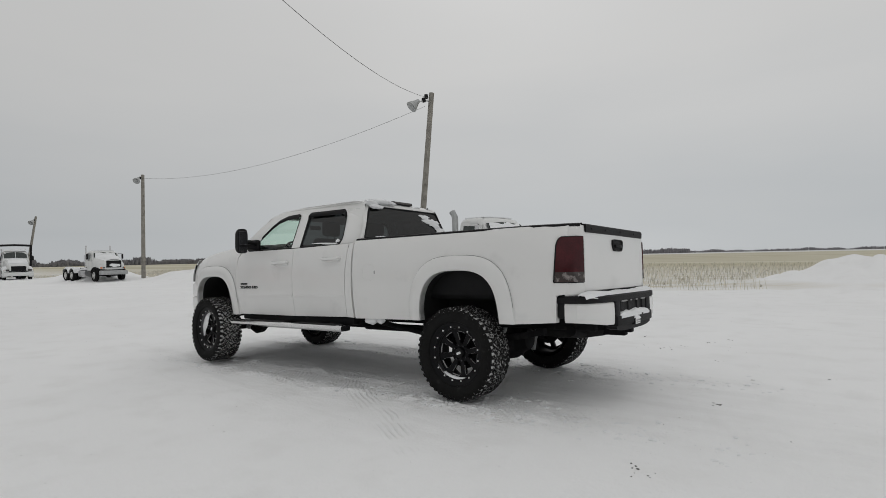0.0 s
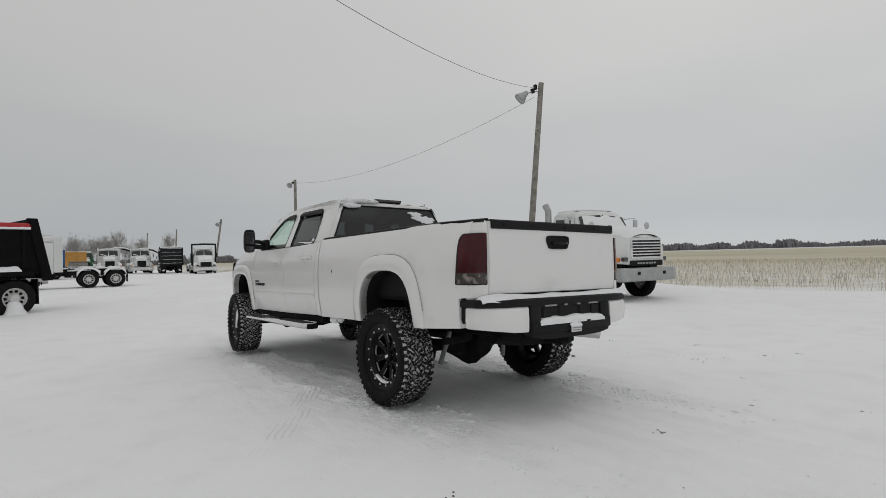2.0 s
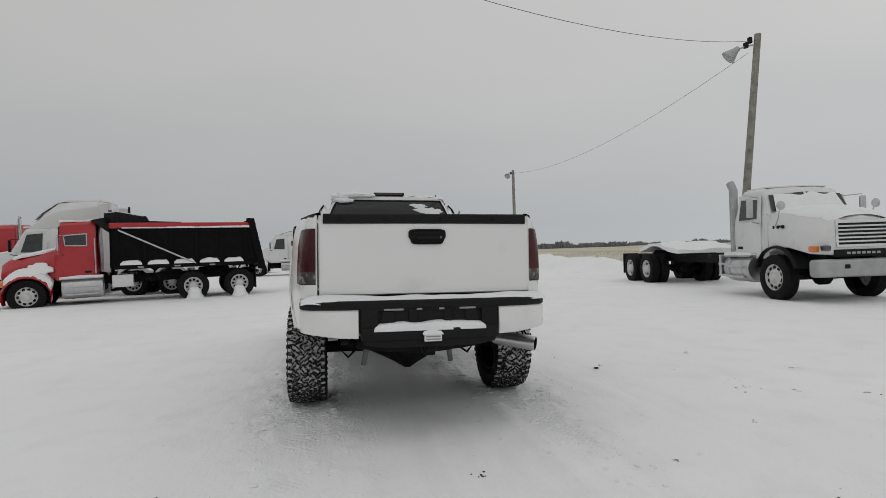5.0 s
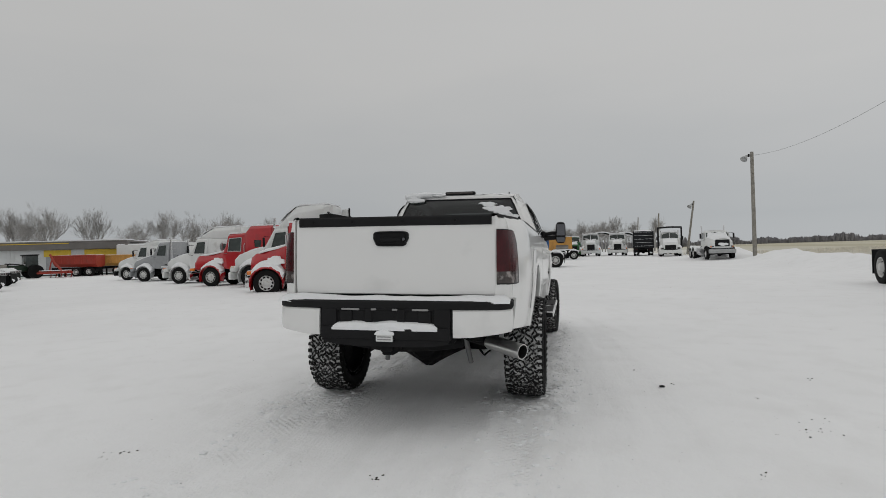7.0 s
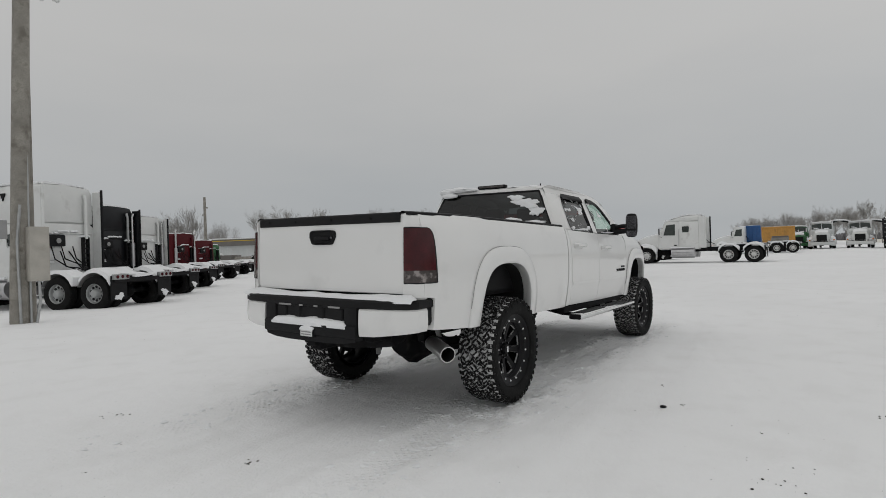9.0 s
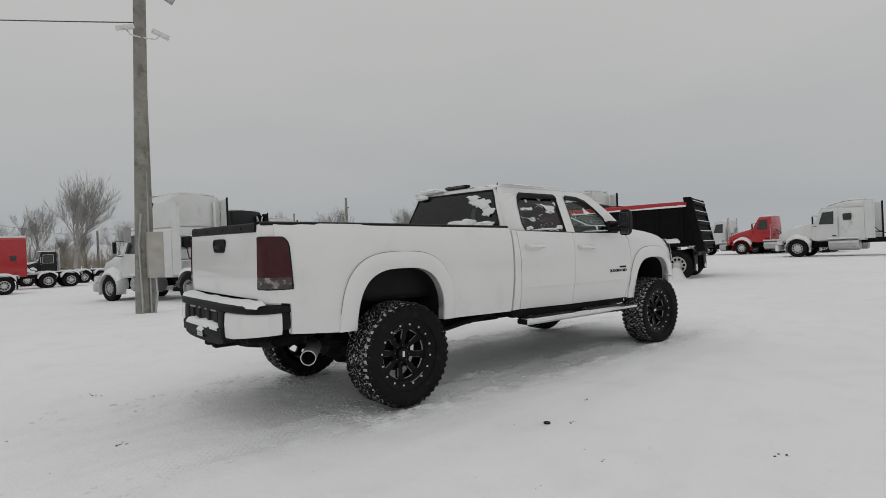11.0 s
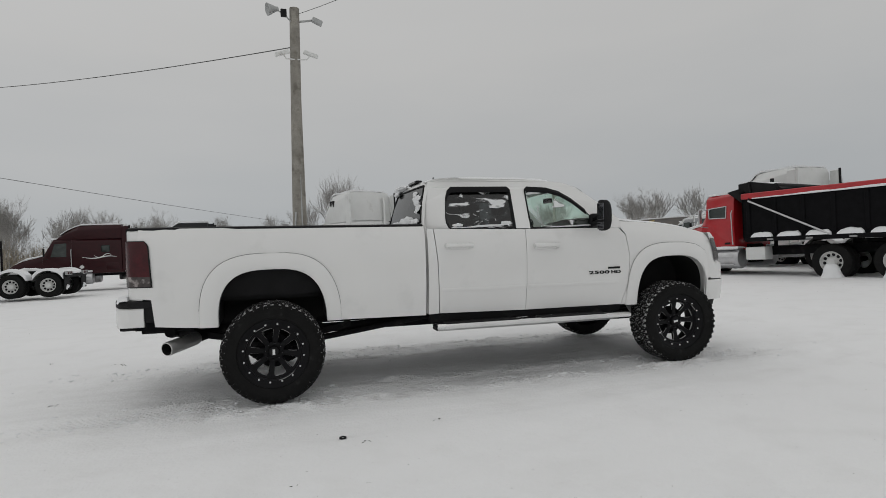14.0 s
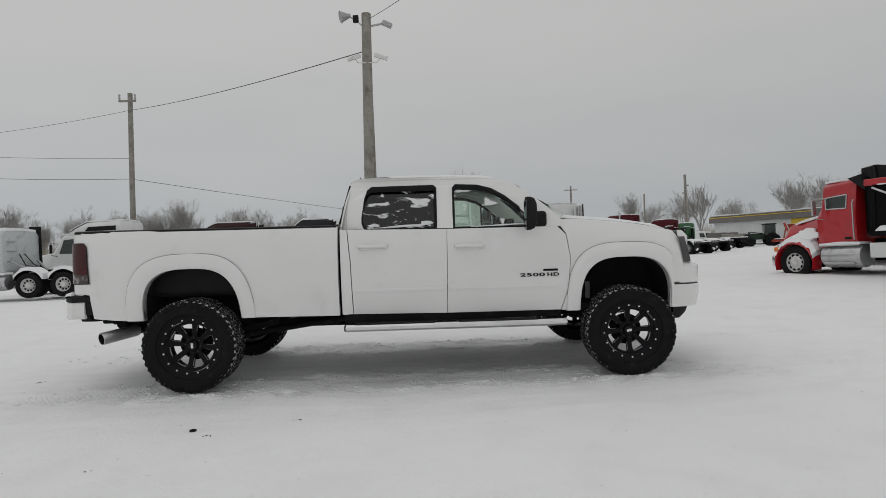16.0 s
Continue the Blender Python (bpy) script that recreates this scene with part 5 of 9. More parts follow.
def rim_milling():
    """Bright cut edges round each window: along both spokes and the outer arc."""
    bm = bmesh.new()
    for k in range(8):
        a = 2 * math.pi * k / 8
        m = Matrix.Rotation(a, 4, "Y")
        for sg in (1, -1):
            rows = []
            for r, w, y in ((0.122, 0.0246, 0.0430), (0.165, 0.0255, 0.0515), (0.196, 0.0290, 0.0595)):
                rows.append([m @ Vector(p) for p in ((r, y - 0.008, sg * (w + 0.0006)), (r, y, sg * w * 0.97), (r, y + 0.0022, sg * w * 0.90))])
            ring_loft(bm, rows, False, 0, False)
        t0, t1 = a + 0.18, a + 2 * math.pi / 8 - 0.18
        rows = []
        for i in range(7):
            t = t0 + (t1 - t0) * i / 6
            rows.append([(0.2065 * math.cos(t), 0.056, -0.2065 * math.sin(t)), (0.2068 * math.cos(t), 0.0665, -0.2068 * math.sin(t)), (0.2105 * math.cos(t), 0.0685, -0.2105 * math.sin(t))])
        ring_loft(bm, rows, False, 0, False)
    # short bright arcs on the lower lip: the barrel wall's gleam drawn as strips
    for t0, t1 in ((0.3, 0.9), (3.6, 3.9)):
        rows = []
        for i in range(7):
            t = t0 + (t1 - t0) * i / 6
            rows.append([(0.2405 * math.cos(t), 0.1125, -0.2405 * math.sin(t)), (0.244 * math.cos(t), 0.1145, -0.244 * math.sin(t))])
        ring_loft(bm, rows, False, 0, False)
    return bm


BOLT = material("bright_bolt", (0.85, 0.85, 0.85), 0.35, 0.2, vary=0.05)
tyre_me = rim_me = mill_me = bolt_me = cap_me = nut_me = None
for x, y, z, s in ((0.0, 0.905, 0.394, 1), (-0.012, -0.925, 0.438, -1), (4.255, 0.955, 0.443, 1), (4.255, -0.955, 0.452, -1)):
    turn = {(0.0, 1): 12, (-0.012, -1): 82, (4.255, 1): 40, (4.255, -1): 3}[(x, s)]
    steer = 0 if x < 1 else -4
    pm = Matrix.Translation((x, y, z)) @ Matrix.Rotation(radians((0 if s > 0 else 180) + steer), 4, "Z") @ Matrix.Rotation(radians(turn), 4, "Y")
    if tyre_me is None:
        tyre = part("wheel", pickup_tyre(), [RUBBER, PACKED, TREAD], pickup, "black mud-terrain tyre on a black alloy rim")
        tyre_me = tyre.data
        rim = part("rim", pickup_rim(), [GLOSSBLACK, BARRELWALL], tyre, "gloss black eight-spoke rim")
        rim_me = rim.data
        mil = part("milled_edge", rim_milling(), MILLED, tyre, "bright milled spoke edges", False)
        mill_me = mil.data
        tagged(mil, "bright milled spoke edges", "", "", "stuff")
        bm = bmesh.new()
        lathe(bm, [(0.0085, 0.105), (0.0085, 0.120), (0.005, 0.124), (0.001, 0.124)], 8)
        bolt = part("bolt", bm, BOLT, tyre, "bright rim bolt")
        bolt_me = bolt.data
        bolt.location = (0.2555, 0, 0)
        bm = bmesh.new()
        lathe(bm, [(0.0075, 0.028), (0.0075, 0.050), (0.004, 0.053), (0.001, 0.053)], 6)
        nut = part("nut", bm, DARKMIRROR, tyre, "dark wheel nut")
        nut_me = nut.data
        nut.location = (0.072, 0, 0)
        bm = bmesh.new()
        lathe(bm, [(0.001, 0.072), (0.036, 0.071), (0.044, 0.065), (0.046, 0.048)], 20)
        block(bm, -0.024, 0.024, 0.066, 0.0745, -0.011, 0.011, 0.0, 1, Matrix.Rotation(0.15, 4, "Y"), 1)
        cap = part("centre_cap", bm, [BLACK, BOLT], tyre, "black centre cap with a pale mark")
        cap_me = cap.data
    else:
        tyre = new("wheel", tyre_me)
        tyre.parent = pickup
        tagged(tyre, "black mud-terrain tyre on a black alloy rim")
        for nm, me in (("rim", rim_me), ("milled_edge", mill_me), ("centre_cap", cap_me)):
            o = new(nm, me)
            o.parent = tyre
            if nm == "milled_edge":
                tagged(o, "bright milled spoke edges", "", "", "stuff")
    for k in range(0 if tyre.data.users > 1 else 1, 16):
        o = new("bolt", bolt_me)
        o.parent = tyre
        a = 2 * math.pi * k / 16
        o.location = (0.2555 * math.cos(a), 0, 0.2555 * math.sin(a))
    for k in range(0 if tyre.data.users > 1 else 1, 8):
        o = new("nut", nut_me)
        o.parent = tyre
        a = 2 * math.pi * k / 8
        o.location = (0.072 * math.cos(a), 0, 0.072 * math.sin(a))
    if (x, s) == (0.0, 1):
        bm = bmesh.new()
        rows = []
        for i in range(15):
            a, q = radians(-112 + 62 * i / 14), math.sin(math.pi * i / 14)
            ri = 0.234 - 0.016 * q * (1 + 0.4 * noise.noise((i * 0.6, 5, 1)))
            rows.append([(0.2385 * math.cos(a), 0.108, 0.2385 * math.sin(a)), (ri * math.cos(a), 0.098, ri * math.sin(a)), (ri * math.cos(a), 0.078, ri * math.sin(a)), (0.233 * math.cos(a), 0.0715, 0.233 * math.sin(a))])
        ring_loft(bm, rows, False, 0, False)
        bmesh.ops.recalc_face_normals(bm, faces=bm.faces[:])
        sp = part("stuck_snow", bm, SNOW, tyre, "snow lying in the rim")
        sp.matrix_local = Matrix.Rotation(radians(-turn), 4, "Y")
    if (x, s) == (4.255, 1):
        bm = bmesh.new()
        rows = []
        for i in range(19):
            a, q = radians(-28 + 112 * i / 18), math.sin(math.pi * i / 18)
            ri = 0.226 - 0.105 * q * (1 + 0.15 * noise.noise((i * 0.5, 3, 1)))
            rows.append([(0.234 * math.cos(a), 0.080, 0.234 * math.sin(a)), ((ri * 0.4 + 0.137) * math.cos(a), 0.088, (ri * 0.4 + 0.137) * math.sin(a)), (ri * math.cos(a), 0.070, ri * math.sin(a))])
        ring_loft(bm, rows, False, 0, False)
        sp = part("stuck_snow", bm, SNOW, tyre, "snow packed in the rim")
        sp.matrix_local = Matrix.Rotation(radians(-turn), 4, "Y")
    tyre.matrix_local = pm @ Matrix.Scale(1.015 if (x, s) == (-0.012, -1) else 1.0, 4)
    bm = bmesh.new()
    lathe(bm, [(0.001, 0.01), (0.085, 0.01), (0.09, -0.03), (0.155, -0.035), (0.155, -0.06), (0.001, -0.06)], 24)
    disc = part("brake_disc", bm, UNDER, pickup)
    disc.matrix_local = Matrix.Translation((x, y, z)) @ Matrix.Rotation(radians(0 if s > 0 else 180), 4, "Z")

# ---- heavy trucks ----
WINDOW = material("dark_cab_window", (0.035, 0.045, 0.042), 0.08, vary=0.3, scale=4, coat=0.35, spec=0.35)


def hull(bm, secs, mat=0, caps=True):
    """Skin symmetric sections: (x, [(y, z), ...] from the bottom outwards and up to the middle)."""
    rings = []
    for x, half in secs:
        rings.append([(x, y, z) for y, z in half] + [(x, -y, z) for y, z in half[::-1] if y > 1e-6])
    ring_loft(bm, rings, caps, mat)
    bmesh.ops.recalc_face_normals(bm, faces=bm.faces[:])
    hard = [e for e in bm.edges if len(e.link_faces) == 2 and e.calc_face_angle(0) > 0.35]
    bmesh.ops.bevel(bm, geom=hard, offset=0.028, segments=2, affect="EDGES", profile=0.5, clamp_overlap=True)
    bmesh.ops.recalc_face_normals(bm, faces=bm.faces[:])
    return bm


def big_tyre(dual):
    bm = bmesh.new()
    offs = (0.17, -0.17) if dual else (0.0,)
    for o in offs:
        w = 0.135
        prof = [(0.29, o - 0.11), (0.33, o - w), (0.46, o - w), (0.495, o - 0.115), (0.505, o - 0.09), (0.493, o - 0.055), (0.505, o - 0.05), (0.505, o - 0.01), (0.493, o), (0.505, o + 0.01), (0.505, o + 0.05), (0.493, o + 0.055), (0.505, o + 0.09), (0.495, o + 0.115), (0.46, o + w), (0.33, o + w), (0.29, o + 0.11)]
        lathe(bm, prof, 28)
    return bm


def big_rim(dual):
    bm = bmesh.new()
    if dual:
        lathe(bm, [(0.295, 0.285), (0.285, 0.30), (0.27, 0.285), (0.255, 0.21), (0.16, 0.185), (0.15, 0.20), (0.12, 0.30), (0.10, 0.325), (0.001, 0.33)], 22)
        r, y = 0.205, 0.192
    else:
        lathe(bm, [(0.295, 0.10), (0.285, 0.125), (0.272, 0.10), (0.255, 0.06), (0.19, 0.095), (0.13, 0.11), (0.11, 0.15), (0.09, 0.165), (0.001, 0.17)], 22)
        r, y = 0.215, 0.078
    for k in range(10):
        a = 2 * math.pi * k / 10
        lathe(bm, [(0.046, y + 0.004), (0.044, y + 0.014), (0.001, y + 0.014)], 9, 1, (r * math.cos(a), 0, r * math.sin(a)))
    return bm


_tyres = {}


def add_wheel(parent, x, y, dual, rim_mat, label="black truck tyre"):
    key = (dual, rim_mat.name)
    s = 1 if y > 0 else -1
    if key not in _tyres:
        t = part("wheel", big_tyre(dual), RUBBER, parent, label)
        r = part("rim", big_rim(dual), [rim_mat, BLACK], t, "pale metal rim" if rim_mat is not RED else "red rim")
        _tyres[key] = (t.data, r.data)
    else:
        t = new("wheel", _tyres[key][0])
        t.parent = parent
        tagged(t, label)
        r = new("rim", _tyres[key][1])
        r.parent = t
        tagged(r, "pale metal rim")
    t.matrix_local = Matrix.Translation((x, y, 0.49)) @ Matrix.Rotation(radians(0 if s > 0 else 180), 4, "Z") @ Matrix.Rotation(random.random() * 6, 4, "Y")
    return t


def snow_cap(parent, x0, x1, y0, y1, z_of, thick=0.07, n=8, seed=0, name="snow_cap"):
    """A soft layer of snow over a top that z_of(x, y) gives."""
    bm = bmesh.new()
    rows = []
    for i in range(n + 3):
        u = min(1, max(0, (i - 1) / n))
        x = x0 + (x1 - x0) * u
        row = []
        for j in range(n + 3):
            v = min(1, max(0, (j - 1) / n))
            y = y0 + (y1 - y0) * v
            lift = 0.0 if i in (0, n + 2) or j in (0, n + 2) else thick * (0.75 + 0.5 * noise.noise((x * 1.7 + seed, y * 1.7, seed)))
            wob = 0.05 * noise.noise((x * 3, y * 3, seed + 7))
            row.append((x + (wob if i in (0, 1, n + 1, n + 2) else 0), y + (wob if j in (0, 1, n + 1, n + 2) else 0), z_of(x, y) - 0.012 + lift))
        rows.append(row)
    ring_loft(bm, rows, False, 0, False)
    bmesh.ops.recalc_face_normals(bm, faces=bm.faces[:])
    return part(name, bm, SNOW, parent, "soft cap of snow")


def truck(label, at, paint, wb=5.4, sleeper=1.6, roof=3.5, style="aero", hood=None, rims=STEEL, body=None, tall_stack=True, chrome=True, group="parked heavy trucks", cab_top=2.72, snow=0.08, bumper=None, name="truck_tractor", category="truck", hood_len=1.0, window=True, rear_flaps=True, tank=(-2.95, -1.55), tandem=0.68, drift=0.0, xc=-0.75, xb=-2.05, extend=0.0, rake=None):
    """A conventional heavy truck: x ahead, the front axle over the origin."""
    th = thing(name, label, category, group, "", at)
    hood = hood or paint
    W2 = 1.02
    ln = rake or (0.42 if style == "aero" else 0.24)
    # chassis
    bm = bmesh.new()
    for s in (1, -1):
        block(bm, -wb - 1.25, 0.9, s * 0.38, s * 0.46, 0.72, 0.98)
    for x in (-wb - 1.2, -wb, -wb + 1.6, -2.2, 0.6):
        block(bm, x - 0.06, x + 0.06, -0.42, 0.42, 0.76, 0.94)
    for x in (0.0, -wb + tandem, -wb - tandem):
        lathe(bm, [(0.075, -0.95), (0.075, -0.2), (0.2, -0.1), (0.2, 0.1), (0.075, 0.2), (0.075, 0.95)], 12, 0, (x, 0, 0.49))
    block(bm, -2.0, 0.5, -0.4, 0.4, 0.5, 1.1, 0.05)
    block(bm, -wb - 0.5, -wb + 0.5, -0.45, 0.45, 0.98, 1.10, 0.04)
    part("chassis", bm, UNDER, th, "black chassis frame and axles")
    for s in (1, -1):
        add_wheel(th, 0.0, s * 1.0, False, rims)
        for dx in (tandem, -tandem):
            add_wheel(th, -wb + dx, s * 0.90, True, rims)
        if rear_flaps:
            bm = bmesh.new()
            block(bm, -wb - 1.30, -wb - 1.27, s * 0.62, s * 1.2, 0.28, 1.0, 0.004)
            flap = part("mud_flap", bm, BLACK, th, "black rubber mud flap")
            bm = bmesh.new()
            patch(bm, (-wb - 1.302, s * 0.91, 0.38), (0, -1, 0), (0, 0, 1), 0.30, 0.20, int(wb * 31) + (3 if s > 0 else 8), 0.02, 24, 0, 0.45)
            part("stuck_snow", bm, SNOW, flap, "snow caught on the flap")
        if tank:
            bm = bmesh.new()
            lathe(bm, [(0.001, tank[0]), (0.30, tank[0]), (0.33, tank[0] + 0.05), (0.33, tank[1] - 0.05), (0.30, tank[1]), (0.001, tank[1])], 24, 0, (0, s * 0.92, 0.66), "X")
            tk = part("fuel_tank", bm, ALU, th, "polished round fuel tank")
            for x in (tank[0] + 0.25, tank[1] - 0.25):
                bm = bmesh.new()
                lathe(bm, [(0.338, x - 0.04), (0.342, x), (0.338, x + 0.04)], 24, 0, (0, s * 0.92, 0.66), "X")
                part("strap", bm, ALU, tk)
            bm = bmesh.new()
            block(bm, tank[0], tank[1] + 0.05, s * 0.98, s * 1.22, 0.94, 0.97, 0.01)
            part("step", bm, ALU, tk)
            for z in (0.44, 0.68):
                bm = bmesh.new()
                block(bm, tank[0] + 0.12, tank[1] - 0.12, s * 1.16, s * 1.27, z, z + 0.05, 0.01)
                part("step", bm, ALU, tk)
            if snow:
                snow_cap(th, tank[0], tank[1] + 0.05, s * 0.75 if s > 0 else -1.2, s * 1.2 if s > 0 else -0.75, lambda x, y: 0.985, 0.09, 7, 3)
        if body is None:
            # half fenders over the rear wheels, with snow
            for dx in (tandem, -tandem):
                bm = bmesh.new()
                rows = []
                for k in range(9):
                    a = radians(20 + 140 * k / 8)
                    rows.append([(-wb + dx + 0.60 * math.cos(a), s * (0.60 + 0.02), 0.50 + 0.60 * math.sin(a)), (-wb + dx + 0.60 * math.cos(a), s * 1.2, 0.50 + 0.60 * math.sin(a))])
                ring_loft(bm, rows, False, 0, False)
                part("rear_fender", bm, BLACK if style == "classic" else TRIMGREY, th)
                bm = bmesh.new()
                rows = []
                for k in range(9):
                    a = radians(18 + 140 * k / 8)
                    h = 0.0 if k in (0, 8) else 0.12 + 0.05 * noise.noise((k, dx, wb))
                    rows.append([(-wb + dx + 0.605 * math.cos(a), s * 0.60, 0.50 + 0.605 * math.sin(a)), (-wb + dx + (0.605 + h) * math.cos(a), s * 0.66, 0.50 + (0.605 + h) * math.sin(a)), (-wb + dx + (0.605 + h) * math.cos(a), s * 1.16, 0.50 + (0.605 + h) * math.sin(a)), (-wb + dx + 0.605 * math.cos(a), s * 1.21, 0.50 + 0.605 * math.sin(a))])
                ring_loft(bm, rows, False, 0, False)
                bmesh.ops.recalc_face_normals(bm, faces=bm.faces[:])
                part("snow_cap", bm, SNOW, th)
    # rear cross member with lamps
    bm = bmesh.new()
    block(bm, -wb - 1.36, -wb - 1.26, -1.12, 1.12, 0.80, 0.92, 0.01)
    tailbar = part("tail_bar", bm, BLACK, th, "rear cross member with lamps")
    for s in (1, -1):
        if body is None:
            bm = bmesh.new()
            block(bm, -wb - 1.40, -wb - 1.27, s * 0.62, s * 1.16, 0.88, 1.04, 0.012)
            part("lamp_box", bm, GALV, tailbar, "grey metal lamp box")
        for k in (0.70, 0.88, 1.06):
            bm = bmesh.new()
            lathe(bm, [(0.05, -wb - 1.40), (0.05, -wb - 1.412), (0.001, -wb - 1.415)], 12, 0, (0, s * k, 0.96 if body is None else 0.86), "X")
            part("lamp", bm, REDLENS, tailbar, "round red lamp")
    if body is None:
        snow_cap(th, -wb - 1.4, -3.9 if sleeper else -2.6, -0.38, 0.38, lambda x, y: 0.97 + 0.10 * (abs(x + wb) < 0.6) + 0.05 * noise.noise((x * 2.1, wb, y)), 0.13, 12, 5)
    # bumper
    bm = bmesh.new()
    f = 0.55 + hood_len * 0.55
    bz = 0.17 if style == "round" else 0.0
    hull(bm, [(f - 0.12, [(1.16, 0.36), (1.2, 0.42), (1.2, 0.68), (1.16, 0.72)]), (f + 0.05, [(1.08, 0.36), (1.12, 0.42), (1.12, 0.68), (1.08, 0.72)]), (f + 0.12, [(0.85, 0.38), (0.88, 0.44), (0.88, 0.66), (0.85, 0.70)])])
    bmesh.ops.transform(bm, verts=bm.verts[:], matrix=Matrix.Translation((0, 0, bz)) @ Matrix.Diagonal((1, 0.92 if style == "round" else 1, 1, 1)))
    part("bumper", bm, bumper or (CHROME if chrome else paint), th, "front bumper")
    # hood with fenders
    bm = bmesh.new()
    nose_top = 1.62 if style == "classic" else 1.85 if style == "round" else 1.45
    hw = 0.62 if style == "classic" else 0.80
    nw = 1.0 if style == "aero" else 0.80
    if style == "round":
        hull(bm, [(xc, [(0.55, 1.0), (1.03, 1.02), (1.05, 1.6), (0.95, 1.92), (0.0, 2.02)]), (xc + 0.25, [(0.55, 1.12), (1.04, 1.14), (1.04, 1.58), (0.88, 1.90), (0.0, 2.0)]),
                  (0.35, [(0.55, 1.12), (1.03, 1.14), (0.98, 1.55), (0.76, 1.85), (0.0, 1.96)]), (f - 0.30, [(0.5, 0.98), (0.93, 1.0), (0.86, 1.45), (0.66, 1.76), (0.0, 1.87)]),
                  (f - 0.06, [(0.45, 0.95), (0.70, 0.98), (0.68, 1.42), (0.56, 1.66), (0.0, 1.75)])])
        hd = part("hood", bm, hood, th, "rounded sloping engine hood")
        shade(hd.data, 70)
        bm = bmesh.new()
    if style != "round":
        hull(bm, [(xc, [(0.55, 0.95), (1.0, 1.0), (1.0 * nw + 0.02, 1.55), (0.88 * nw, 1.90), (0.0, 1.98)]),
                  (-0.35, [(0.55, 0.95), (0.95 * nw, 1.05), (0.92 * nw, 1.5), ((hw + 0.08) * nw, 1.78), (0.0, 1.88)]),
                  (0.2, [(0.55, 0.95), (0.90 * nw, 1.05), (0.86 * nw, 1.42), (hw * nw, 1.66), (0.0, 1.76)]),
                  (f - 0.25, [(0.55, 0.85), (0.82, 0.9), (0.80, 1.3), (hw - 0.04, nose_top), (0.0, nose_top + 0.08)]),
                  (f - 0.06, [(0.5, 0.8), (0.72, 0.85), (0.72, 1.2), (hw - 0.1, nose_top - 0.14), (0.0, nose_top - 0.05)])])
    if style == "round":
        bm.free()
    else:
        hd = part("hood", bm, hood, th, "sloped engine hood")
        shade(hd.data, 50)
    for s in (1, -1):
        bm = bmesh.new()
        rows = []
        for k in range(13):
            a = radians(-18 + 216 * k / 12)
            r = 0.615
            x, z = r * math.cos(a) * 1.02, 0.50 + r * math.sin(a)
            if style == "round":
                q = 0.64 / 0.615
                if 8 < math.degrees(a) < 175:
                    rows.append([(x * q, s * 0.7, 0.5 + (z - 0.5) * q), (x * q, s * 1.10, 0.5 + (z - 0.5) * q), (x * q * 1.03, s * 1.12, 0.5 + (z - 0.5) * q * 1.05), (x * q * 1.06, s * 1.04, 0.5 + (z - 0.5) * q * 1.09)])
                continue
            rows.append([(x * 0.99, s * 0.70, z + 0.16), (x * 1.03, s * 0.92, z + 0.08), (x * 1.04, s * 1.14, z + 0.02), (x, s * 1.20, z - 0.03), (x * 0.985, s * 1.19, z - 0.06), (x * 0.97, s * 0.8, z - 0.05)])
        ring_loft(bm, rows, False, 0, False)
        bmesh.ops.recalc_face_normals(bm, faces=bm.faces[:])
        fen = part("front_fender", bm, hood if style != "round" else BLACK, th, "rounded front fender" if style != "round" else "black wheel arch lip")
        if style == "aero":
            bm = bmesh.new()
            block(bm, f - 0.30, f + 0.0, s * 0.72, s * 1.12, 0.72, 1.0, 0.08, 2)
            part("fender_nose", bm, hood, th)
        bm = bmesh.new()
        block(bm, f - 0.22, f - 0.05 if style == "round" else f + 0.015, s * 0.70, s * 1.0, 0.80 + bz, 1.0 + bz, 0.04, 2)
        if style == "round":
            bm.free()
            bm = bmesh.new()
            block(bm, f - 0.20, f - 0.055, s * 0.66, s * 0.80, 1.06, 1.17, 0.02, 2)
        part("headlamp", bm, CHROME if style == "classic" else DARKMIRROR if style == "round" else GREYLENS, th, "headlamp")
        bm = bmesh.new()
        if style == "round":
            block(bm, f - 0.36, f - 0.19, s * 0.80, s * 0.93, 1.04, 1.16, 0.02, 2)
        else:
            block(bm, f - 0.26, f - 0.02, s * 0.98, s * 1.11, 0.83, 0.98, 0.03, 2)
        part("turn_lamp", bm, AMBER, th, "amber turn lamp")
        if snow and style != "round":
            bm = bmesh.new()
            rows = []
            for k in range(11):
                a = radians(24 + 146 * k / 10)
                h = 0.0 if k in (0, 10) else 0.11 + 0.05 * noise.noise((k * 0.7, s, wb))
                x, z = 0.615 * math.cos(a) * 1.03, 0.50 + 0.615 * math.sin(a)
                q = (0.615 + h) / 0.615
                rows.append([(x, s * 0.72, z + 0.15), (x * q, s * 0.80, 0.5 + (z - 0.5) * q + 0.13), (x * q, s * 1.08, 0.5 + (z - 0.5) * q + 0.03), (x * 1.01, s * (1.18 + 0.02 * noise.noise((k, 2, wb))), z + 0.0 - 0.05 * (noise.noise((k * 0.8, 5, wb)) > 0))])
            ring_loft(bm, rows, False, 0, False)
            bmesh.ops.recalc_face_normals(bm, faces=bm.faces[:])
            part("snow_cap", bm, SNOW, th)
            if style == "classic":
                bm = bmesh.new()
                patch(bm, (-0.30, s * 0.93, 1.30), (1, 0, 0.1), (0, -0.55 * s, 1) if s < 0 else (0, -0.55, 1), 0.75, 0.42, 60 + int(wb * 7) % 9, 0.06 * -s, 34, 0, 0.3)
                part("snow_cap", bm, SNOW, th)
    bm = bmesh.new()
    g0 = 1.12 if style == "round" else 0.82
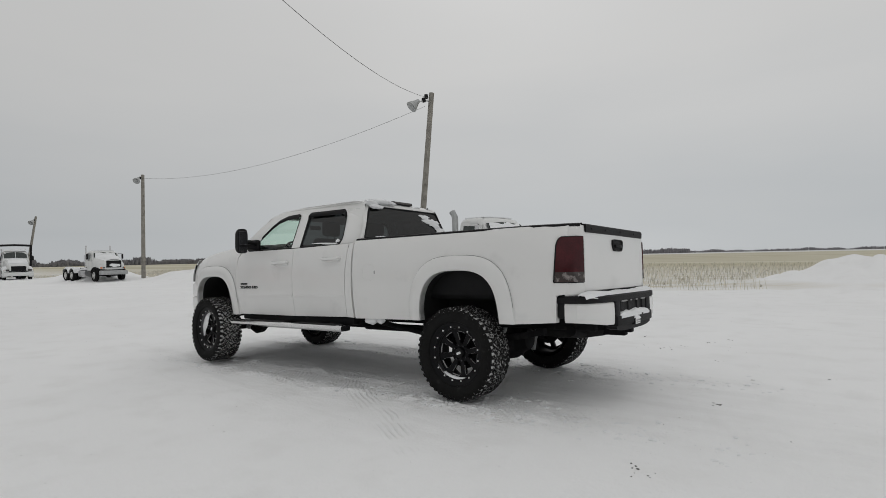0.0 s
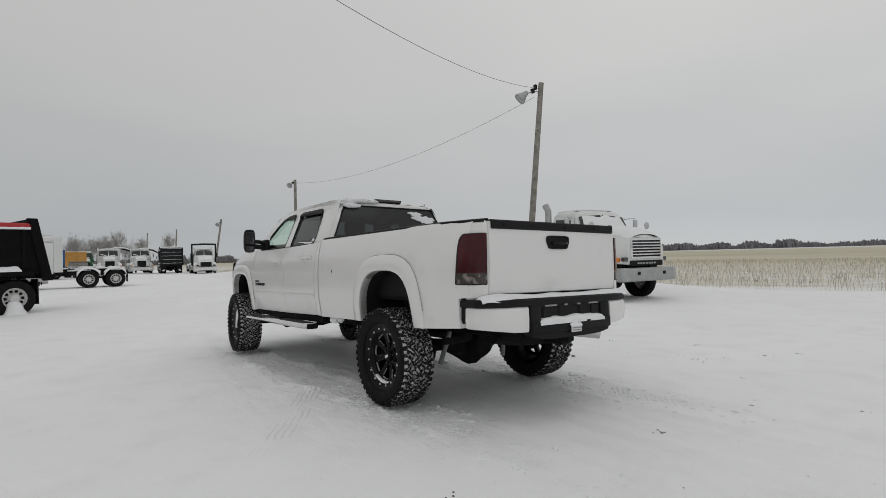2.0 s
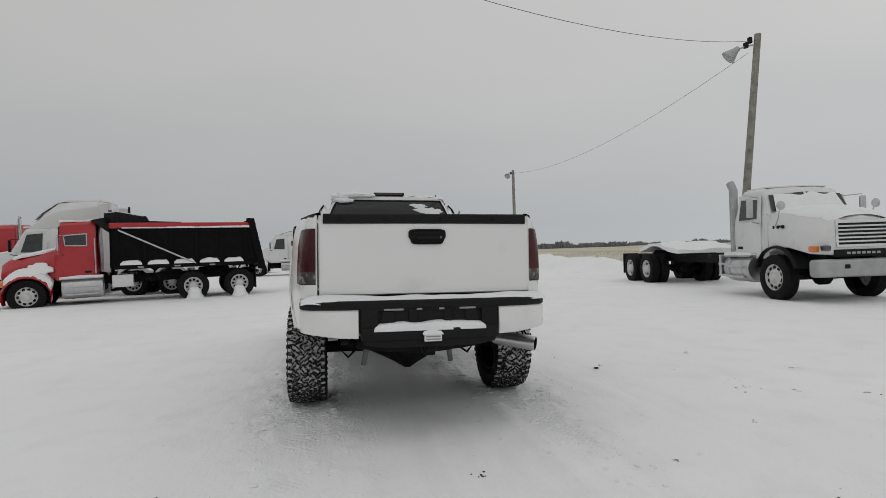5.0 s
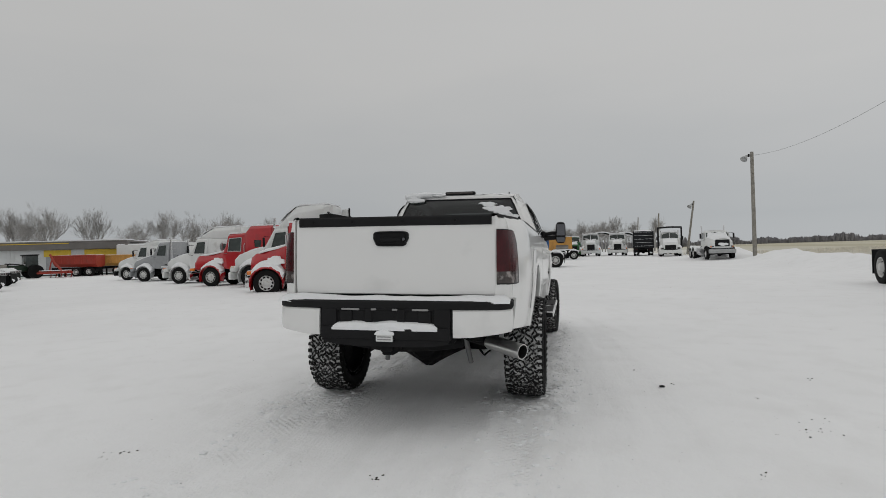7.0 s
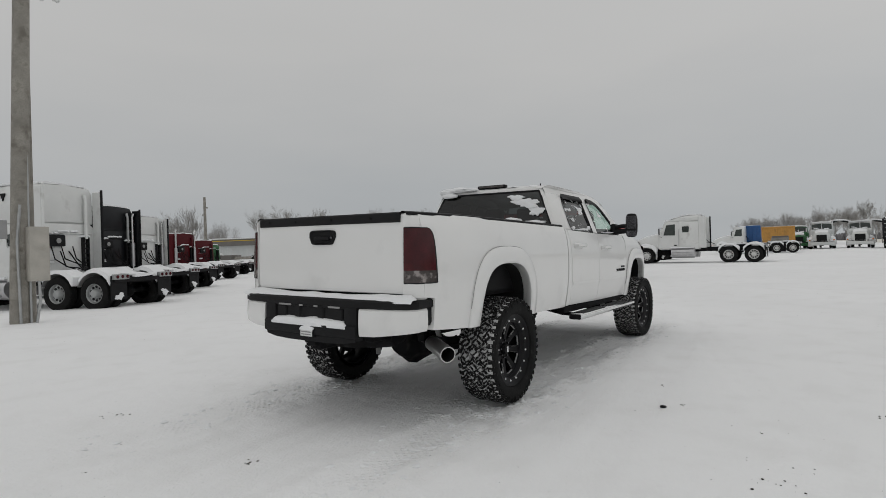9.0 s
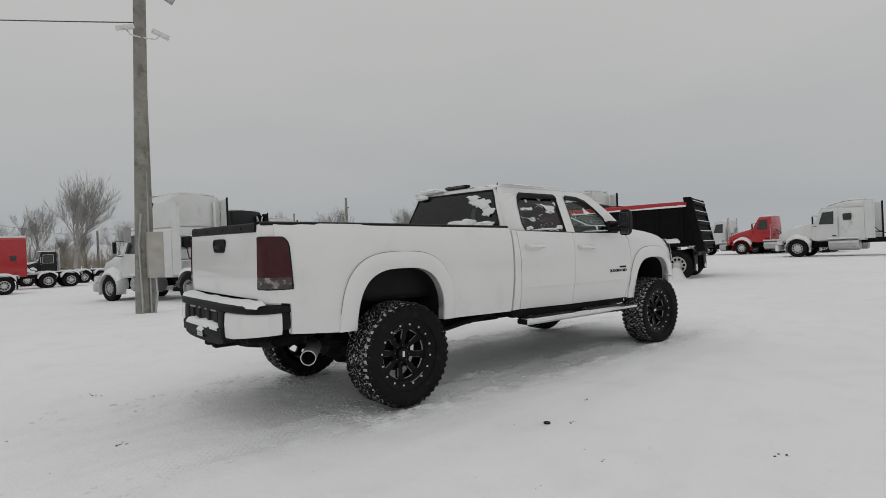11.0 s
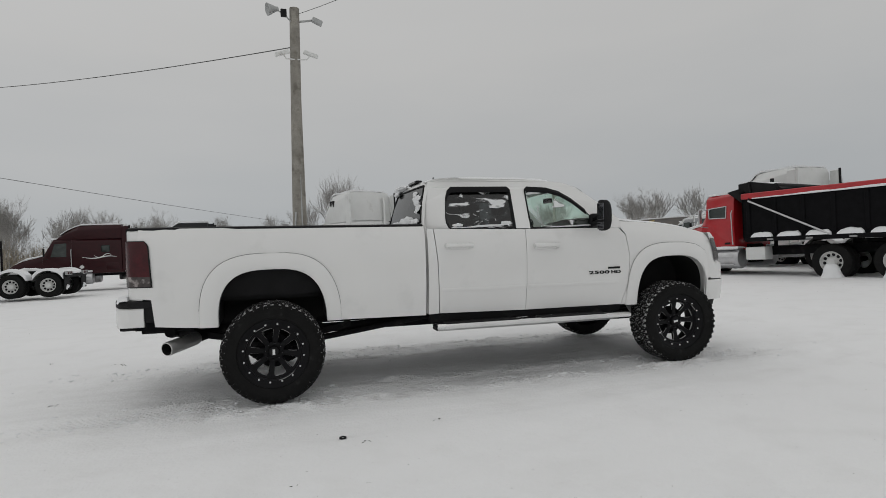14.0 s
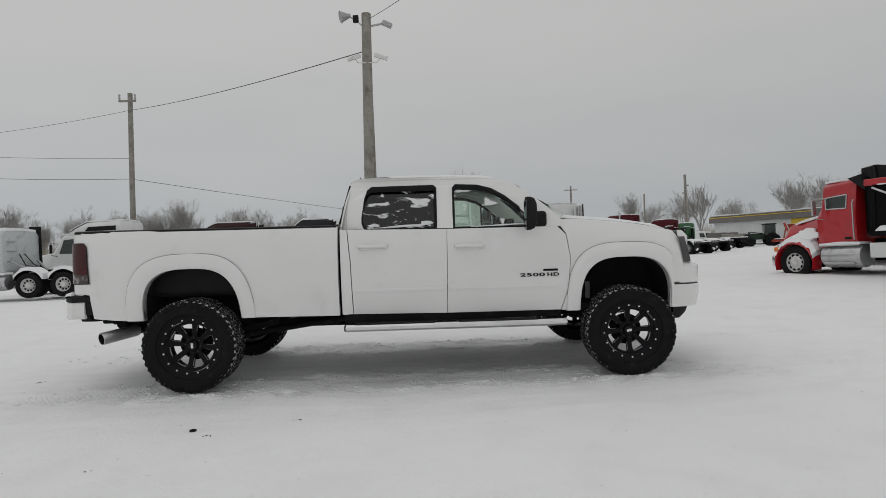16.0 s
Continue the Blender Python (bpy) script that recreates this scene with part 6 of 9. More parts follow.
    block(bm, f - 0.09, f - 0.03, -hw * 0.72, hw * 0.72, g0, nose_top - 0.16, 0.03, 2)
    gr = part("grille", bm, CHROME if chrome else BLACK, th, "chrome bar grille")
    for k in range(6):
        z = g0 + 0.08 + (nose_top - g0 - 0.34) * k / 5
        bm = bmesh.new()
        block(bm, f - 0.035, f - 0.02, -hw * 0.66, hw * 0.66, z - 0.022, z + 0.022, 0.006)
        part("grille_gap", bm, BLACK, gr)
    # cab
    bm = bmesh.new()
    top = cab_top
    if style == "round":
        rings = []
        for x, zt, wt in ((xc + 0.02, 1.86, 1.0), (xc - 0.05, 2.02, 0.97), (xc - 0.14, 2.22, 0.94), (xc - 0.24, top - 0.12, 0.91), (xc - 0.34, top - 0.01, 0.90), (xc - 0.55, top + 0.04, 0.90), (xb + 0.12, top + 0.04, 0.90), (xb + 0.02, top - 0.02, 0.89), (xb, top - 0.10, 0.87)):
            half_r = [(0.6, 0.86), (1.02, 0.90), (1.05, 1.30), (1.05, 1.62), (1.04, 1.80), (wt + 0.03 + 0.6 * (1.04 - wt) * 0.5, (1.8 + zt) / 2), (wt, zt - 0.10), (wt - 0.05, zt - 0.035), (wt - 0.16, zt), (wt * 0.5, zt + 0.03), (0.0, zt + 0.035)]
            rings.append([(x, y, z) for y, z in half_r] + [(x, -y, z) for y, z in half_r[::-1] if y > 1e-6])
        ring_loft(bm, rings)
        bmesh.ops.recalc_face_normals(bm, faces=bm.faces[:])
    else:
        hull(bm, [(xc + 0.02, [(0.6, 0.9), (W2, 0.95), (W2 + 0.03, 1.75), (0.98, 1.86), (0.0, 1.92)]),
                  (xc - 0.12, [(0.6, 0.85), (W2 + 0.02, 0.9), (W2 + 0.06, 1.8), (0.98, 2.1), (0.0, 2.16)]),
                  (xc - ln, [(0.6, 0.85), (W2 + 0.02, 0.9), (W2 + 0.06, 1.8), (0.93, top - 0.10), (0.80, top), (0.0, top + 0.05)]),
                  (xb, [(0.6, 0.85), (W2 + 0.02, 0.9), (W2 + 0.06, 1.8), (0.95, top - 0.05), (0.82, top + 0.04), (0.0, top + 0.10)])])
    cab = part("cab", bm, paint, th, "painted steel cab")
    shade(cab.data, 45)
    # windscreen
    bm = bmesh.new()
    for s in (1, -1):
        q = [(xc - 0.10, s * 0.03, 2.10), (xc - 0.115, s * 0.90, 2.06), (xc - ln + 0.02, s * 0.86, top - 0.13), (xc - ln + 0.03, s * 0.03, top - 0.04)]
        if style == "round":
            q = [(xc - 0.01, s * 0.03, 2.0), (xc - 0.03, s * 0.92, 1.96), (xc - 0.225, s * 0.86, top - 0.15), (xc - 0.22, s * 0.03, top - 0.09)]
        vs = [bm.verts.new((x + 0.035, y, z)) for x, y, z in q]
        bm.faces.new(vs if s < 0 else vs[::-1])
    ws = part("windscreen", bm, WINDOW, cab, "dark split windscreen")
    for s in (1, -1):
        bm = bmesh.new()
        ol = [(xc - 0.22, 0.95), (xc - 0.17, 1.75), (xc - ln - 0.03, top - 0.16), (xb + 0.13, top - 0.10), (xb + 0.10, 0.95)]
        yy = lambda z: (W2 + 0.022 + (z - 0.9) * 0.045 if z < 1.8 else W2 + 0.06 - (z - 1.8) * 0.15) + 0.012
        vs = [bm.verts.new((x, s * yy(z), z)) for x, z in ol]
        vi = [bm.verts.new((x, s * (yy(z) - 0.03), z)) for x, z in ol]
        bm.faces.new(vs)
        for i in range(5):
            bm.faces.new((vs[i], vs[(i + 1) % 5], vi[(i + 1) % 5], vi[i]))
        bmesh.ops.recalc_face_normals(bm, faces=bm.faces[:])
        dr = part("door", bm, paint, cab, "cab door")
        bm = bmesh.new()
        sill, head = (1.99, 0.40) if rake else (1.81, 0.22)
        ol = [(xc - 0.24 - ln * 0.25, sill + 0.01), (xc - ln - 0.10, top - head - 0.02), (xb + 0.25, top - head + 0.02), (xb + 0.25, sill - 0.01)]
        vs = [bm.verts.new((x, s * (yy(z) + 0.006), z)) for x, z in ol]
        bm.faces.new(vs)
        bmesh.ops.recalc_face_normals(bm, faces=bm.faces[:])
        part("window", bm, WINDOW, cab, "dark side window")
        if style == "classic":
            for (xa, za), (xe, ze) in zip(ol, ol[1:] + ol[:1]):
                bm = bmesh.new()
                tube(bm, [(xa, s * (yy(za) + 0.008), za), (xe, s * (yy(ze) + 0.008), ze)], 0.017, 6)
                part("window_frame", bm, ALU, cab, "bright window trim")
        bm = bmesh.new()
        tube(bm, [(xb + 0.03, s * (W2 + 0.10), 1.1), (xb + 0.03, s * (W2 + 0.12), 1.2), (xb + 0.03, s * (W2 + 0.12), 2.1), (xb + 0.03, s * (W2 + 0.06), 2.2)], 0.018, 6)
        part("grab_rail", bm, ALU, cab, "bright grab rail")
        bm = bmesh.new()
        block(bm, xb + 0.15, xb + 0.33, s * (yy(1.2) - 0.01), s * (yy(1.2) + 0.02), 1.12, 1.18, 0.01)
        part("handle", bm, BLACK, cab)
        # mirrors
        bm = bmesh.new()
        tube(bm, [(xc - 0.30, s * 1.05, 2.30), (xc - 0.12, s * 1.33, 2.32)], 0.015, 6)
        tube(bm, [(xc - 0.25, s * 1.05, 1.70), (xc - 0.12, s * 1.33, 1.75)], 0.015, 6)
        block(bm, xc - 0.16, xc - 0.10, s * 1.28, s * 1.43, 1.84, 2.28, 0.025, 2)
        part("mirror", bm, ALU if chrome or style == "classic" else BLACK, cab, "tall side mirror")
    if snow:
        if style == "round":
            snow_cap(th, xc - 0.42, xb + 0.06, -0.72, 0.72, lambda x, y: top + 0.065 - 0.03 * y * y, 0.035, 7, 11)
        else:
            snow_cap(th, xc - ln + 0.06, xb, -0.82, 0.82, lambda x, y: top + 0.02 + 0.05 * (1 - abs(y)), snow, 7, 11)
        if style == "round":
            bm = bmesh.new()
            rows = []
            for i in range(15):
                u = i / 14
                x = xc - 0.02 + (f - 0.05 - xc) * u
                wy = lerp_table([(xc - 0.1, 0.95), (0.35, 0.78), (f - 0.3, 0.68), (f, 0.56)], x)
                zt = lerp_table([(xc - 0.1, 2.03), (0.35, 1.96), (f - 0.3, 1.87), (f, 1.73)], x)
                t_ = snow * (0.8 + 0.3 * noise.noise((x * 1.5, 2, 3))) * (0.25 if i in (0, 14) else 1.0)
                rows.append([(x, wy * k / 8, zt - 0.105 * abs(k / 8) ** 2.4 + (t_ * (1 - abs(k / 8) ** 4) if abs(k) < 8 else -0.03)) for k in range(-8, 9)])
            ring_loft(bm, rows, False, 0, False)
            bmesh.ops.recalc_face_normals(bm, faces=bm.faces[:])
            part("snow_cap", bm, SNOW, th, "smooth snow over the hood")
        else:
            snow_cap(th, f - 0.3, xc + 0.02, -hw * 0.9, hw * 0.9, lambda x, y: lerp_table([(-0.75, 1.96), (-0.35, 1.87), (0.2, 1.77), (f - 0.25, nose_top + 0.06)], x) - 0.10 * (y / hw) ** 2, snow, 9, 13)
        bm = bmesh.new()
        if style == "round":
            rows = []
            for i in range(17):
                v = -1 + 2 * i / 16
                y = 0.87 * v
                e = 0.0 if i in (0, 16) else 1.0
                hi = top - 0.06 + 0.05 * noise.noise((y * 2.5, 1, 4))
                rows.append([(xc + 0.045 - 0.24 * q + e * (0.05 + 0.02 * noise.noise((y * 3, q * 3, 1))) * (1 if q < 1 else 0.1), (0.84 - 0.10 * q) * v, 1.96 + (hi - 2.02) * q) for q in (0, 0.3, 0.6, 0.85, 1.0)])
            ring_loft(bm, rows, False, 0, False)
            bmesh.ops.recalc_face_normals(bm, faces=bm.faces[:])
        else:
            patch(bm, (xc - 0.11 - (ln - 0.1) * 0.4 + 0.04, 0, 2.20), (0, 1, 0), (-(ln - 0.1), 0, top - 2.2), 1.5, 0.36, 17, 0.03, 30, 0, 0.2)
        part("snow_cap", bm, SNOW, th)
    # sleeper
    back = xb
    if sleeper:
        back = xb - sleeper
        bm = bmesh.new()
        if style == "aero":
            secs = [(-1.25, [(0.6, top - 0.06), (0.82, top - 0.04), (0.80, top), (0.6, top + 0.05), (0.0, top + 0.08)]),
                    (-1.75, [(0.6, top - 0.06), (0.92, top - 0.02), (0.92, top + (roof - top) * 0.35), (0.72, top + (roof - top) * 0.55), (0.0, top + (roof - top) * 0.62)]),
                    (-2.35, [(0.6, top - 0.06), (1.0, top - 0.02), (1.02, top + (roof - top) * 0.6), (0.84, roof - 0.06), (0.0, roof)]),
                    (back, [(0.6, top - 0.06), (1.06, top - 0.02), (1.06, roof - 0.25), (0.95, roof - 0.06), (0.0, roof)])]
            hull(bm, secs)
            part("roof_fairing", bm, paint, th, "tall aerodynamic roof fairing")
            bm = bmesh.new()
            zt = top + 0.02
        else:
            zt = roof
        hull(bm, [(-2.03, [(0.6, 0.85), (1.06, 0.88), (1.10, 1.8), (1.02, min(zt, top) - 0.02), (0.85, min(zt, top + 0.08)), (0.0, min(zt, top + 0.12))]),
                  (-2.30, [(0.6, 0.85), (1.10, 0.88), (1.13, 1.8), (1.08, zt - 0.15), (0.90, zt), (0.0, zt + 0.05)]),
                  (back, [(0.6, 0.85), (1.10, 0.88), (1.13, 1.8), (1.08, zt - 0.15), (0.90, zt), (0.0, zt + 0.05)])])
        sl = part("sleeper", bm, paint, th, "box-shaped sleeper cabin")
        for s in (1, -1):
            if window:
                bm = bmesh.new()
                block(bm, back + 0.55, back + 0.95, s * 1.08, s * 1.128, 1.95, 2.35, 0.05, 2)
                part("window", bm, WINDOW, sl, "small dark sleeper window")
            bm = bmesh.new()
            block(bm, back + 0.15, back + 0.75, s * 1.08, s * 1.125, 1.02, 1.42, 0.03, 2)
            part("locker_door", bm, paint, sl)
            if style == "aero":
                # cab extender behind the sleeper
                bm = bmesh.new()
                block(bm, back - 0.36, back - 0.01, s * 1.04, s * 1.09, 0.95, (extend or roof) - 0.15, 0.02)
                part("extender", bm, paint if paint is not RED else BLACK, th, "side extender panel")
                bm = bmesh.new()
                block(bm, back - 0.44, back - 0.36, s * 1.03, s * 1.08, 0.95, (extend or roof) - 0.1, 0.01)
                part("extender_edge", bm, BLACK if s < 0 or extend or paint is not OLDWHITE else paint, th, "black rubber edge")
        if style == "aero":
            snow_cap(th, -1.5, back, -0.85, 0.85, lambda x, y: lerp_table([(back, roof), (-2.35, roof), (-1.75, top + (roof - top) * 0.62), (-1.25, top + 0.08)], x) - 0.05 * y * y, snow, 9, 19)
        else:
            snow_cap(th, -2.25, back, -0.9, 0.9, lambda x, y: zt + 0.03 - 0.04 * y * y, snow, 7, 19)
    if tall_stack:
        for s in (1, -1):
            bm = bmesh.new()
            zt2 = min(roof, 3.1) + 0.35 if sleeper else 3.0
            tube(bm, [(back - 0.12, s * 0.93, 0.9), (back - 0.12, s * 0.93, zt2 - 0.15), (back - 0.17, s * 0.95, zt2)], 0.065, 12)
            stc = part("exhaust_pipe", bm, CHROME, th, "tall chrome pipe with a bent tip")
            bm = bmesh.new()
            tube(bm, [(back - 0.12, s * 0.93, 1.2), (back - 0.12, s * 0.93, 2.2)], 0.10, 12)
            part("heat_shield", bm, ALU, stc)
    # clutter on the back wall: hoses, rungs
    if body is None:
        bm = bmesh.new()
        tube(bm, [(back - 0.03, 0.2, 1.8), (back - 0.30, 0.25, 1.3), (back - 0.6, 0.1, 1.25), (back - 0.8, 0.0, 1.15)], 0.02, 6)
        tube(bm, [(back - 0.03, -0.1, 1.8), (back - 0.35, -0.15, 1.35), (back - 0.7, 0.0, 1.2)], 0.02, 6)
        part("air_hose", bm, BLACK, th, "coiled black air hoses")
        for k in range(4):
            bm = bmesh.new()
            block(bm, back - 0.06, back - 0.01, 0.4, 0.9, 1.1 + 0.4 * k, 1.13 + 0.4 * k, 0.005)
            part("rung", bm, ALU, th)
    if drift:
        wheel_drift(at, wb, tandem, drift)
    return th


def wheel_drift(at, wb, tandem, h):
    """Snow blown against the wheels: a low uneven heap at each."""
    rnd = random.Random(int(wb * 1000) + int(at.translation.x * 37))
    bm = bmesh.new()
    for s in (1, -1):
        for x in (-wb + tandem, -wb - tandem):
            hh, rx, ry = h * rnd.uniform(1.6, 2.4), rnd.uniform(0.24, 0.34), rnd.uniform(0.20, 0.26)
            cx, cy = x + rnd.uniform(-0.12, 0.12), s * (1.17 + rnd.uniform(0, 0.08))
            ph = rnd.uniform(0, 6)
            rows = []
            for k, z in ((1.3, -0.08), (1.0, 0.10 * hh), (0.74, 0.42 * hh), (0.60, 0.80 * hh), (0.36, hh), (0.10, hh * 1.02)):
                rows.append([(cx + rx * k * math.cos(a) * (1 + 0.14 * math.sin(3 * a + ph)), cy + ry * k * math.sin(a) * (1 + 0.12 * math.sin(2 * a + ph * 2)), z) for a in (6.2832 * i / 14 for i in range(14))])
            ring_loft(bm, rows)
    ob = link_mesh("snow_drift", bm, SNOW)
    shade(ob.data, 60)
    ob.matrix_world = at
    return tagged(ob, "soft snow banked against the truck wheels", "snow", "", "stuff")


def dump_body(th, x0, x1, z0, z1, paint, rail_paint, lean=0.0):
    """A steel tipper box from x0 (tail) to x1 (front)."""
    bm = bmesh.new()
    hw = 1.22
    for s in (1, -1):
        block(bm, x0, x1, s * (hw - 0.05), s * hw, z0, z1)
    block(bm, x0, x1, -hw, hw, z0 - 0.06, z0)
    block(bm, x1 - 0.06, x1, -hw, hw, z0, z1 + 0.1)
    for v in bm.verts:
        if v.co.x < x0 + 0.01:
            v.co.x -= lean * (z1 - v.co.z)
    tilt = Matrix(((1, 0, lean, -lean * z1), (0, 1, 0, 0), (0, 0, 1, 0), (0, 0, 0, 1)))
    box_ = part("tipper_box", bm, paint, th, "black steel tipper box")
    n = 6
    for s in (1, -1):
        for k in range(n):
            x = x0 + 0.2 + (x1 - x0 - 0.4) * k / (n - 1)
            bm = bmesh.new()
            block(bm, x - 0.06, x + 0.06, s * (hw - 0.01), s * (hw + 0.035), z0 + 0.12, z1 - 0.12, 0.015)
            part("rib", bm, paint, box_)
        bm = bmesh.new()
        block(bm, x0, x1, s * (hw - 0.04), s * (hw + 0.06), z1 - 0.14, z1 + 0.04, 0.02)
        rl = part("top_rail", bm, rail_paint, box_, "red top rail" if rail_paint is RED else "painted top rail")
        bm = bmesh.new()
        rows = []
        for i in range(41):
            u = i / 40
            x = x0 + 0.05 + (x1 - x0 - 0.4) * u
            h = (0.045 + 0.04 * noise.noise((x * 1.3, s, 5)) + 0.03 * noise.noise((x * 6, s, 8))) * (1 - 0.75 * u) + 0.004
            rows.append([(x, s * (hw + 0.062), z1 - 0.13 + h), (x, s * (hw + 0.072), z1 - 0.135 + h * 0.4), (x, s * (hw + 0.064), z1 - 0.142), (x, s * (hw + 0.01), z1 - 0.145)])
        ring_loft(bm, rows, False, 0, False)
        bmesh.ops.recalc_face_normals(bm, faces=bm.faces[:])
        part("snow_ledge", bm, SNOW, rl, "thin streak of snow along the rail")
        bm = bmesh.new()
        block(bm, x0, x1 - 0.1, s * (hw - 0.02), s * (hw + 0.10), z0 - 0.10, z0 + 0.03, 0.015)
        part("lower_rail", bm, paint, box_)
        for k in range(n - 1):
            xa = x0 + 0.28 + (x1 - x0 - 0.4) * k / (n - 1)
            xb = x0 + 0.12 + (x1 - x0 - 0.4) * (k + 1) / (n - 1)
            bm = bmesh.new()
            rows = []
            for i in range(9):
                x = xa + (xb - xa) * i / 8
                h = 0.05 + (0.09 + 0.05 * noise.noise((x * 4, s, 2))) * max(0.0, math.sin(math.pi * i / 8)) ** 0.15
                rows.append([(x, s * hw, z0 + 0.03), (x, s * (hw + 0.002), z0 + 0.04 + h), (x, s * (hw + 0.06), z0 + 0.03 + h * 0.9), (x, s * (hw + 0.105), z0 + 0.03)])
            ring_loft(bm, rows, True)
            bmesh.ops.recalc_face_normals(bm, faces=bm.faces[:])
            part("snow_ledge", bm, SNOW, box_)
        # tarp arm
        bm = bmesh.new()
        tube(bm, [(x0 + (x1 - x0) * 0.42, s * (hw + 0.08), z0 + 0.02), (x1 - 0.25, s * (hw + 0.10), z1 - 0.2)], 0.028, 6)
        part("tarp_arm", bm, ALU, th, "slanted bright tarp arm")
        for k in (0.3, 0.55, 0.8):
            bm = bmesh.new()
            x = x0 + (x1 - x0) * k
            block(bm, x - 0.09, x + 0.09, s * (hw + 0.095), s * (hw + 0.11), z0 - 0.07, z0 - 0.02, 0.004)
            part("reflector", bm, TRIMGREY, box_)
    # tail gate with cross ribs
    bm = bmesh.new()
    block(bm, x0 - 0.10, x0 - 0.03, -1.22, 1.22, z0 - 0.2, z1 + 0.18, 0.01)
    bmesh.ops.transform(bm, verts=bm.verts[:], matrix=tilt)
    tg = part("tailgate", bm, paint, th, "black ribbed tipper tailgate")
    for k in range(5):
        z = z0 + (z1 - z0) * k / 4
        bm = bmesh.new()
        block(bm, x0 - 0.18, x0 - 0.09, -1.2, 1.2, z - 0.06, z + 0.06, 0.02, 1, tilt)
        part("rib", bm, paint, tg)
        bm = bmesh.new()
        block(bm, x0 - 0.175, x0 - 0.10, -1.1, 1.1, z + 0.056, z + 0.085, 0.01, 1, tilt)
        part("snow_ledge", bm, SNOW, tg)
    for s in (1, -1):
        bm = bmesh.new()
        block(bm, x0 - 0.16, x0 + 0.10, s * 1.16, s * 1.28, z0 - 0.25, z1 + 0.18, 0.02, 1, tilt)
        part("corner_post", bm, paint, th, "black tail corner post")
    # cab guard and tarp roll
    bm = bmesh.new()
    for side in ([(x1 + 0.14, z1 + 0.04), (x1 + 0.14, z1 + 0.36), (x1 - 0.25, z1 + 0.40), (x1 - 1.0, z1 + 0.24), (x1 - 1.15, z1 + 0.10), (x1 - 2.1, z1 + 0.07), (x1 - 2.1, z1 + 0.04)], [(x1 + 0.13, z1 + 0.22), (x1 + 0.52, z1 + 0.14), (x1 + 0.05, z1 - 0.24), (x1 - 0.03, z1 - 0.20), (x1 - 0.03, z1 + 0.22)]):
        ring_loft(bm, [[(x, y, z) for x, z in side] for y in (-1.12, 1.12)])
    bmesh.ops.recalc_face_normals(bm, faces=bm.faces[:])
    lathe(bm, [(0.001, -1.15), (0.08, -1.15), (0.09, 0.0), (0.08, 1.15), (0.001, 1.15)], 14, 0, (x1 - 1.0, 0, z1 + 0.19))
    for s in (1, -1):
        tube(bm, [(x1 - 0.2, s * 1.14, z1 + 0.40), (x1 - 0.25, s * 1.16, z1 + 0.05), (x1 - 0.25, s * 1.30, z1 - 0.2)], 0.03, 6)
    part("cab_guard", bm, BLACK, th, "black cab guard with rolled tarp")
    snow_cap(th, x1 - 1.0, x1 + 0.1, -1.08, 1.08, lambda x, y: z1 + 0.40 + (x - x1 + 0.25) * (0.21 if x < x1 - 0.25 else -0.10), 0.05, 8, 29)
    snow_cap(th, x0 + 0.3, x1 - 0.2, -1.1, 1.1, lambda x, y: z1 - 0.35, 0.25, 8, 23)


def stand(x, y, az, dz=0.0):
    return Matrix.Translation((x, y, ground_z(x, y) + dz)) @ Matrix.Rotation(radians(az), 4, "Z")


# red and black tipper beside the pickup
d = truck("red conventional dump truck with a black box, standing in snow", stand(14.66, 10.11, 105.2, -0.06) @ Matrix.Translation((-5.35, 0, 0)) @ Matrix.Rotation(radians(1.0), 4, "Y") @ Matrix.Translation((5.35, 0, 0)), RED, wb=5.35, rake=0.14, drift=0.2, tandem=0.74, tank=(-2.0, -0.9), xb=-1.85, hood_len=0.35, sleeper=0, style="classic", cab_top=2.74, tall_stack=False, body="dump", name="dump_truck", category="dump truck", chrome=False, bumper=CHROME)
TIPPER = material("matt_black_steel", (0.006, 0.006, 0.007), 0.75, spec=0.12, vary=0.3)
chassis_parts = set(d.children)
dump_body(d, -6.50, -2.2, 1.22, 2.58, TIPPER, RED, 0.20)
# the nose-down chassis carries its box level
for o in d.children:
    if o not in chassis_parts:
        o.matrix_basis = Matrix.Translation((-5.35, 0, 0)) @ Matrix.Rotation(radians(-1.0), 4, "Y") @ Matrix.Translation((5.35, 0, 0)) @ o.matrix_basis
for s in (1, -1):
    bm = bmesh.new()
    block(bm, -2.85, -2.25, s * 0.75, s * 1.2, 0.60, 1.0, 0.03, 2)
    part("tool_box", bm, OLDWHITE, d, "white battery box")
bm = bmesh.new()
tube(bm, [(-2.12, -0.9, 0.9), (-2.12, -0.9, 3.25)], 0.06, 10)
part("exhaust_pipe", bm, BLACK, d, "black upright pipe")

# white cab and chassis by the field
w = truck("white conventional cab-and-chassis truck with snow on its hood", stand(6.14, -11.03, 172) @ Matrix.Scale(1.1, 4), OLDWHITE, wb=7.1, sleeper=0, style="round", body="bare", cab_top=2.5, xc=-0.28, xb=-1.5, tank=(-1.75, -0.75), tall_stack=False, chrome=True, bumper=GALV, name="chassis_truck", category="truck", hood_len=1.15, snow=0.09)
for s in (1, -1):
    bm = bmesh.new()
    tube(bm, [(-0.35, s * 0.98, 1.28), (0.1, s * 1.05, 1.75), (0.22, s * 1.08, 2.0)], 0.012, 6)
    lathe(bm, [(0.001, 0.0), (0.085, 0.01), (0.10, 0.04), (0.001, 0.06)], 16, 0, (0.22, s * 1.08, 2.06), "X")
    part("hood_mirror", bm, ALU, w, "round hood mirror")
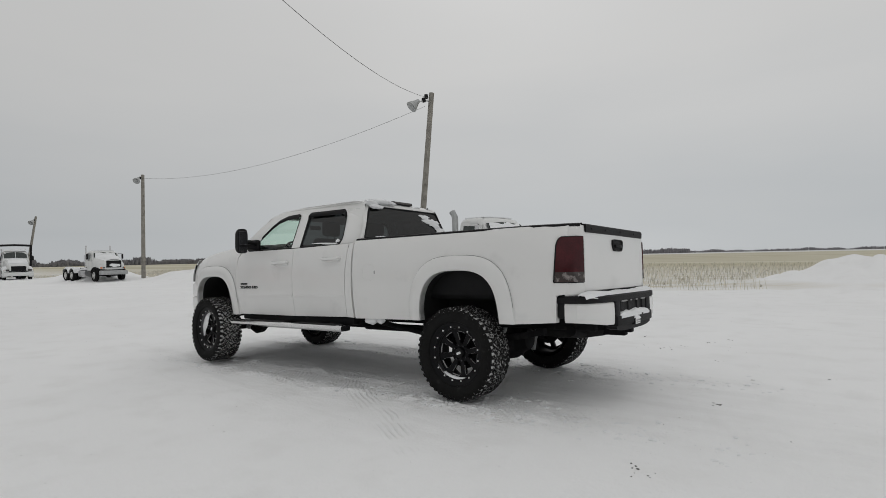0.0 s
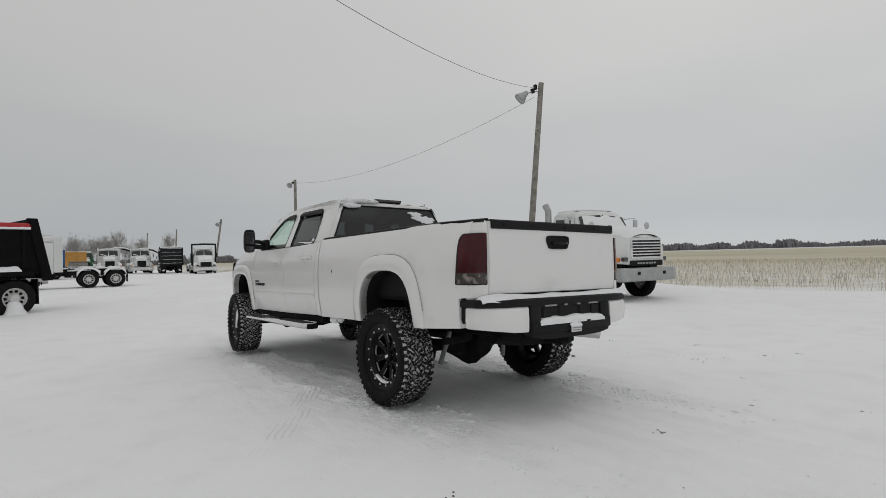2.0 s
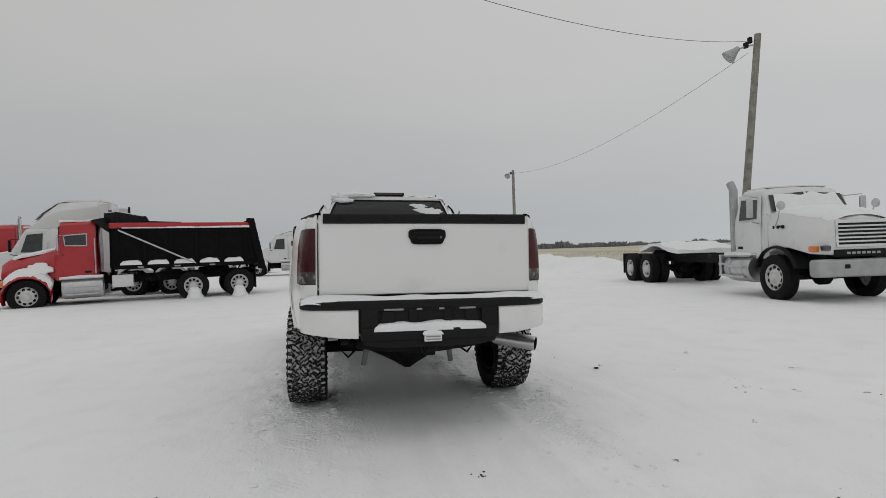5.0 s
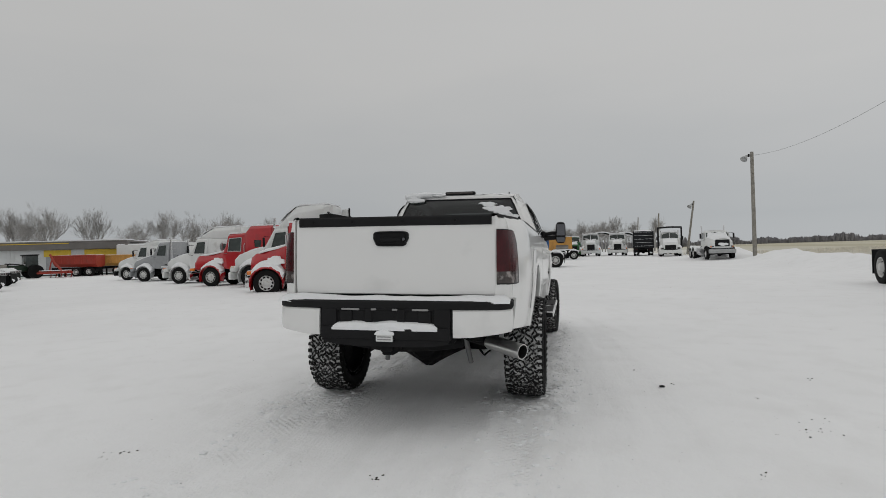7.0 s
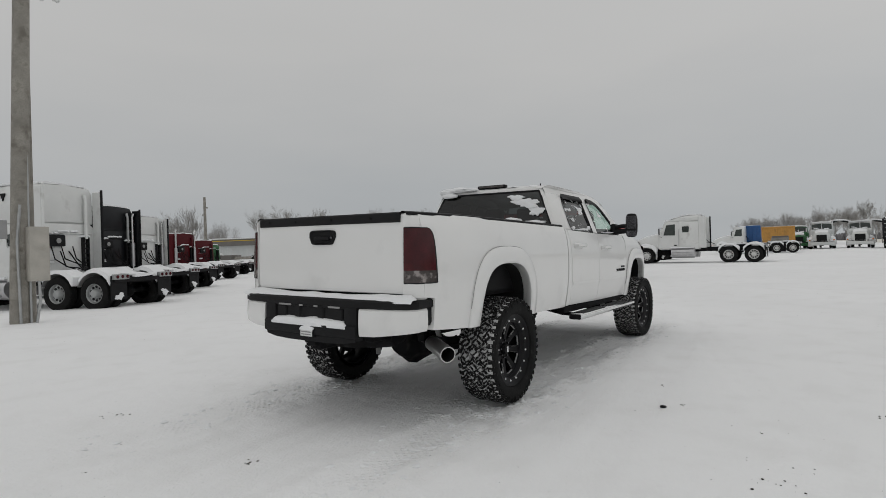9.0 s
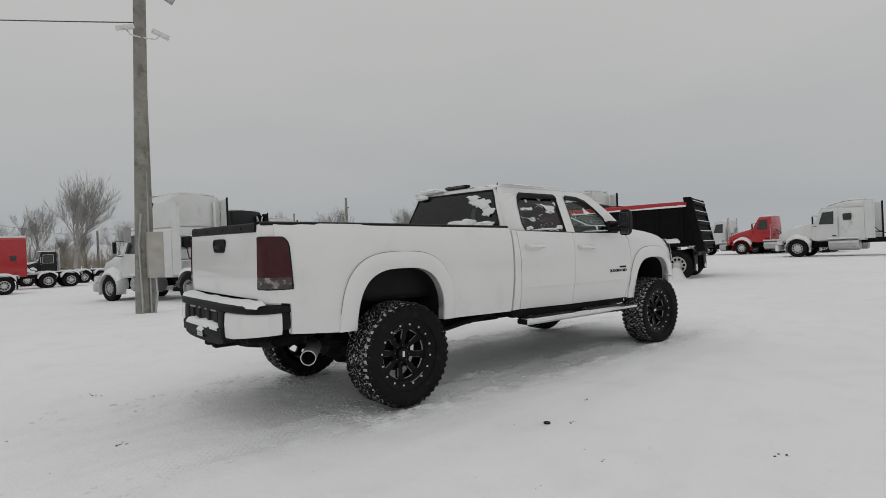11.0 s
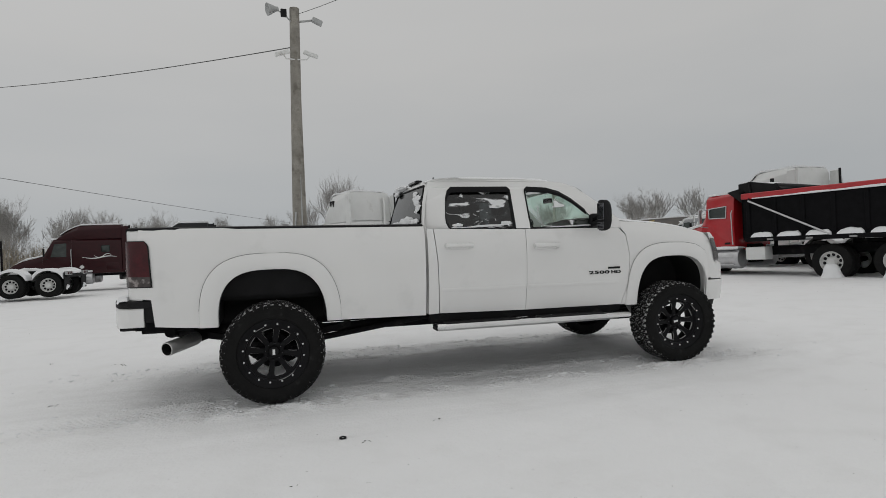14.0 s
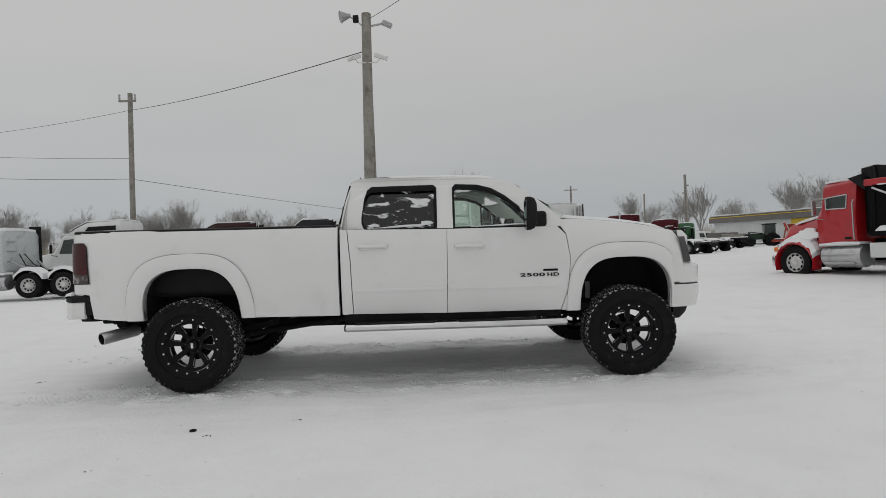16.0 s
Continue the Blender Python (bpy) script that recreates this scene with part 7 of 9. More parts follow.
for s in (1, -1):
    for k in range(3):
        bm = bmesh.new()
        block(bm, -0.10 + 0.13 * k, -0.035 + 0.13 * k, s * 0.985, s * 1.045, 1.56, 1.63, 0.012, 2)
        part("hood_vent", bm, BLACK, w, "small black hood vent")
    bm = bmesh.new()
    block(bm, 1.285, 1.31, s * 0.42, s * 0.54, 0.70, 0.79, 0.01)
    part("tow_hole", bm, BLACK, w, "dark tow hole in the bumper")
bm = bmesh.new()
block(bm, 1.08, 1.15, -0.62, 0.62, 0.93, 1.08, 0.02, 2)
part("lower_grille", bm, BLACK, w, "black panel under the grille")
bm = bmesh.new()
for k in range(7):
    block(bm, 1.15, 1.156, -0.36 + 0.105 * k, -0.29 + 0.105 * k, 0.985, 1.03)
part("name_bars", bm, GALV, w, "row of pale plain bars")
bm = bmesh.new()
tube(bm, [(-1.68, -0.95, 0.7), (-1.68, -0.95, 2.6), (-1.80, -0.95, 2.78)], 0.10, 14)
part("exhaust_pipe", bm, GALV, w, "upright grey pipe behind the cab")
bm = bmesh.new()
for k in range(2):
    block(bm, -2.0, -0.95, -1.22, -0.95, 0.45 + 0.28 * k, 0.50 + 0.28 * k, 0.01)
block(bm, -2.0, -1.9, -1.2, -0.9, 0.45, 0.98, 0.01)
part("side_step", bm, ALU, w, "aluminium side steps")
snow_cap(w, -7.4, -4.6, -1.0, 1.0, lambda x, y: 1.0 + 0.26 * math.exp(-((x + 6.2) / 0.9) ** 2), 0.16, 10, 31)

# nose-out row past the tipper
truck("white aerodynamic sleeper tractor with snow on the roof", stand(18.95, 13.2, 91), OLDWHITE, wb=5.6, sleeper=1.7, roof=3.75, chrome=False, tall_stack=False)
truck("red long-nose sleeper tractor with chrome stacks", stand(21.4, 17.1, 91), RED, wb=5.8, sleeper=1.5, roof=3.1, style="classic", hood_len=1.3)
truck("white aerodynamic sleeper tractor covered in snow", stand(25.1, 22.0, 91), OLDWHITE, wb=5.6, sleeper=1.8, roof=3.4, chrome=False, tall_stack=False)
truck("grey day-cab tractor dusted with snow", stand(29.2, 28.2, 92), GREYPAINT, wb=4.6, sleeper=0, roof=2.6, style="aero", chrome=False)
truck("white sleeper tractor with a dark bumper under snow", stand(32.6, 32.8, 92), OLDWHITE, wb=5.4, sleeper=1.5, roof=3.1, chrome=False, bumper=BLACK, tall_stack=False)

# far row, across the lot
truck("white sleeper tractor standing broadside in the snow", stand(34.7, 5.75, 90), OLDWHITE, wb=5.55, sleeper=1.15, roof=3.1, style="aero", chrome=False, tall_stack=False)
truck("white tractor with a snow-covered frame", stand(60.5, 4.2, 90), OLDWHITE, wb=5.5, sleeper=0, roof=2.6, style="aero", chrome=False, tall_stack=False)
truck("red day-cab tractor with a dark bumper", stand(42.5, 11.7, 90), RED, wb=4.6, sleeper=0, style="aero", chrome=False, bumper=BLACK, tall_stack=False)
truck("white day-cab truck parked in the row", stand(44.0, 15.5, 92), OLDWHITE, wb=4.8, sleeper=0, style="aero", chrome=False)

# tractors parked tail-out along the other side
tails = [(OLDWHITE, 3.95, "aero", 1.9, "tall white sleeper tractor beside the light pole"), (BLACKPAINT, 3.72, "aero", 1.7, "black sleeper tractor with a snowy frame"), (OLDWHITE, 3.65, "aero", 1.7, "white sleeper tractor with a snowy frame"),
         (DEEPRED, 3.2, "classic", 1.3, "maroon sleeper tractor with a snowy frame"), (DEEPRED, 3.0, "classic", 1.1, "dark red tractor with snow on its roof"), (GREEN, 2.75, "classic", 0.7, "green tractor at the end of the row")]
for k, (paint, rf, sty, slp, lab) in enumerate(tails):
    place = (0, 1, 2, 4.1, 6.0, 7.2)[k]
    az = 110
    rx, ry = 4.75 + 3.4 * place, 13.95 + 3.8 * place
    L = 5.6 + 1.35
    tt = truck(lab, stand(rx + L * math.cos(radians(az)), ry + L * math.sin(radians(az)), az), paint, wb=5.6, sleeper=slp, roof=rf, style=sty, chrome=False, tall_stack=(k in (1, 2, 3)), rims=GALV, group="tractors parked tail-out")
    if slp:
        bk = -2.05 - slp
        bm = bmesh.new()
        block(bm, bk - 0.16, bk - 0.01, 0.10, 0.72, 1.95, 2.32, 0.04, 2)
        lathe(bm, [(0.001, bk - 0.20), (0.12, bk - 0.19), (0.15, bk - 0.15)], 18, 0, (0, 0.38, 2.13), "X")
        box_ = part("air_unit", bm, BLACK, tt, "black round-faced unit on the cabin back")
        bm = bmesh.new()
        lathe(bm, [(0.001, bk - 0.212), (0.075, bk - 0.208), (0.085, bk - 0.195)], 16, 0, (0, 0.38, 2.13), "X")
        part("lens", bm, TRIMGREY, box_)
        for n_, (y0, y1) in enumerate(((0.55, 0.2), (0.2, -0.4), (-0.2, -0.5))):
            bm = bmesh.new()
            tube(bm, [(bk - 0.08, y0, 1.95), (bk - 0.28, y0 + 0.06, 1.55), (bk - 0.30, y1, 1.30), (bk - 0.6, y1 * 0.4, 1.18)], 0.022, 6)
            part("hose", bm, BLACK, tt, "hanging black hose")
        # cable bracket with rungs, intake pipe, snow blown onto the back wall
        bm = bmesh.new()
        block(bm, bk - 0.14, bk - 0.01, -0.80, -0.76, 1.15, 2.25, 0.006)
        block(bm, bk - 0.14, bk - 0.01, -0.62, -0.58, 1.15, 2.25, 0.006)
        for n_ in range(7):
            block(bm, bk - 0.12, bk - 0.07, -0.78, -0.60, 1.22 + 0.16 * n_, 1.26 + 0.16 * n_, 0.004)
        part("cable_bracket", bm, BLACK, tt, "black ladder-like cable bracket")
        bm = bmesh.new()
        tube(bm, [(bk - 0.10, -0.70, 2.2), (bk - 0.11, -0.70, rf - 0.45), (bk - 0.05, -0.70, rf - 0.28)], 0.055, 10)
        part("intake_pipe", bm, paint if paint is not BLACKPAINT else GALV, tt, "upright pipe on the cabin back")
        bm = bmesh.new()
        block(bm, bk - 0.07, bk - 0.005, -0.95, 0.95, 2.36, 2.40, 0.01)
        part("seam_ledge", bm, paint, tt)
        for n_ in range(5):
            bm = bmesh.new()
            py, pz = ((0.40, 2.345), (-0.69, 2.27), (0.1, 2.415), (-0.3, 2.415), (0.62, 1.42))[n_]
            patch(bm, (bk - 0.06, py, pz), (0, 1, 0), (-1, 0, 0.25), 0.22 + 0.10 * (n_ % 3), 0.14, 60 + 7 * k + n_, 0.06, 22, 0, 0.4)
            part("snow_ledge", bm, SNOW, tt)
        if sty == "aero":
            for s in (1, -1):
                for n_ in range(2):
                    bm = bmesh.new()
                    x0 = bk + 1.05 + 0.24 * n_
                    pts = [(x0, rf - 0.32), (x0 + 0.20, rf - 0.32), (x0 + 0.10, rf - 0.56)]
                    vs = [bm.verts.new((x, s * 1.068, z)) for x, z in pts] + [bm.verts.new((x, s * 1.03, z)) for x, z in pts]
                    bm.faces.new(vs[:3])
                    for i in range(3):
                        bm.faces.new((vs[i], vs[(i + 1) % 3], vs[3 + (i + 1) % 3], vs[3 + i]))
                    bmesh.ops.recalc_face_normals(bm, faces=bm.faces[:])
                    if k in (0, 2):
                        part("vent", bm, BLACK, tt, "black V-shaped side vent")
                    else:
                        bm.free()

# tractors side-on past the light pole
truck("black sleeper tractor with snow on its wheels", stand(-8.9, 35.3, 183), BLACKPAINT, wb=6.8, sleeper=2.2, roof=4.0, snow=0.15, chrome=False, tall_stack=False, window=False, group="tractors parked side-on")
truck("red sleeper tractor with snow on hood and roof", stand(-3.9, 43.6, 184), RED, wb=5.9, sleeper=2.0, roof=3.6, snow=0.14, style="classic", chrome=False, tall_stack=False, group="tractors parked side-on")
truck("black day-cab tractor with a chrome stack", stand(0.6, 51.5, 184), BLACKPAINT, wb=4.6, sleeper=0, style="classic", chrome=False, group="tractors parked side-on")
mar = truck("maroon sleeper tractor with a pale decal stripe", stand(-12.5, 27.9, 184, 0.06), DARKMAROON, wb=7.05, hood_len=0.6, sleeper=2.3, roof=3.5, chrome=False, rims=STEEL, group="tractors parked side-on")
tall = truck("tall white sleeper tractor with black side extenders", stand(-16.31, 22.0, 178, 0.13), OLDWHITE, wb=6.4, sleeper=2.0, roof=3.36, tank=(-4.75, -3.0), chrome=False, tall_stack=False, window=False, extend=2.6, group="tractors parked side-on")
for s in (1, -1):
    bm = bmesh.new()
    hull_pts = [(-3.85, 2.86), (-2.35, 2.86), (-2.55, 3.06), (-3.85, 3.08)]
    vs = [bm.verts.new((x, s * 1.078, z)) for x, z in hull_pts] + [bm.verts.new((x, s * 1.0, z)) for x, z in hull_pts]
    bm.faces.new(vs[:4])
    for i in range(4):
        bm.faces.new((vs[i], vs[(i + 1) % 4], vs[4 + (i + 1) % 4], vs[4 + i]))
    bmesh.ops.recalc_face_normals(bm, faces=bm.faces[:])
    part("side_window", bm, BLACK, tall, "long black roof window")
    for x0, x1, z0, z1 in ((-3.85, -3.10, 1.74, 2.50), (-3.85, -3.10, 1.27, 1.64)):
        bm = bmesh.new()
        block(bm, x0 - 0.02, x1 + 0.02, s * 1.08, s * 1.136, z0 - 0.02, z1 + 0.02, 0.03, 2)
        seam = part("locker_seal", bm, TRIMGREY, tall, "grey rubber door seal")
        bm = bmesh.new()
        block(bm, x0, x1, s * 1.09, s * 1.148, z0, z1, 0.03, 2)
        part("locker_door", bm, OLDWHITE, seam, "white locker door")
        bm = bmesh.new()
        zc = z1 - 0.22 if z1 > 2 else (z0 + z1) / 2
        block(bm, (x0 + x1) / 2 - 0.02, (x0 + x1) / 2 + 0.02, s * 1.145, s * 1.158, zc - 0.08, zc + 0.08, 0.004)
        part("latch", bm, TRIMGREY, seam)
    bm = bmesh.new()
    for x in (-5.35, -5.0):
        block(bm, x - 0.02, x + 0.02, s * 1.08, s * 1.14, 0.42, 1.06, 0.006)
    for z in (0.48, 0.72, 0.98):
        block(bm, -5.35, -5.0, s * 1.0, s * 1.15, z, z + 0.04, 0.006)
    part("ladder", bm, ALU, tall, "aluminium catwalk steps")
bm = bmesh.new()
tube(bm, [(-4.35, 0.55, 1.05), (-4.4, 0.6, 1.7), (-4.5, 0.6, 1.95), (-4.62, 0.55, 1.8), (-4.66, 0.5, 1.35), (-4.9, 0.4, 1.1)], 0.025, 8)
part("air_hose", bm, BLACK, tall, "looped black air hose")
PALEGREY = material("pale_grey_truck_paint", (0.52, 0.55, 0.55), 0.4, vary=0.06, coat=0.3, second=(0.38, 0.39, 0.39), second_scale=2.5)
boxy = truck("pale grey box tractor standing side-on under snow", stand(-17.36, 17.29, 181, 0.14), PALEGREY, wb=4.5, sleeper=0.8, roof=2.75, style="classic", cab_top=2.5, chrome=False, tall_stack=False, window=False, snow=0.13, group="tractors parked side-on")
bm = bmesh.new()
block(bm, -2.95, -2.45, -1.12, -1.06, 1.0, 3.0, 0.02)
part("extender", bm, BLACK, boxy, "black side extender panel")
for s in (1, -1):
    bm = bmesh.new()
    block(bm, -2.70, -2.30, s * 1.08, s * 1.14, 1.05, 2.45, 0.04, 2)
    part("locker_door", bm, PALEGREY, boxy, "tall locker door")
    bm = bmesh.new()
    tube(bm, [(-2.95, s * 0.8, 1.5), (-3.6, s * 0.5, 1.0)], 0.05, 8)
    part("strut", bm, GALV, boxy, "pale slanted strut")

truck("white day-cab tractor further back in snow", stand(-22.6, 32.7, 184), OLDWHITE, wb=4.8, sleeper=0, chrome=False, tall_stack=False, group="tractors parked side-on")

for zc, x0, x1, h, wig in ((1.72, -4.1, -2.5, 0.05, 0.05), (1.80, -3.9, -3.0, 0.035, 0.10), (1.22, -2.0, -1.72, 0.09, 0.0), (1.24, -2.6, -2.38, 0.14, 0.0)):
    bm = bmesh.new()
    rows = []
    for i in range(13):
        u = i / 12
        z = zc + wig * math.sin(u * 7)
        t_ = h * (0.25 + math.sin(math.pi * u)) * 0.5
        rows.append([(x0 + (x1 - x0) * u, 1.142, z - t_), (x0 + (x1 - x0) * u, 1.146, z + t_)])
    ring_loft(bm, rows, False, 0, False)
    part("decal", bm, OLDWHITE, mar, "pale painted decal", False)

# far trucks at the end of the lot
s_t = truck("white truck buried in snow, facing the lot", stand(46.0, -14.0, 180) @ Matrix.Scale(0.98, 4), OLDWHITE, wb=5.2, sleeper=0, style="round", xc=-0.5, xb=-1.9, chrome=False, cab_top=2.5, snow=0.2, group="trucks at the far end", bumper=GALV)
bm = bmesh.new()
patch(bm, (1.10, 0.05, 1.30), (0, 1, 0), (-0.2, 0, 1), 0.75, 0.30, 7, 0.05, 30, 0, 0.25)
part("snow_cap", bm, SNOW, s_t)
e1 = truck("white truck with snow on hood, nose out", stand(82, -8.7, 176) @ Matrix.Scale(1.2, 4), OLDWHITE, wb=5, sleeper=0, style="classic", chrome=False, snow=0.15, group="trucks at the far end")
e2 = truck("pale grey truck with snow, nose out", stand(80, -4.7, 178) @ Matrix.Scale(1.2, 4), PALEWALL, wb=5, sleeper=0, style="classic", chrome=False, snow=0.15, group="trucks at the far end")
e3 = truck("black tipper truck seen from behind", stand(86, -12.8, -6) @ Matrix.Scale(1.12, 4), BLACKPAINT, wb=4.4, sleeper=0, style="classic", chrome=False, body="dump", name="dump_truck", category="dump truck", group="trucks at the far end")
dump_body(e3, -6.2, -2.3, 1.2, 3.0, BLACKPAINT, OLDWHITE)
e4 = truck("old green truck dusted with snow", stand(86, -17.2, 174), GREEN, wb=4.6, sleeper=0, style="classic", chrome=False, group="trucks at the far end")
e5 = truck("white truck with a black hoop frame over its cab", stand(69, -14.0, 172) @ Matrix.Scale(1.12, 4), OLDWHITE, wb=5, sleeper=0, style="aero", chrome=False, snow=0.2, group="trucks at the far end", tall_stack=True)
bm = bmesh.new()
for y in (-1.25, 1.25):
    tube(bm, [(-1.2, y, 0.9), (-1.2, y, 3.3)], 0.09, 8)
tube(bm, [(-1.2, -1.3, 3.3), (-1.2, 0, 3.35), (-1.2, 1.3, 3.3)], 0.10, 8)
part("hoop_frame", bm, BLACK, e5, "black tubular hoop")
e6 = truck("dark green truck with snow on its hood", stand(84, -2.2, 182) @ Matrix.Scale(1.1, 4), GREEN, wb=5, sleeper=0, style="classic", chrome=False, snow=0.2, group="trucks at the far end")
for k, y0 in enumerate((-6.9, -10.6)):
    hp = thing("tarp_hoop", "dark bent hoop frame dusted with snow", "frame", "tarp hoops", "", stand(90 + k, y0, 90))
    bm = bmesh.new()
    arch_ = [(2.2 * math.cos(math.pi * q / 14), 0, 1.9 + 1.75 * math.sin(math.pi * q / 14) ** 0.8) for q in range(15)]
    tube(bm, [(2.2, 0, 0.0)] + arch_ + [(-2.2, 0, 0.0)], 0.13, 8)
    part("bow", bm, BLACK, hp)
    bm = bmesh.new()
    tube(bm, [(x, y, z + 0.15) for x, y, z in arch_[3:12]], 0.12, 8)
    part("snow_cap", bm, SNOW, hp)


def tub(label, at, paint, length, z0, z1, name="tipper_trailer", axles=2):
    """A tipper trailer with a tapered tub."""
    th = thing(name, label, "trailer", "tipper trailers", "", at)
    bm = bmesh.new()
    ring_loft(bm, [
        [(0, -0.8, z0), (0, -1.25, z0 + 0.35), (0, -1.25, z1), (0, 1.25, z1), (0, 1.25, z0 + 0.35), (0, 0.8, z0)],
        [(length, -0.8, z0 + 0.1), (length, -1.25, z0 + 0.45), (length + 0.3, -1.25, z1), (length + 0.3, 1.25, z1), (length, 1.25, z0 + 0.45), (length, 0.8, z0 + 0.1)]])
    bmesh.ops.recalc_face_normals(bm, faces=bm.faces[:])
    t = part("tub", bm, paint, th, "painted steel tub")
    for s in (1, -1):
        for k in range(7):
            bm = bmesh.new()
            x = 0.2 + (length - 0.3) * k / 6
            block(bm, x - 0.06, x + 0.06, s * 1.24, s * 1.30, z0 + 0.4, z1 - 0.1, 0.01)
            part("rib", bm, paint, t)
        bm = bmesh.new()
        block(bm, 0, length + 0.3, s * 1.18, s * 1.33, z1 - 0.12, z1 + 0.03, 0.02)
        part("top_rail", bm, paint, t)
        for k in range(axles):
            add_wheel(th, 0.8 + 1.3 * k, s * 0.9, True, STEEL)
    bm = bmesh.new()
    for s in (1, -1):
        block(bm, -0.2, length + 0.5, s * 0.4, s * 0.5, 0.75, 1.02)
    block(bm, 0.3, 2.6, -0.5, 0.5, 0.5, 1.0, 0.03)
    for s in (1, -1):
        block(bm, length - 0.4, length - 0.25, s * 0.6, s * 0.75, 0.0, 1.0)
    part("chassis", bm, UNDER, th)
    snow_cap(th, 0.1, length + 0.2, -1.1, 1.1, lambda x, y: z1 - 0.06, 0.16, 7, 41)
    return th


tub("red tipper trailer with snow heaped on top", stand(47.2, 50.8, 114), REDORANGE, 4.3, 1.0, 2.35)
tub("orange tipper trailer beyond the red one", stand(51.0, 49.0, 114), ORANGE, 4.2, 1.0, 2.3)
tub("faded orange tipper box standing in the far row", stand(77.5, -1.9, 92), ORANGE, 3.5, 0.9, 2.95, "tipper_box")
tub("blue tipper box standing in the far row", stand(63.0, 0.9, 92), BLUE, 1.8, 0.9, 2.85, "tipper_box")


FARMGREEN = material("dark_green_paint", (0.012, 0.03, 0.016), 0.5, vary=0.2)


def farm_tractor(at):
    th = thing("farm_tractor", "dark farm tractor with a snowy loader", "tractor", "", "", at)
    bm = bmesh.new()
    block(bm, -0.2, 2.2, -0.4, 0.4, 0.9, 1.7, 0.1, 2)
    block(bm, 2.2, 2.9, -0.5, 0.5, 0.6, 0.9, 0.05)
    part("body", bm, FARMGREEN, th)
    bm = bmesh.new()
    block(bm, -1.2, 0.1, -0.75, 0.75, 1.4, 2.9, 0.08, 2)
    part("cab", bm, WINDOW, th, "dark glazed cab")
    bm = bmesh.new()
    block(bm, -1.3, 0.2, -0.85, 0.85, 2.88, 3.02, 0.05, 2)
    part("roof", bm, BLACK, th)
    for s in (1, -1):
        for x, r, w in ((-0.8, 0.85, 0.45), (1.9, 0.55, 0.35)):
            bm = bmesh.new()
            lathe(bm, [(r * 0.5, -w / 2), (r * 0.92, -w / 2), (r, -w / 3), (r, w / 3), (r * 0.92, w / 2), (r * 0.5, w / 2), (0.001, w / 4)], 24)
            wh = part("wheel", bm, RUBBER, th)
            wh.matrix_local = Matrix.Translation((x, s * 0.95, r))
    bm = bmesh.new()
    for s in (1, -1):
        tube(bm, [(0.3, s * 0.55, 1.7), (1.8, s * 0.55, 1.9), (3.0, s * 0.55, 0.8)], 0.08, 6)
    block(bm, 2.9, 3.5, -1.1, 1.1, 0.15, 0.8, 0.05)
    part("loader", bm, BLACK, th)
    snow_cap(th, -0.1, 2.1, -0.35, 0.35, lambda x, y: 1.7, 0.12, 5, 2)
    return th


farm_tractor(stand(41.9, 55.2, 160) @ Matrix.Scale(0.85, 4))


def flatbed(label, at, length=6.0):
    th = thing("flatbed_trailer", label, "trailer", "flatbeds", "", at)
    bm = bmesh.new()
    block(bm, 0, length, -1.2, 1.2, 0.95, 1.1, 0.02)
    block(bm, 0, length, -0.45, 0.45, 0.65, 0.95)
    block(bm, length - 0.4, length - 0.2, -0.6, 0.6, 0.0, 0.7)
    part("deck", bm, UNDER, th, "dark flat deck")
    for s in (1, -1):
        for k in range(2):
            add_wheel(th, 0.9 + 1.25 * k, s * 0.9, True, STEEL)
    snow_cap(th, 0.1, length - 0.1, -1.1, 1.1, lambda x, y: 1.1, 0.15, 7, 3)
    for k in range(3):
        bm = bmesh.new()
        block(bm, 0.6 + k * 1.7, 1.9 + k * 1.7, -0.8, 0.8, 1.2, 1.55 + 0.2 * (k % 2), 0.03)
        part("load", bm, (POLEWOOD, CLADDING, POLEWOOD)[k], th, "stacked timber load")
    return th


flatbed("low flatbed stacked with timber and snow", stand(41.4, 56.5, 118))
flatbed("flatbed with a snowy load by the building", stand(36.5, 50.5, 118))


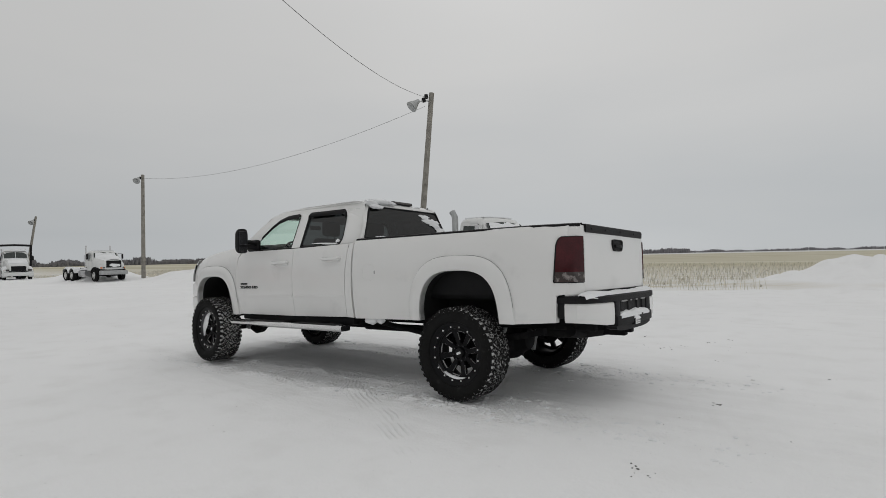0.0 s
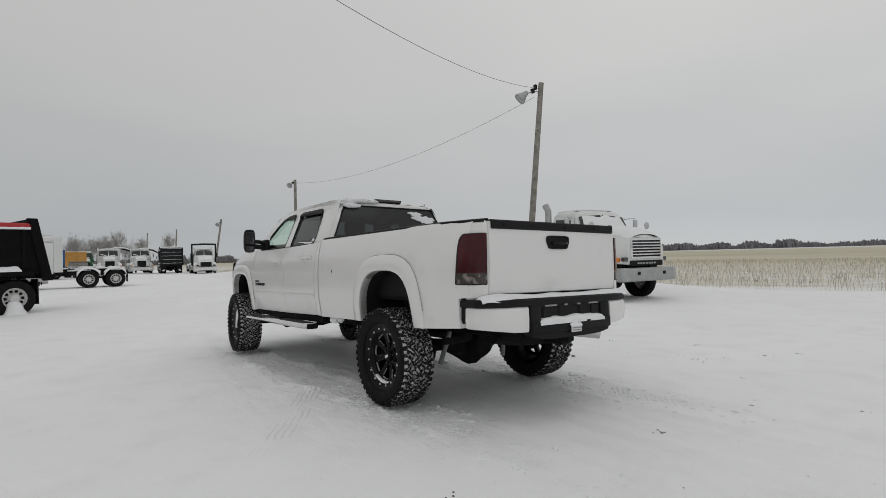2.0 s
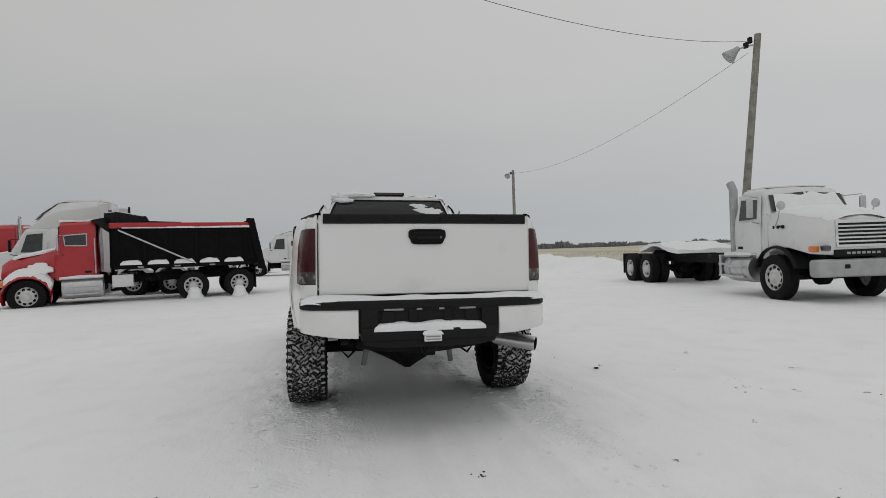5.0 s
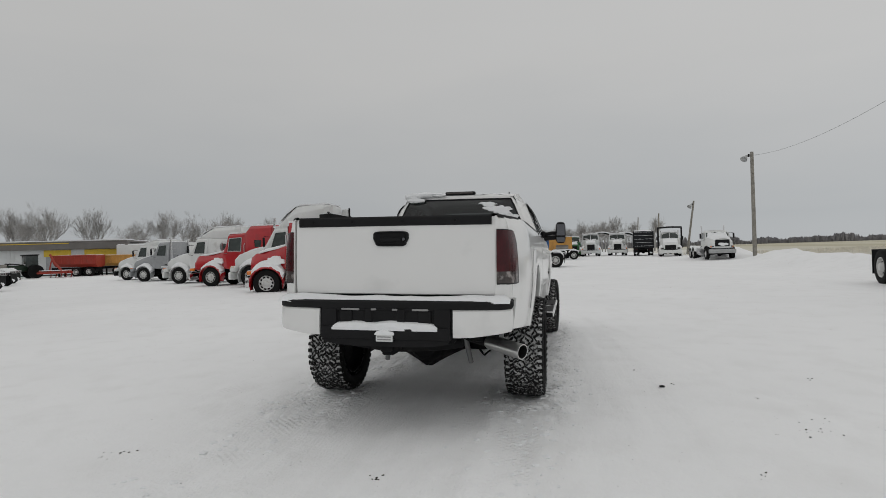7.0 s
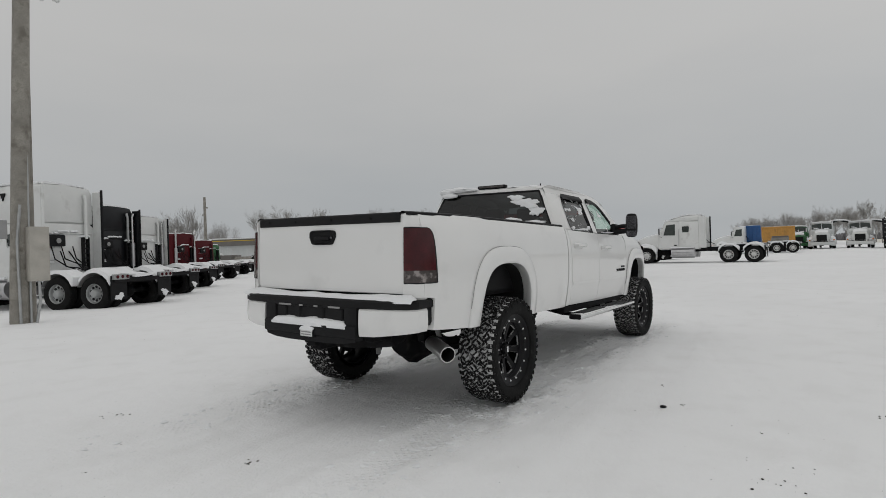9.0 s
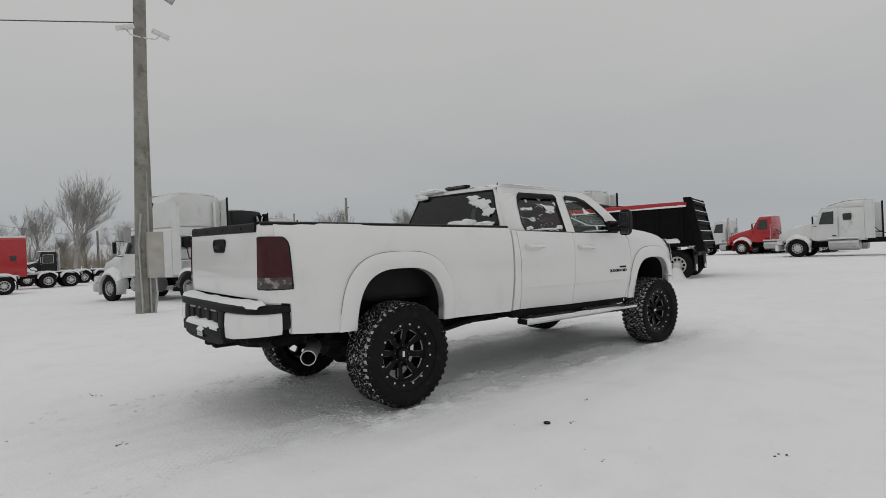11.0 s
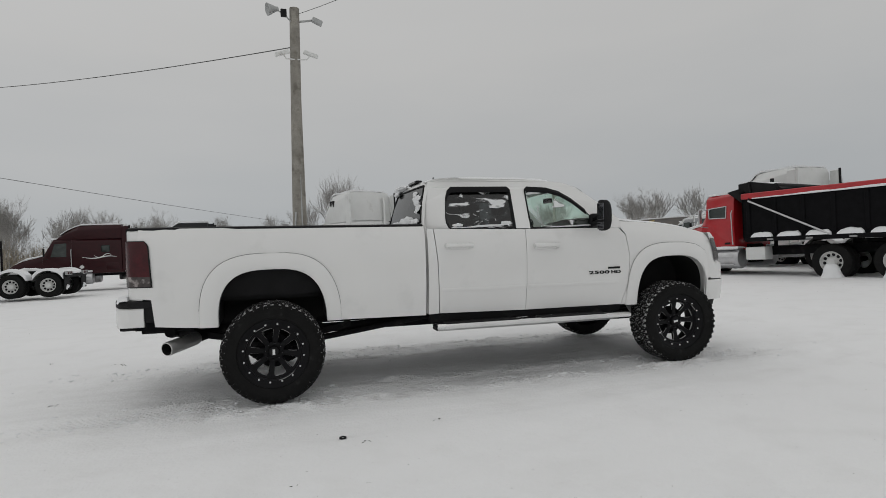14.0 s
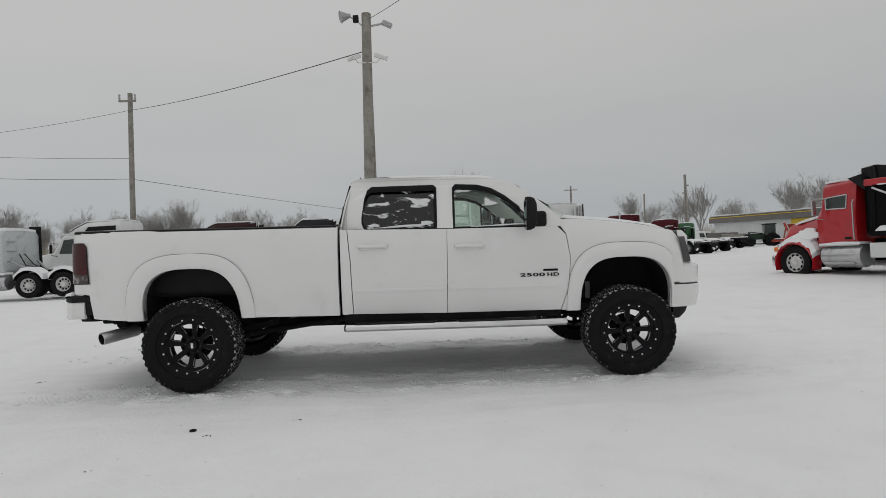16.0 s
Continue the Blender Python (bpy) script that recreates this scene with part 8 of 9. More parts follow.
def crew_van(at):
    """A small white utility truck with side windows."""
    th = thing("utility_truck", "small white utility truck dusted with snow", "truck", "", "", at)
    bm = bmesh.new()
    hull(bm, [(0, [(0.9, 0.45), (0.95, 0.6), (0.95, 1.15), (0.88, 1.2), (0, 1.22)]), (1.5, [(0.9, 0.4), (0.98, 0.6), (0.98, 1.2), (0.9, 1.28), (0, 1.3)]), (1.9, [(0.9, 0.4), (0.98, 0.6), (0.96, 1.25), (0.78, 1.9), (0, 1.95)]), (3.6, [(0.9, 0.4), (0.98, 0.6), (0.96, 1.25), (0.8, 1.92), (0, 1.97)]), (3.8, [(0.9, 0.45), (0.96, 0.6), (0.95, 1.2), (0.85, 1.28), (0, 1.3)]), (5.2, [(0.9, 0.45), (0.96, 0.6), (0.95, 1.15), (0.9, 1.2), (0, 1.2)])])
    part("body", bm, OLDWHITE, th)
    for s in (1, -1):
        for x0, x1 in ((2.0, 2.65), (2.8, 3.5)):
            bm = bmesh.new()
            vs = [bm.verts.new((x, s * (0.975 - (z - 1.25) * 0.25), z)) for x, z in ((x0, 1.32), (x1, 1.32), (x1, 1.78), (x0 + 0.1, 1.78))]
            bm.faces.new(vs)
            bmesh.ops.recalc_face_normals(bm, faces=bm.faces[:])
            part("window", bm, WINDOW, th, "dark side window")
        for x in (0.9, 4.3):
            bm = bmesh.new()
            lathe(bm, [(0.2, -0.1), (0.34, -0.1), (0.37, -0.06), (0.37, 0.06), (0.34, 0.1), (0.2, 0.1), (0.001, 0.04)], 20)
            wh = part("wheel", bm, RUBBER, th)
            wh.matrix_local = Matrix.Translation((x, s * 0.88, 0.36))
    snow_cap(th, 1.95, 3.55, -0.75, 0.75, lambda x, y: 1.94, 0.1, 5, 3)
    snow_cap(th, 0.05, 1.5, -0.85, 0.85, lambda x, y: 1.24, 0.1, 5, 4)
    return th


crew_van(stand(36.4, 55.0, 195))
imp = thing("farm_implement", "red farm implement with a raised boom", "machine", "", "", stand(42.6, 52.0, 114))
bm = bmesh.new()
for y in (-1.0, -0.35, 0.35, 1.0):
    block(bm, -1.2, 1.3, y - 0.08, y + 0.08, 0.45, 0.62, 0.02)
for x in (-1.0, 0.0, 1.0):
    block(bm, x - 0.08, x + 0.08, -1.15, 1.15, 0.62, 0.78, 0.02)
part("frame", bm, REDORANGE, imp, "red steel tool frame")
bm = bmesh.new()
tube(bm, [(-0.6, 0, 0.7), (0.1, 0, 1.6), (0.5, 0, 2.5)], 0.12, 8)
tube(bm, [(0.6, 0, 0.7), (0.45, 0, 1.5), (0.3, 0, 2.0)], 0.07, 8)
part("boom", bm, REDORANGE, imp, "slanted red boom")
for k in range(5):
    bm = bmesh.new()
    tube(bm, [(-1.0 + 0.5 * k, -1.1, 0.5), (-1.05 + 0.5 * k, -1.2, 0.25), (-0.9 + 0.5 * k, -1.25, -0.03)], 0.04, 6)
    part("tine", bm, REDORANGE, imp)
snow_cap(imp, -1.1, 1.1, -1.0, 1.0, lambda x, y: 0.76, 0.08, 6, 8)
flatbed("empty snow-covered flatbed in the far row", stand(72.0, -0.6, 180))

# ---- long low building ----
bld = thing("long_building", "long low pale metal building with a brown fascia", "building", "", "", Matrix.Translation((53, 53, 0.15)) @ Matrix.Rotation(radians(114), 4, "Z"))
bm = bmesh.new()
block(bm, 0, 20, -12, 0, 0, 3.0)
wall_b = part("wall", bm, PALEWALL, bld, "pale corrugated metal wall")
bm = bmesh.new()
block(bm, -0.6, 20.5, -0.2, 0.5, 2.95, 3.75, 0.03)
part("fascia", bm, CLADDING, bld, "brown metal roof fascia")
bm = bmesh.new()
block(bm, -0.5, 20.4, -12.4, 0.42, 3.75, 3.95, 0.04)
rf = part("roof", bm, CLADDING, bld)
bm = bmesh.new()
block(bm, 6, 20.3, 0.42, 0.56, 3.64, 3.73, 0.01)
part("sign_band", bm, YELLOW, bld, "yellow band along the roof edge")
for x0, x1 in ((0.5, 4.5), (6.0, 9.0)):
    bm = bmesh.new()
    block(bm, x0, x1, 0.0, 0.08, 2.1, 2.9, 0.02)
    part("door_header", bm, YELLOW, wall_b, "yellow door header")
    bm = bmesh.new()
    block(bm, x0 + 0.2, x1 - 0.2, -0.02, 0.05, 0.0, 2.1, 0.02)
    part("door", bm, GREYPAINT, wall_b, "grey overhead door")
bm = bmesh.new()
for k in range(50):
    block(bm, 0.2 + 0.4 * k, 0.26 + 0.4 * k, 0.0, 0.03, 0.0, 2.95)
tagged(part("ribbing", bm, PALEWALL, wall_b), "", "", "", "stuff")
snow_cap(bld, -0.4, 20.2, -12, 0.3, lambda x, y: 3.95, 0.18, 14, 3)
trailer_box = thing("box_trailer", "white box trailer with snow on top", "trailer", "", "", stand(57.5, 46.0, 118))
bm = bmesh.new()
block(bm, 0, 9, -1.25, 1.25, 1.2, 3.6, 0.03)
part("box", bm, OLDWHITE, trailer_box)
bm = bmesh.new()
block(bm, 0.2, 8.5, -0.45, 0.45, 0.7, 1.2)
block(bm, 7.0, 7.2, -0.6, 0.6, 0, 0.8)
part("chassis", bm, UNDER, trailer_box)
for s in (1, -1):
    for k in range(2):
        add_wheel(trailer_box, 1.2 + 1.3 * k, s * 0.9, True, STEEL)
snow_cap(trailer_box, 0.1, 8.9, -1.2, 1.2, lambda x, y: 3.6, 0.15, 7, 9)

# ---- poles and lines ----


def utility_pole(base, top, r, label, arms=False):
    base, top = Vector(base), Vector(top)
    base.z = ground_z(base.x, base.y)
    th = thing("utility_pole", label, "pole", "utility poles", "", Matrix.Translation(base))
    bm = bmesh.new()
    d = top - base
    tube(bm, [d * k / 6 + Vector((0, 0, -0.3 if k == 0 else 0)) for k in range(7)], r, 14, 0, r * 0.78)
    part("shaft", bm, POLEWOOD, th, "weathered round wooden shaft")
    if arms:
        bm = bmesh.new()
        block(bm, d.x - 1.1, d.x + 1.1, d.y - 0.06, d.y + 0.06, d.z - 0.75, d.z - 0.62, 0.01)
        part("cross_arm", bm, POLEWOOD, th)
        for x in (-0.95, -0.5, 0.5, 0.95):
            bm = bmesh.new()
            lathe(bm, [(0.02, -0.62), (0.05, -0.58), (0.03, -0.52), (0.05, -0.47), (0.001, -0.42)], 10, 0, (d.x + x, d.y, d.z), "Z")
            part("insulator", bm, GALV, th)
    return th, d


def yard_lamp(th, at, out, size=1.0):
    """A bell lamp on a bent arm; out: where it leans to."""
    a, o = Vector(at), Vector(out)
    bm = bmesh.new()
    tube(bm, [a, a + o * 0.5 + Vector((0, 0, 0.06)), a + o], 0.03 * size, 8)
    arm = part("lamp_arm", bm, GALV, th, "grey metal lamp arm")
    dirn = (o.normalized() + Vector((0, 0, -0.75))).normalized()
    q = dirn.to_track_quat("Z", "Y").to_matrix().to_4x4()
    bm = bmesh.new()
    lathe(bm, [(0.001, -0.12), (0.09, -0.10), (0.11, 0.02), (0.13, 0.06), (0.24, 0.30), (0.26, 0.36), (0.23, 0.34), (0.001, 0.20)], 20, 0, (0, 0, 0), "Z")
    bmesh.ops.transform(bm, verts=bm.verts[:], matrix=Matrix.Translation(a + o) @ q @ Matrix.Scale(size, 4))
    part("lamp_head", bm, GALV, th, "bell-shaped pale lamp head")
    bm = bmesh.new()
    block(bm, -0.09, 0.09, -0.07, 0.07, -0.12, 0.10, 0.02, 1, Matrix.Translation(a + o * 0.55 + Vector((0, 0, 0.1))))
    part("ballast", bm, BLACK, th)


pa, da = utility_pole((14.2, -15.45, 0), (13.67, -16.18, 9.52), 0.16, "leaning wooden pole with a bell lamp")
yard_lamp(pa, da + Vector((0, 0, -0.42)), (0.36, 0.72, -0.12), 1.15)
bm = bmesh.new()
block(bm, -0.08, 0.08, -0.08, 0.08, -0.10, 0.14, 0.03, 1, Matrix.Translation(da + Vector((0.16, 0.24, -0.22))))
part("junction_box", bm, BLACK, pa)
CABINET = material("faded_cabinet_paint", (0.42, 0.40, 0.36), 0.6, vary=0.15, scale=3, second=(0.25, 0.23, 0.2), second_scale=2, second_at=(0.6, 0.9))
pb, db = utility_pole((0.62, 11.3, 0), (0.83, 11.2, 8.85), 0.19, "tall wooden light pole with cameras and meter box")
yard_lamp(pb, db + Vector((-0.05, -0.05, -0.50)), (-0.50, -0.15, 0.36), 0.72)
bm = bmesh.new()
tube(bm, [db + Vector((0.1, 0, -0.40)), db + Vector((0.55, -0.1, -0.36))], 0.035, 8)
block(bm, -0.16, 0.16, -0.09, 0.09, -0.07, 0.07, 0.02, 1, Matrix.Translation(db + Vector((0.66, -0.12, -0.40))) @ Matrix.Rotation(radians(25), 4, "Y"))
part("flood_lamp", bm, GALV, pb, "small grey flood lamp")
for sx in (-1, 1):
    bm = bmesh.new()
    z = -1.48
    tube(bm, [db + Vector((0.0, -0.1, z - 0.12)), db + Vector((sx * 0.30, -0.2, z - 0.14)), db + Vector((sx * 0.38, -0.2, z - 0.04))], 0.02, 6)
    m = Matrix.Translation(db + Vector((sx * 0.42, -0.2, z + 0.02))) @ Matrix.Rotation(radians(18 * sx), 4, "Y")
    block(bm, -0.22, 0.22, -0.06, 0.06, -0.05, 0.06, 0.015, 1, m)
    part("camera_box", bm, OLDWHITE, pb, "white weatherproof camera housing")
bm = bmesh.new()
block(bm, 0.08, 0.46, -0.42, -0.16, 0.92, 2.12, 0.02, 2)
mb = part("meter_box", bm, CABINET, pb, "tall grey meter cabinet")
bm = bmesh.new()
lathe(bm, [(0.025, -0.1), (0.025, 8.0)], 8, 0, (0.16, -0.17, 0.0), "Z")
tube(bm, [(0.25, -0.36, 1.05), (0.28, -0.34, 0.5), (0.22, -0.3, 0.0)], 0.03, 6)
tube(bm, [(-0.05, -0.22, 0.0), (-0.08, -0.22, 1.8), (-0.02, -0.25, 2.6)], 0.028, 6)
part("conduit", bm, GALV, pb, "grey conduit pipes")
bm = bmesh.new()
block(bm, 0.15, 0.30, -0.10, 0.06, -0.2, 7.9, 0.02)
part("brace_post", bm, POLEWOOD, pb, "second squared timber post")
bm = bmesh.new()
block(bm, -0.42, -0.27, -0.3, -0.24, 1.85, 2.25, 0.01)
part("sign", bm, TRIMGREY, pb, "grey sign plate")

pc, dc = utility_pole((-16.7, 30.5, 0), (-16.44, 30.5, 12.4), 0.19, "tall wooden utility pole with insulators")
bm = bmesh.new()
block(bm, dc.x - 0.75, dc.x + 0.35, dc.y - 0.06, dc.y + 0.06, dc.z - 0.55, dc.z - 0.42, 0.01)
part("cross_arm", bm, POLEWOOD, pc)
for x in (-0.7, -0.1, 0.3):
    bm = bmesh.new()
    lathe(bm, [(0.03, -0.42), (0.08, -0.3), (0.05, -0.2), (0.08, -0.1), (0.001, 0.0)], 10, 0, (dc.x + x, dc.y, dc.z), "Z")
    part("insulator", bm, GALV, pc)
pd, dd = utility_pole((46.1, -16.8, 0), (46.03, -16.8, 9.0), 0.17, "wooden pole with a lamp in the snow bank")
yard_lamp(pd, dd + Vector((0, 0, -0.4)), (-0.5, 0.6, -0.05), 1.1)
p2, d2 = utility_pole((84.3, -19.0, 0), (84.0, -20.1, 7.9), 0.17, "leaning wooden pole with a lamp")
yard_lamp(p2, d2 + Vector((0, 0, -0.6)), (-0.4, 0.5, -0.05), 1.3)
p3, d3 = utility_pole((117, -19.8, 0), (116.7, -20.1, 8.1), 0.17, "distant weathered wooden pole")
p4, d4 = utility_pole((154, -20, 0), (153.4, -20.4, 9.2), 0.17, "distant weathered wooden pole")
pf, df = utility_pole((13.2, 100, 0), (13.2, 100, 7.0), 0.2, "distant utility pole among bare trees")
pg, dg = utility_pole((39.2, 82.2, 0), (39.3, 82.2, 8.7), 0.16, "distant slim wooden utility pole")
ph, dh = utility_pole((27.2, 82.7, 0), (27.3, 82.7, 10.6), 0.18, "distant utility pole with a cross arm", True)
pi_, di = utility_pole((30.4, 50.3, 0), (30.45, 50.4, 7.9), 0.17, "wooden pole by the parked tractors", False)
for z, x in ((-1.2, 0.35), (-2.0, -0.3)):
    bm = bmesh.new()
    block(bm, di.x - 0.1, di.x + x, di.y - 0.06, di.y + 0.06, di.z + z, di.z + z + 0.14, 0.01)
    part("pole_arm", bm, POLEWOOD, pi_)


def line(a, b, sag, r=0.012, label="thin sagging overhead cable"):
    a, b = Vector(a), Vector(b)
    bm = bmesh.new()
    n = 24
    tube(bm, [a.lerp(b, k / n) + Vector((0, 0, -sag * 4 * (k / n) * (1 - k / n))) for k in range(n + 1)], r, 5)
    ob = link_mesh("overhead_cable", bm, WIRE)
    return tagged(ob, label, "cable", "overhead cables")


A, B, C, Dp = Vector((13.67, -16.18, 9.28)), Vector((0.83, 11.2, 8.65)), Vector((-16.44, 30.5, 11.3)), Vector((46.03, -16.8, 8.7))
line(A + Vector((0.1, 0.1, 0)), B + Vector((0.1, -0.1, 0)), 1.6, 0.008)
line(A + Vector((0.2, 0.3, -0.45)), Dp, 1.1, 0.008)
line(B + Vector((-0.15, 0, -1.0)), C, 0.2, 0.016)
line(C, (-42, 38, 11.5), 0.5, 0.013)
line((-16.6, 30.4, 6.75), (-48, 38, 10.4), 0.5, 0.016)
line((-16.6, 30.4, 6.75), (13.2, 100, 5.8), 0.3, 0.017)
line((-16.55, 30.4, 8.1), (-48, 38, 11.9), 0.4, 0.012)

# ---- bare trees ----


def bare_tree(seed, height, spread_=0.5, depth=5, fork=3):
    rnd = random.Random(seed)
    verts, faces = [], []
    tv, tf = [], []

    def limb(p, d, length, r, level, V, F):
        seg = 3 if level < 2 else 2 if level < 4 else 1
        pts = [p]
        q = d.copy()
        for _ in range(seg):
            q = (q + Vector((rnd.uniform(-1, 1), rnd.uniform(-1, 1), rnd.uniform(-0.3, 0.9))) * 0.085).normalized()
            pts.append(pts[-1] + q * (length / seg))
        sides = 6 if level == 0 else 4 if level < 2 else 3
        base = len(V)
        r = max(r, 0.0085)
        if level >= depth:
            u = q.orthogonal().normalized() * r
            w = q.cross(u)
            V.extend((p + u, p + w - u * 0.5, p - w - u * 0.5, pts[-1]))
            F.extend(((base, base + 1, base + 3), (base + 1, base + 2, base + 3), (base + 2, base, base + 3)))
            return
        for i, c in enumerate(pts):
            rr = r * (1 - 0.45 * i / seg)
            u = q.orthogonal().normalized()
            w = q.cross(u)
            for k in range(sides):
                a = 2 * math.pi * k / sides
                V.append(c + u * math.cos(a) * rr + w * math.sin(a) * rr)
        for i in range(seg):
            for k in range(sides):
                a, b = base + i * sides + k, base + i * sides + (k + 1) % sides
                F.append((a, b, b + sides, a + sides))
        n = fork + (rnd.random() < 0.5) + (1 if level == 0 else 0)
        for k in range(n):
            t = rnd.uniform(0.55 if level == 0 else 0.30, 1.0) if k else 1.0
            i = min(seg - 1, int(t * seg))
            start = pts[i].lerp(pts[i + 1], t * seg - i) if t < 1 else pts[-1]
            az = rnd.uniform(0, 6.28)
            out = q.orthogonal().normalized()
            out.rotate(Matrix.Rotation(az, 3, q))
            nd = (q + out * rnd.uniform(0.35, 0.8) * (spread_ / 0.5) + Vector((0, 0, 0.42))).normalized()
            limb(start, nd, length * rnd.uniform(0.62, 0.86), r * rnd.uniform(0.42, 0.58), level + 1, verts, faces)

    limb(Vector((0, 0, -0.2)), Vector((0, 0, 1)), height * 0.27, height * 0.022, 0, tv, tf)
    return tv, tf, verts, faces


def mesh_of(name, V, F, m):
    me = bpy.data.meshes.new(name)
    me.from_pydata([tuple(v) for v in V], [], F)
    me.materials.append(m)
    return me


kinds = []
for k, (h, sp, dp, fk) in enumerate(((10, 0.55, 6, 3), (9, 0.66, 6, 3), (8, 0.46, 6, 3), (11, 0.8, 6, 3))):
    tv, tf, v, f = bare_tree(500 + k, h, sp, dp, fk)
    kinds.append((mesh_of("trunk", tv, tf, BARK), mesh_of("crown", v, f, BARK), h))


# one broad old tree with a round fan of twigs
tv, tf, v, f = bare_tree(523, 11, 0.66, 5, 4)
kinds.append((mesh_of("trunk", tv, tf, BARK), mesh_of("crown", v, f, BARK), max(q.z for q in v)))


def plant_tree(x, y, h, kind, turn, slim=1.0):
    tm, cm, h0 = kinds[kind]
    th = thing("bare_tree", "leafless winter tree with fine grey branches", "tree", "bare trees", "", Matrix.Translation((x, y, -0.1)) @ Matrix.Rotation(turn, 4, "Z") @ Matrix.Diagonal((h / h0 * 1.05 * slim, h / h0 * 1.05 * slim, h / h0 * 1.05, 1)))
    for nm, me in (("trunk", tm), ("crown", cm)):
        o = new(nm, me)
        o.parent = th
    return th


rnd = random.Random(77)
plant_tree(8.0, 84, 14.6, 4, 0.4, 0.8)
spots = []
for k in range(17):
    spots.append((-78 + 3.6 * k + rnd.uniform(-1.5, 1.5), 84 + rnd.uniform(-7, 9), rnd.uniform(8.5, 11.5)))
for k in range(8):
    spots.append((-14 + 4.2 * k + rnd.uniform(-1.5, 1.5), 92 + rnd.uniform(-4, 10), rnd.uniform(8, 11)))
for x, y, h in ((39, 87, 9), (43, 90, 8.5), (52, 87, 9.5), (50, 92, 9), (60, 90, 8.5), (63, 95, 8), (70, 88, 10.5), (74, 95, 11), (77, 92, 10.5), (80, 86, 10.5), (83, 79, 10), (84, 74, 10), (87, 70, 9.5), (89, 62, 9.5), (92, 56, 8.5), (95, 66, 9.5)):
    spots.append((x + rnd.uniform(-1, 1), y + rnd.uniform(-1, 1), h * 1.2))
for k in range(12):
    spots.append((-80 + 5.0 * k + rnd.uniform(-2, 2), 92 + rnd.uniform(-4, 12), rnd.uniform(11, 14)))
for x, y, h in ((158, -6.5, 8), (163, -2, 8), (154, -11.5, 9.5), (160, -13, 9), (150, -17, 8), (144, -23, 10), (170, 3, 8), (150, 8, 8), (176, -18, 8), (166, -9, 10), (172, -5, 11), (180, 0, 11), (168, -15, 11.5), (175, -12, 10), (158, 1, 9), (164, 6, 9), (186, -8, 12), (190, -2, 11), (182, 6, 10), (157, -20, 9.5), (195, 10, 11), (178, 12, 10)):
    spots.append((x, y, h))
for x, y, h in spots:
    plant_tree(x, y, h, rnd.randrange(4), rnd.uniform(0, 6.28))

# ---- distant woods: many twiggy clumps along the horizon ----


def woods(name, label, stretches, seed):
    rnd = random.Random(seed)
    V, F = [], []

    def clump(x, y, w, h):
        for j in range(6):
            b = len(V)
            px, py = x + rnd.uniform(-w, w), y + rnd.uniform(-w, w)
            hh = h * rnd.uniform(0.6, 1.0)
            r = h * rnd.uniform(0.05, 0.11)
            tx, ty = rnd.uniform(-0.15, 0.15) * h, rnd.uniform(-0.15, 0.15) * h
            for k, z in ((1.0, -0.3), (1.5, hh * 0.72), (0.8, hh)):
                for i in range(3):
                    a = 2.094 * i + j
                    V.append((px + tx * max(0, z) / hh + math.cos(a) * r * k, py + ty * max(0, z) / hh + math.sin(a) * r * k, z))
            for lev in range(2):
                for i in range(3):
                    q = (i + 1) % 3
                    F.append((b + lev * 3 + i, b + lev * 3 + q, b + lev * 3 + 3 + q, b + lev * 3 + 3 + i))

    for a0, a1, r0, h0, h1, count in stretches:
        for k in range(count * 2):
            a = radians(a0 + (a1 - a0) * (k + rnd.random()) / (count * 2))
            r = r0 * rnd.uniform(0.96, 1.08)
            h = rnd.uniform(h0 * 0.7, h1) * (0.55 + 0.8 * max(0, 0.5 + noise.noise((a * 40, 0, seed))))
            clump(r * math.cos(a), r * math.sin(a), h * rnd.uniform(0.4, 0.8), h)
    me = bpy.data.meshes.new(name)
    me.from_pydata(V, [], F)
    me.materials.append(FARBARK)
    return tagged(new(name, me), label, "woods", "", "stuff")


woods("distant_woods", "low dark line of bare woods along the horizon", [
    (-70, -58, 1050, 9, 12, 260), (-58, -47, 1300, 5, 8, 180), (-47, -30, 900, 3.5, 6, 260), (-30, -12, 640, 3.5, 6.5, 420), (-12, 4, 420, 3, 5, 260), (-77, -70, 1100, 7, 10, 90), (-110, -77, 1200, 3.5, 5.5, 300)], 5)


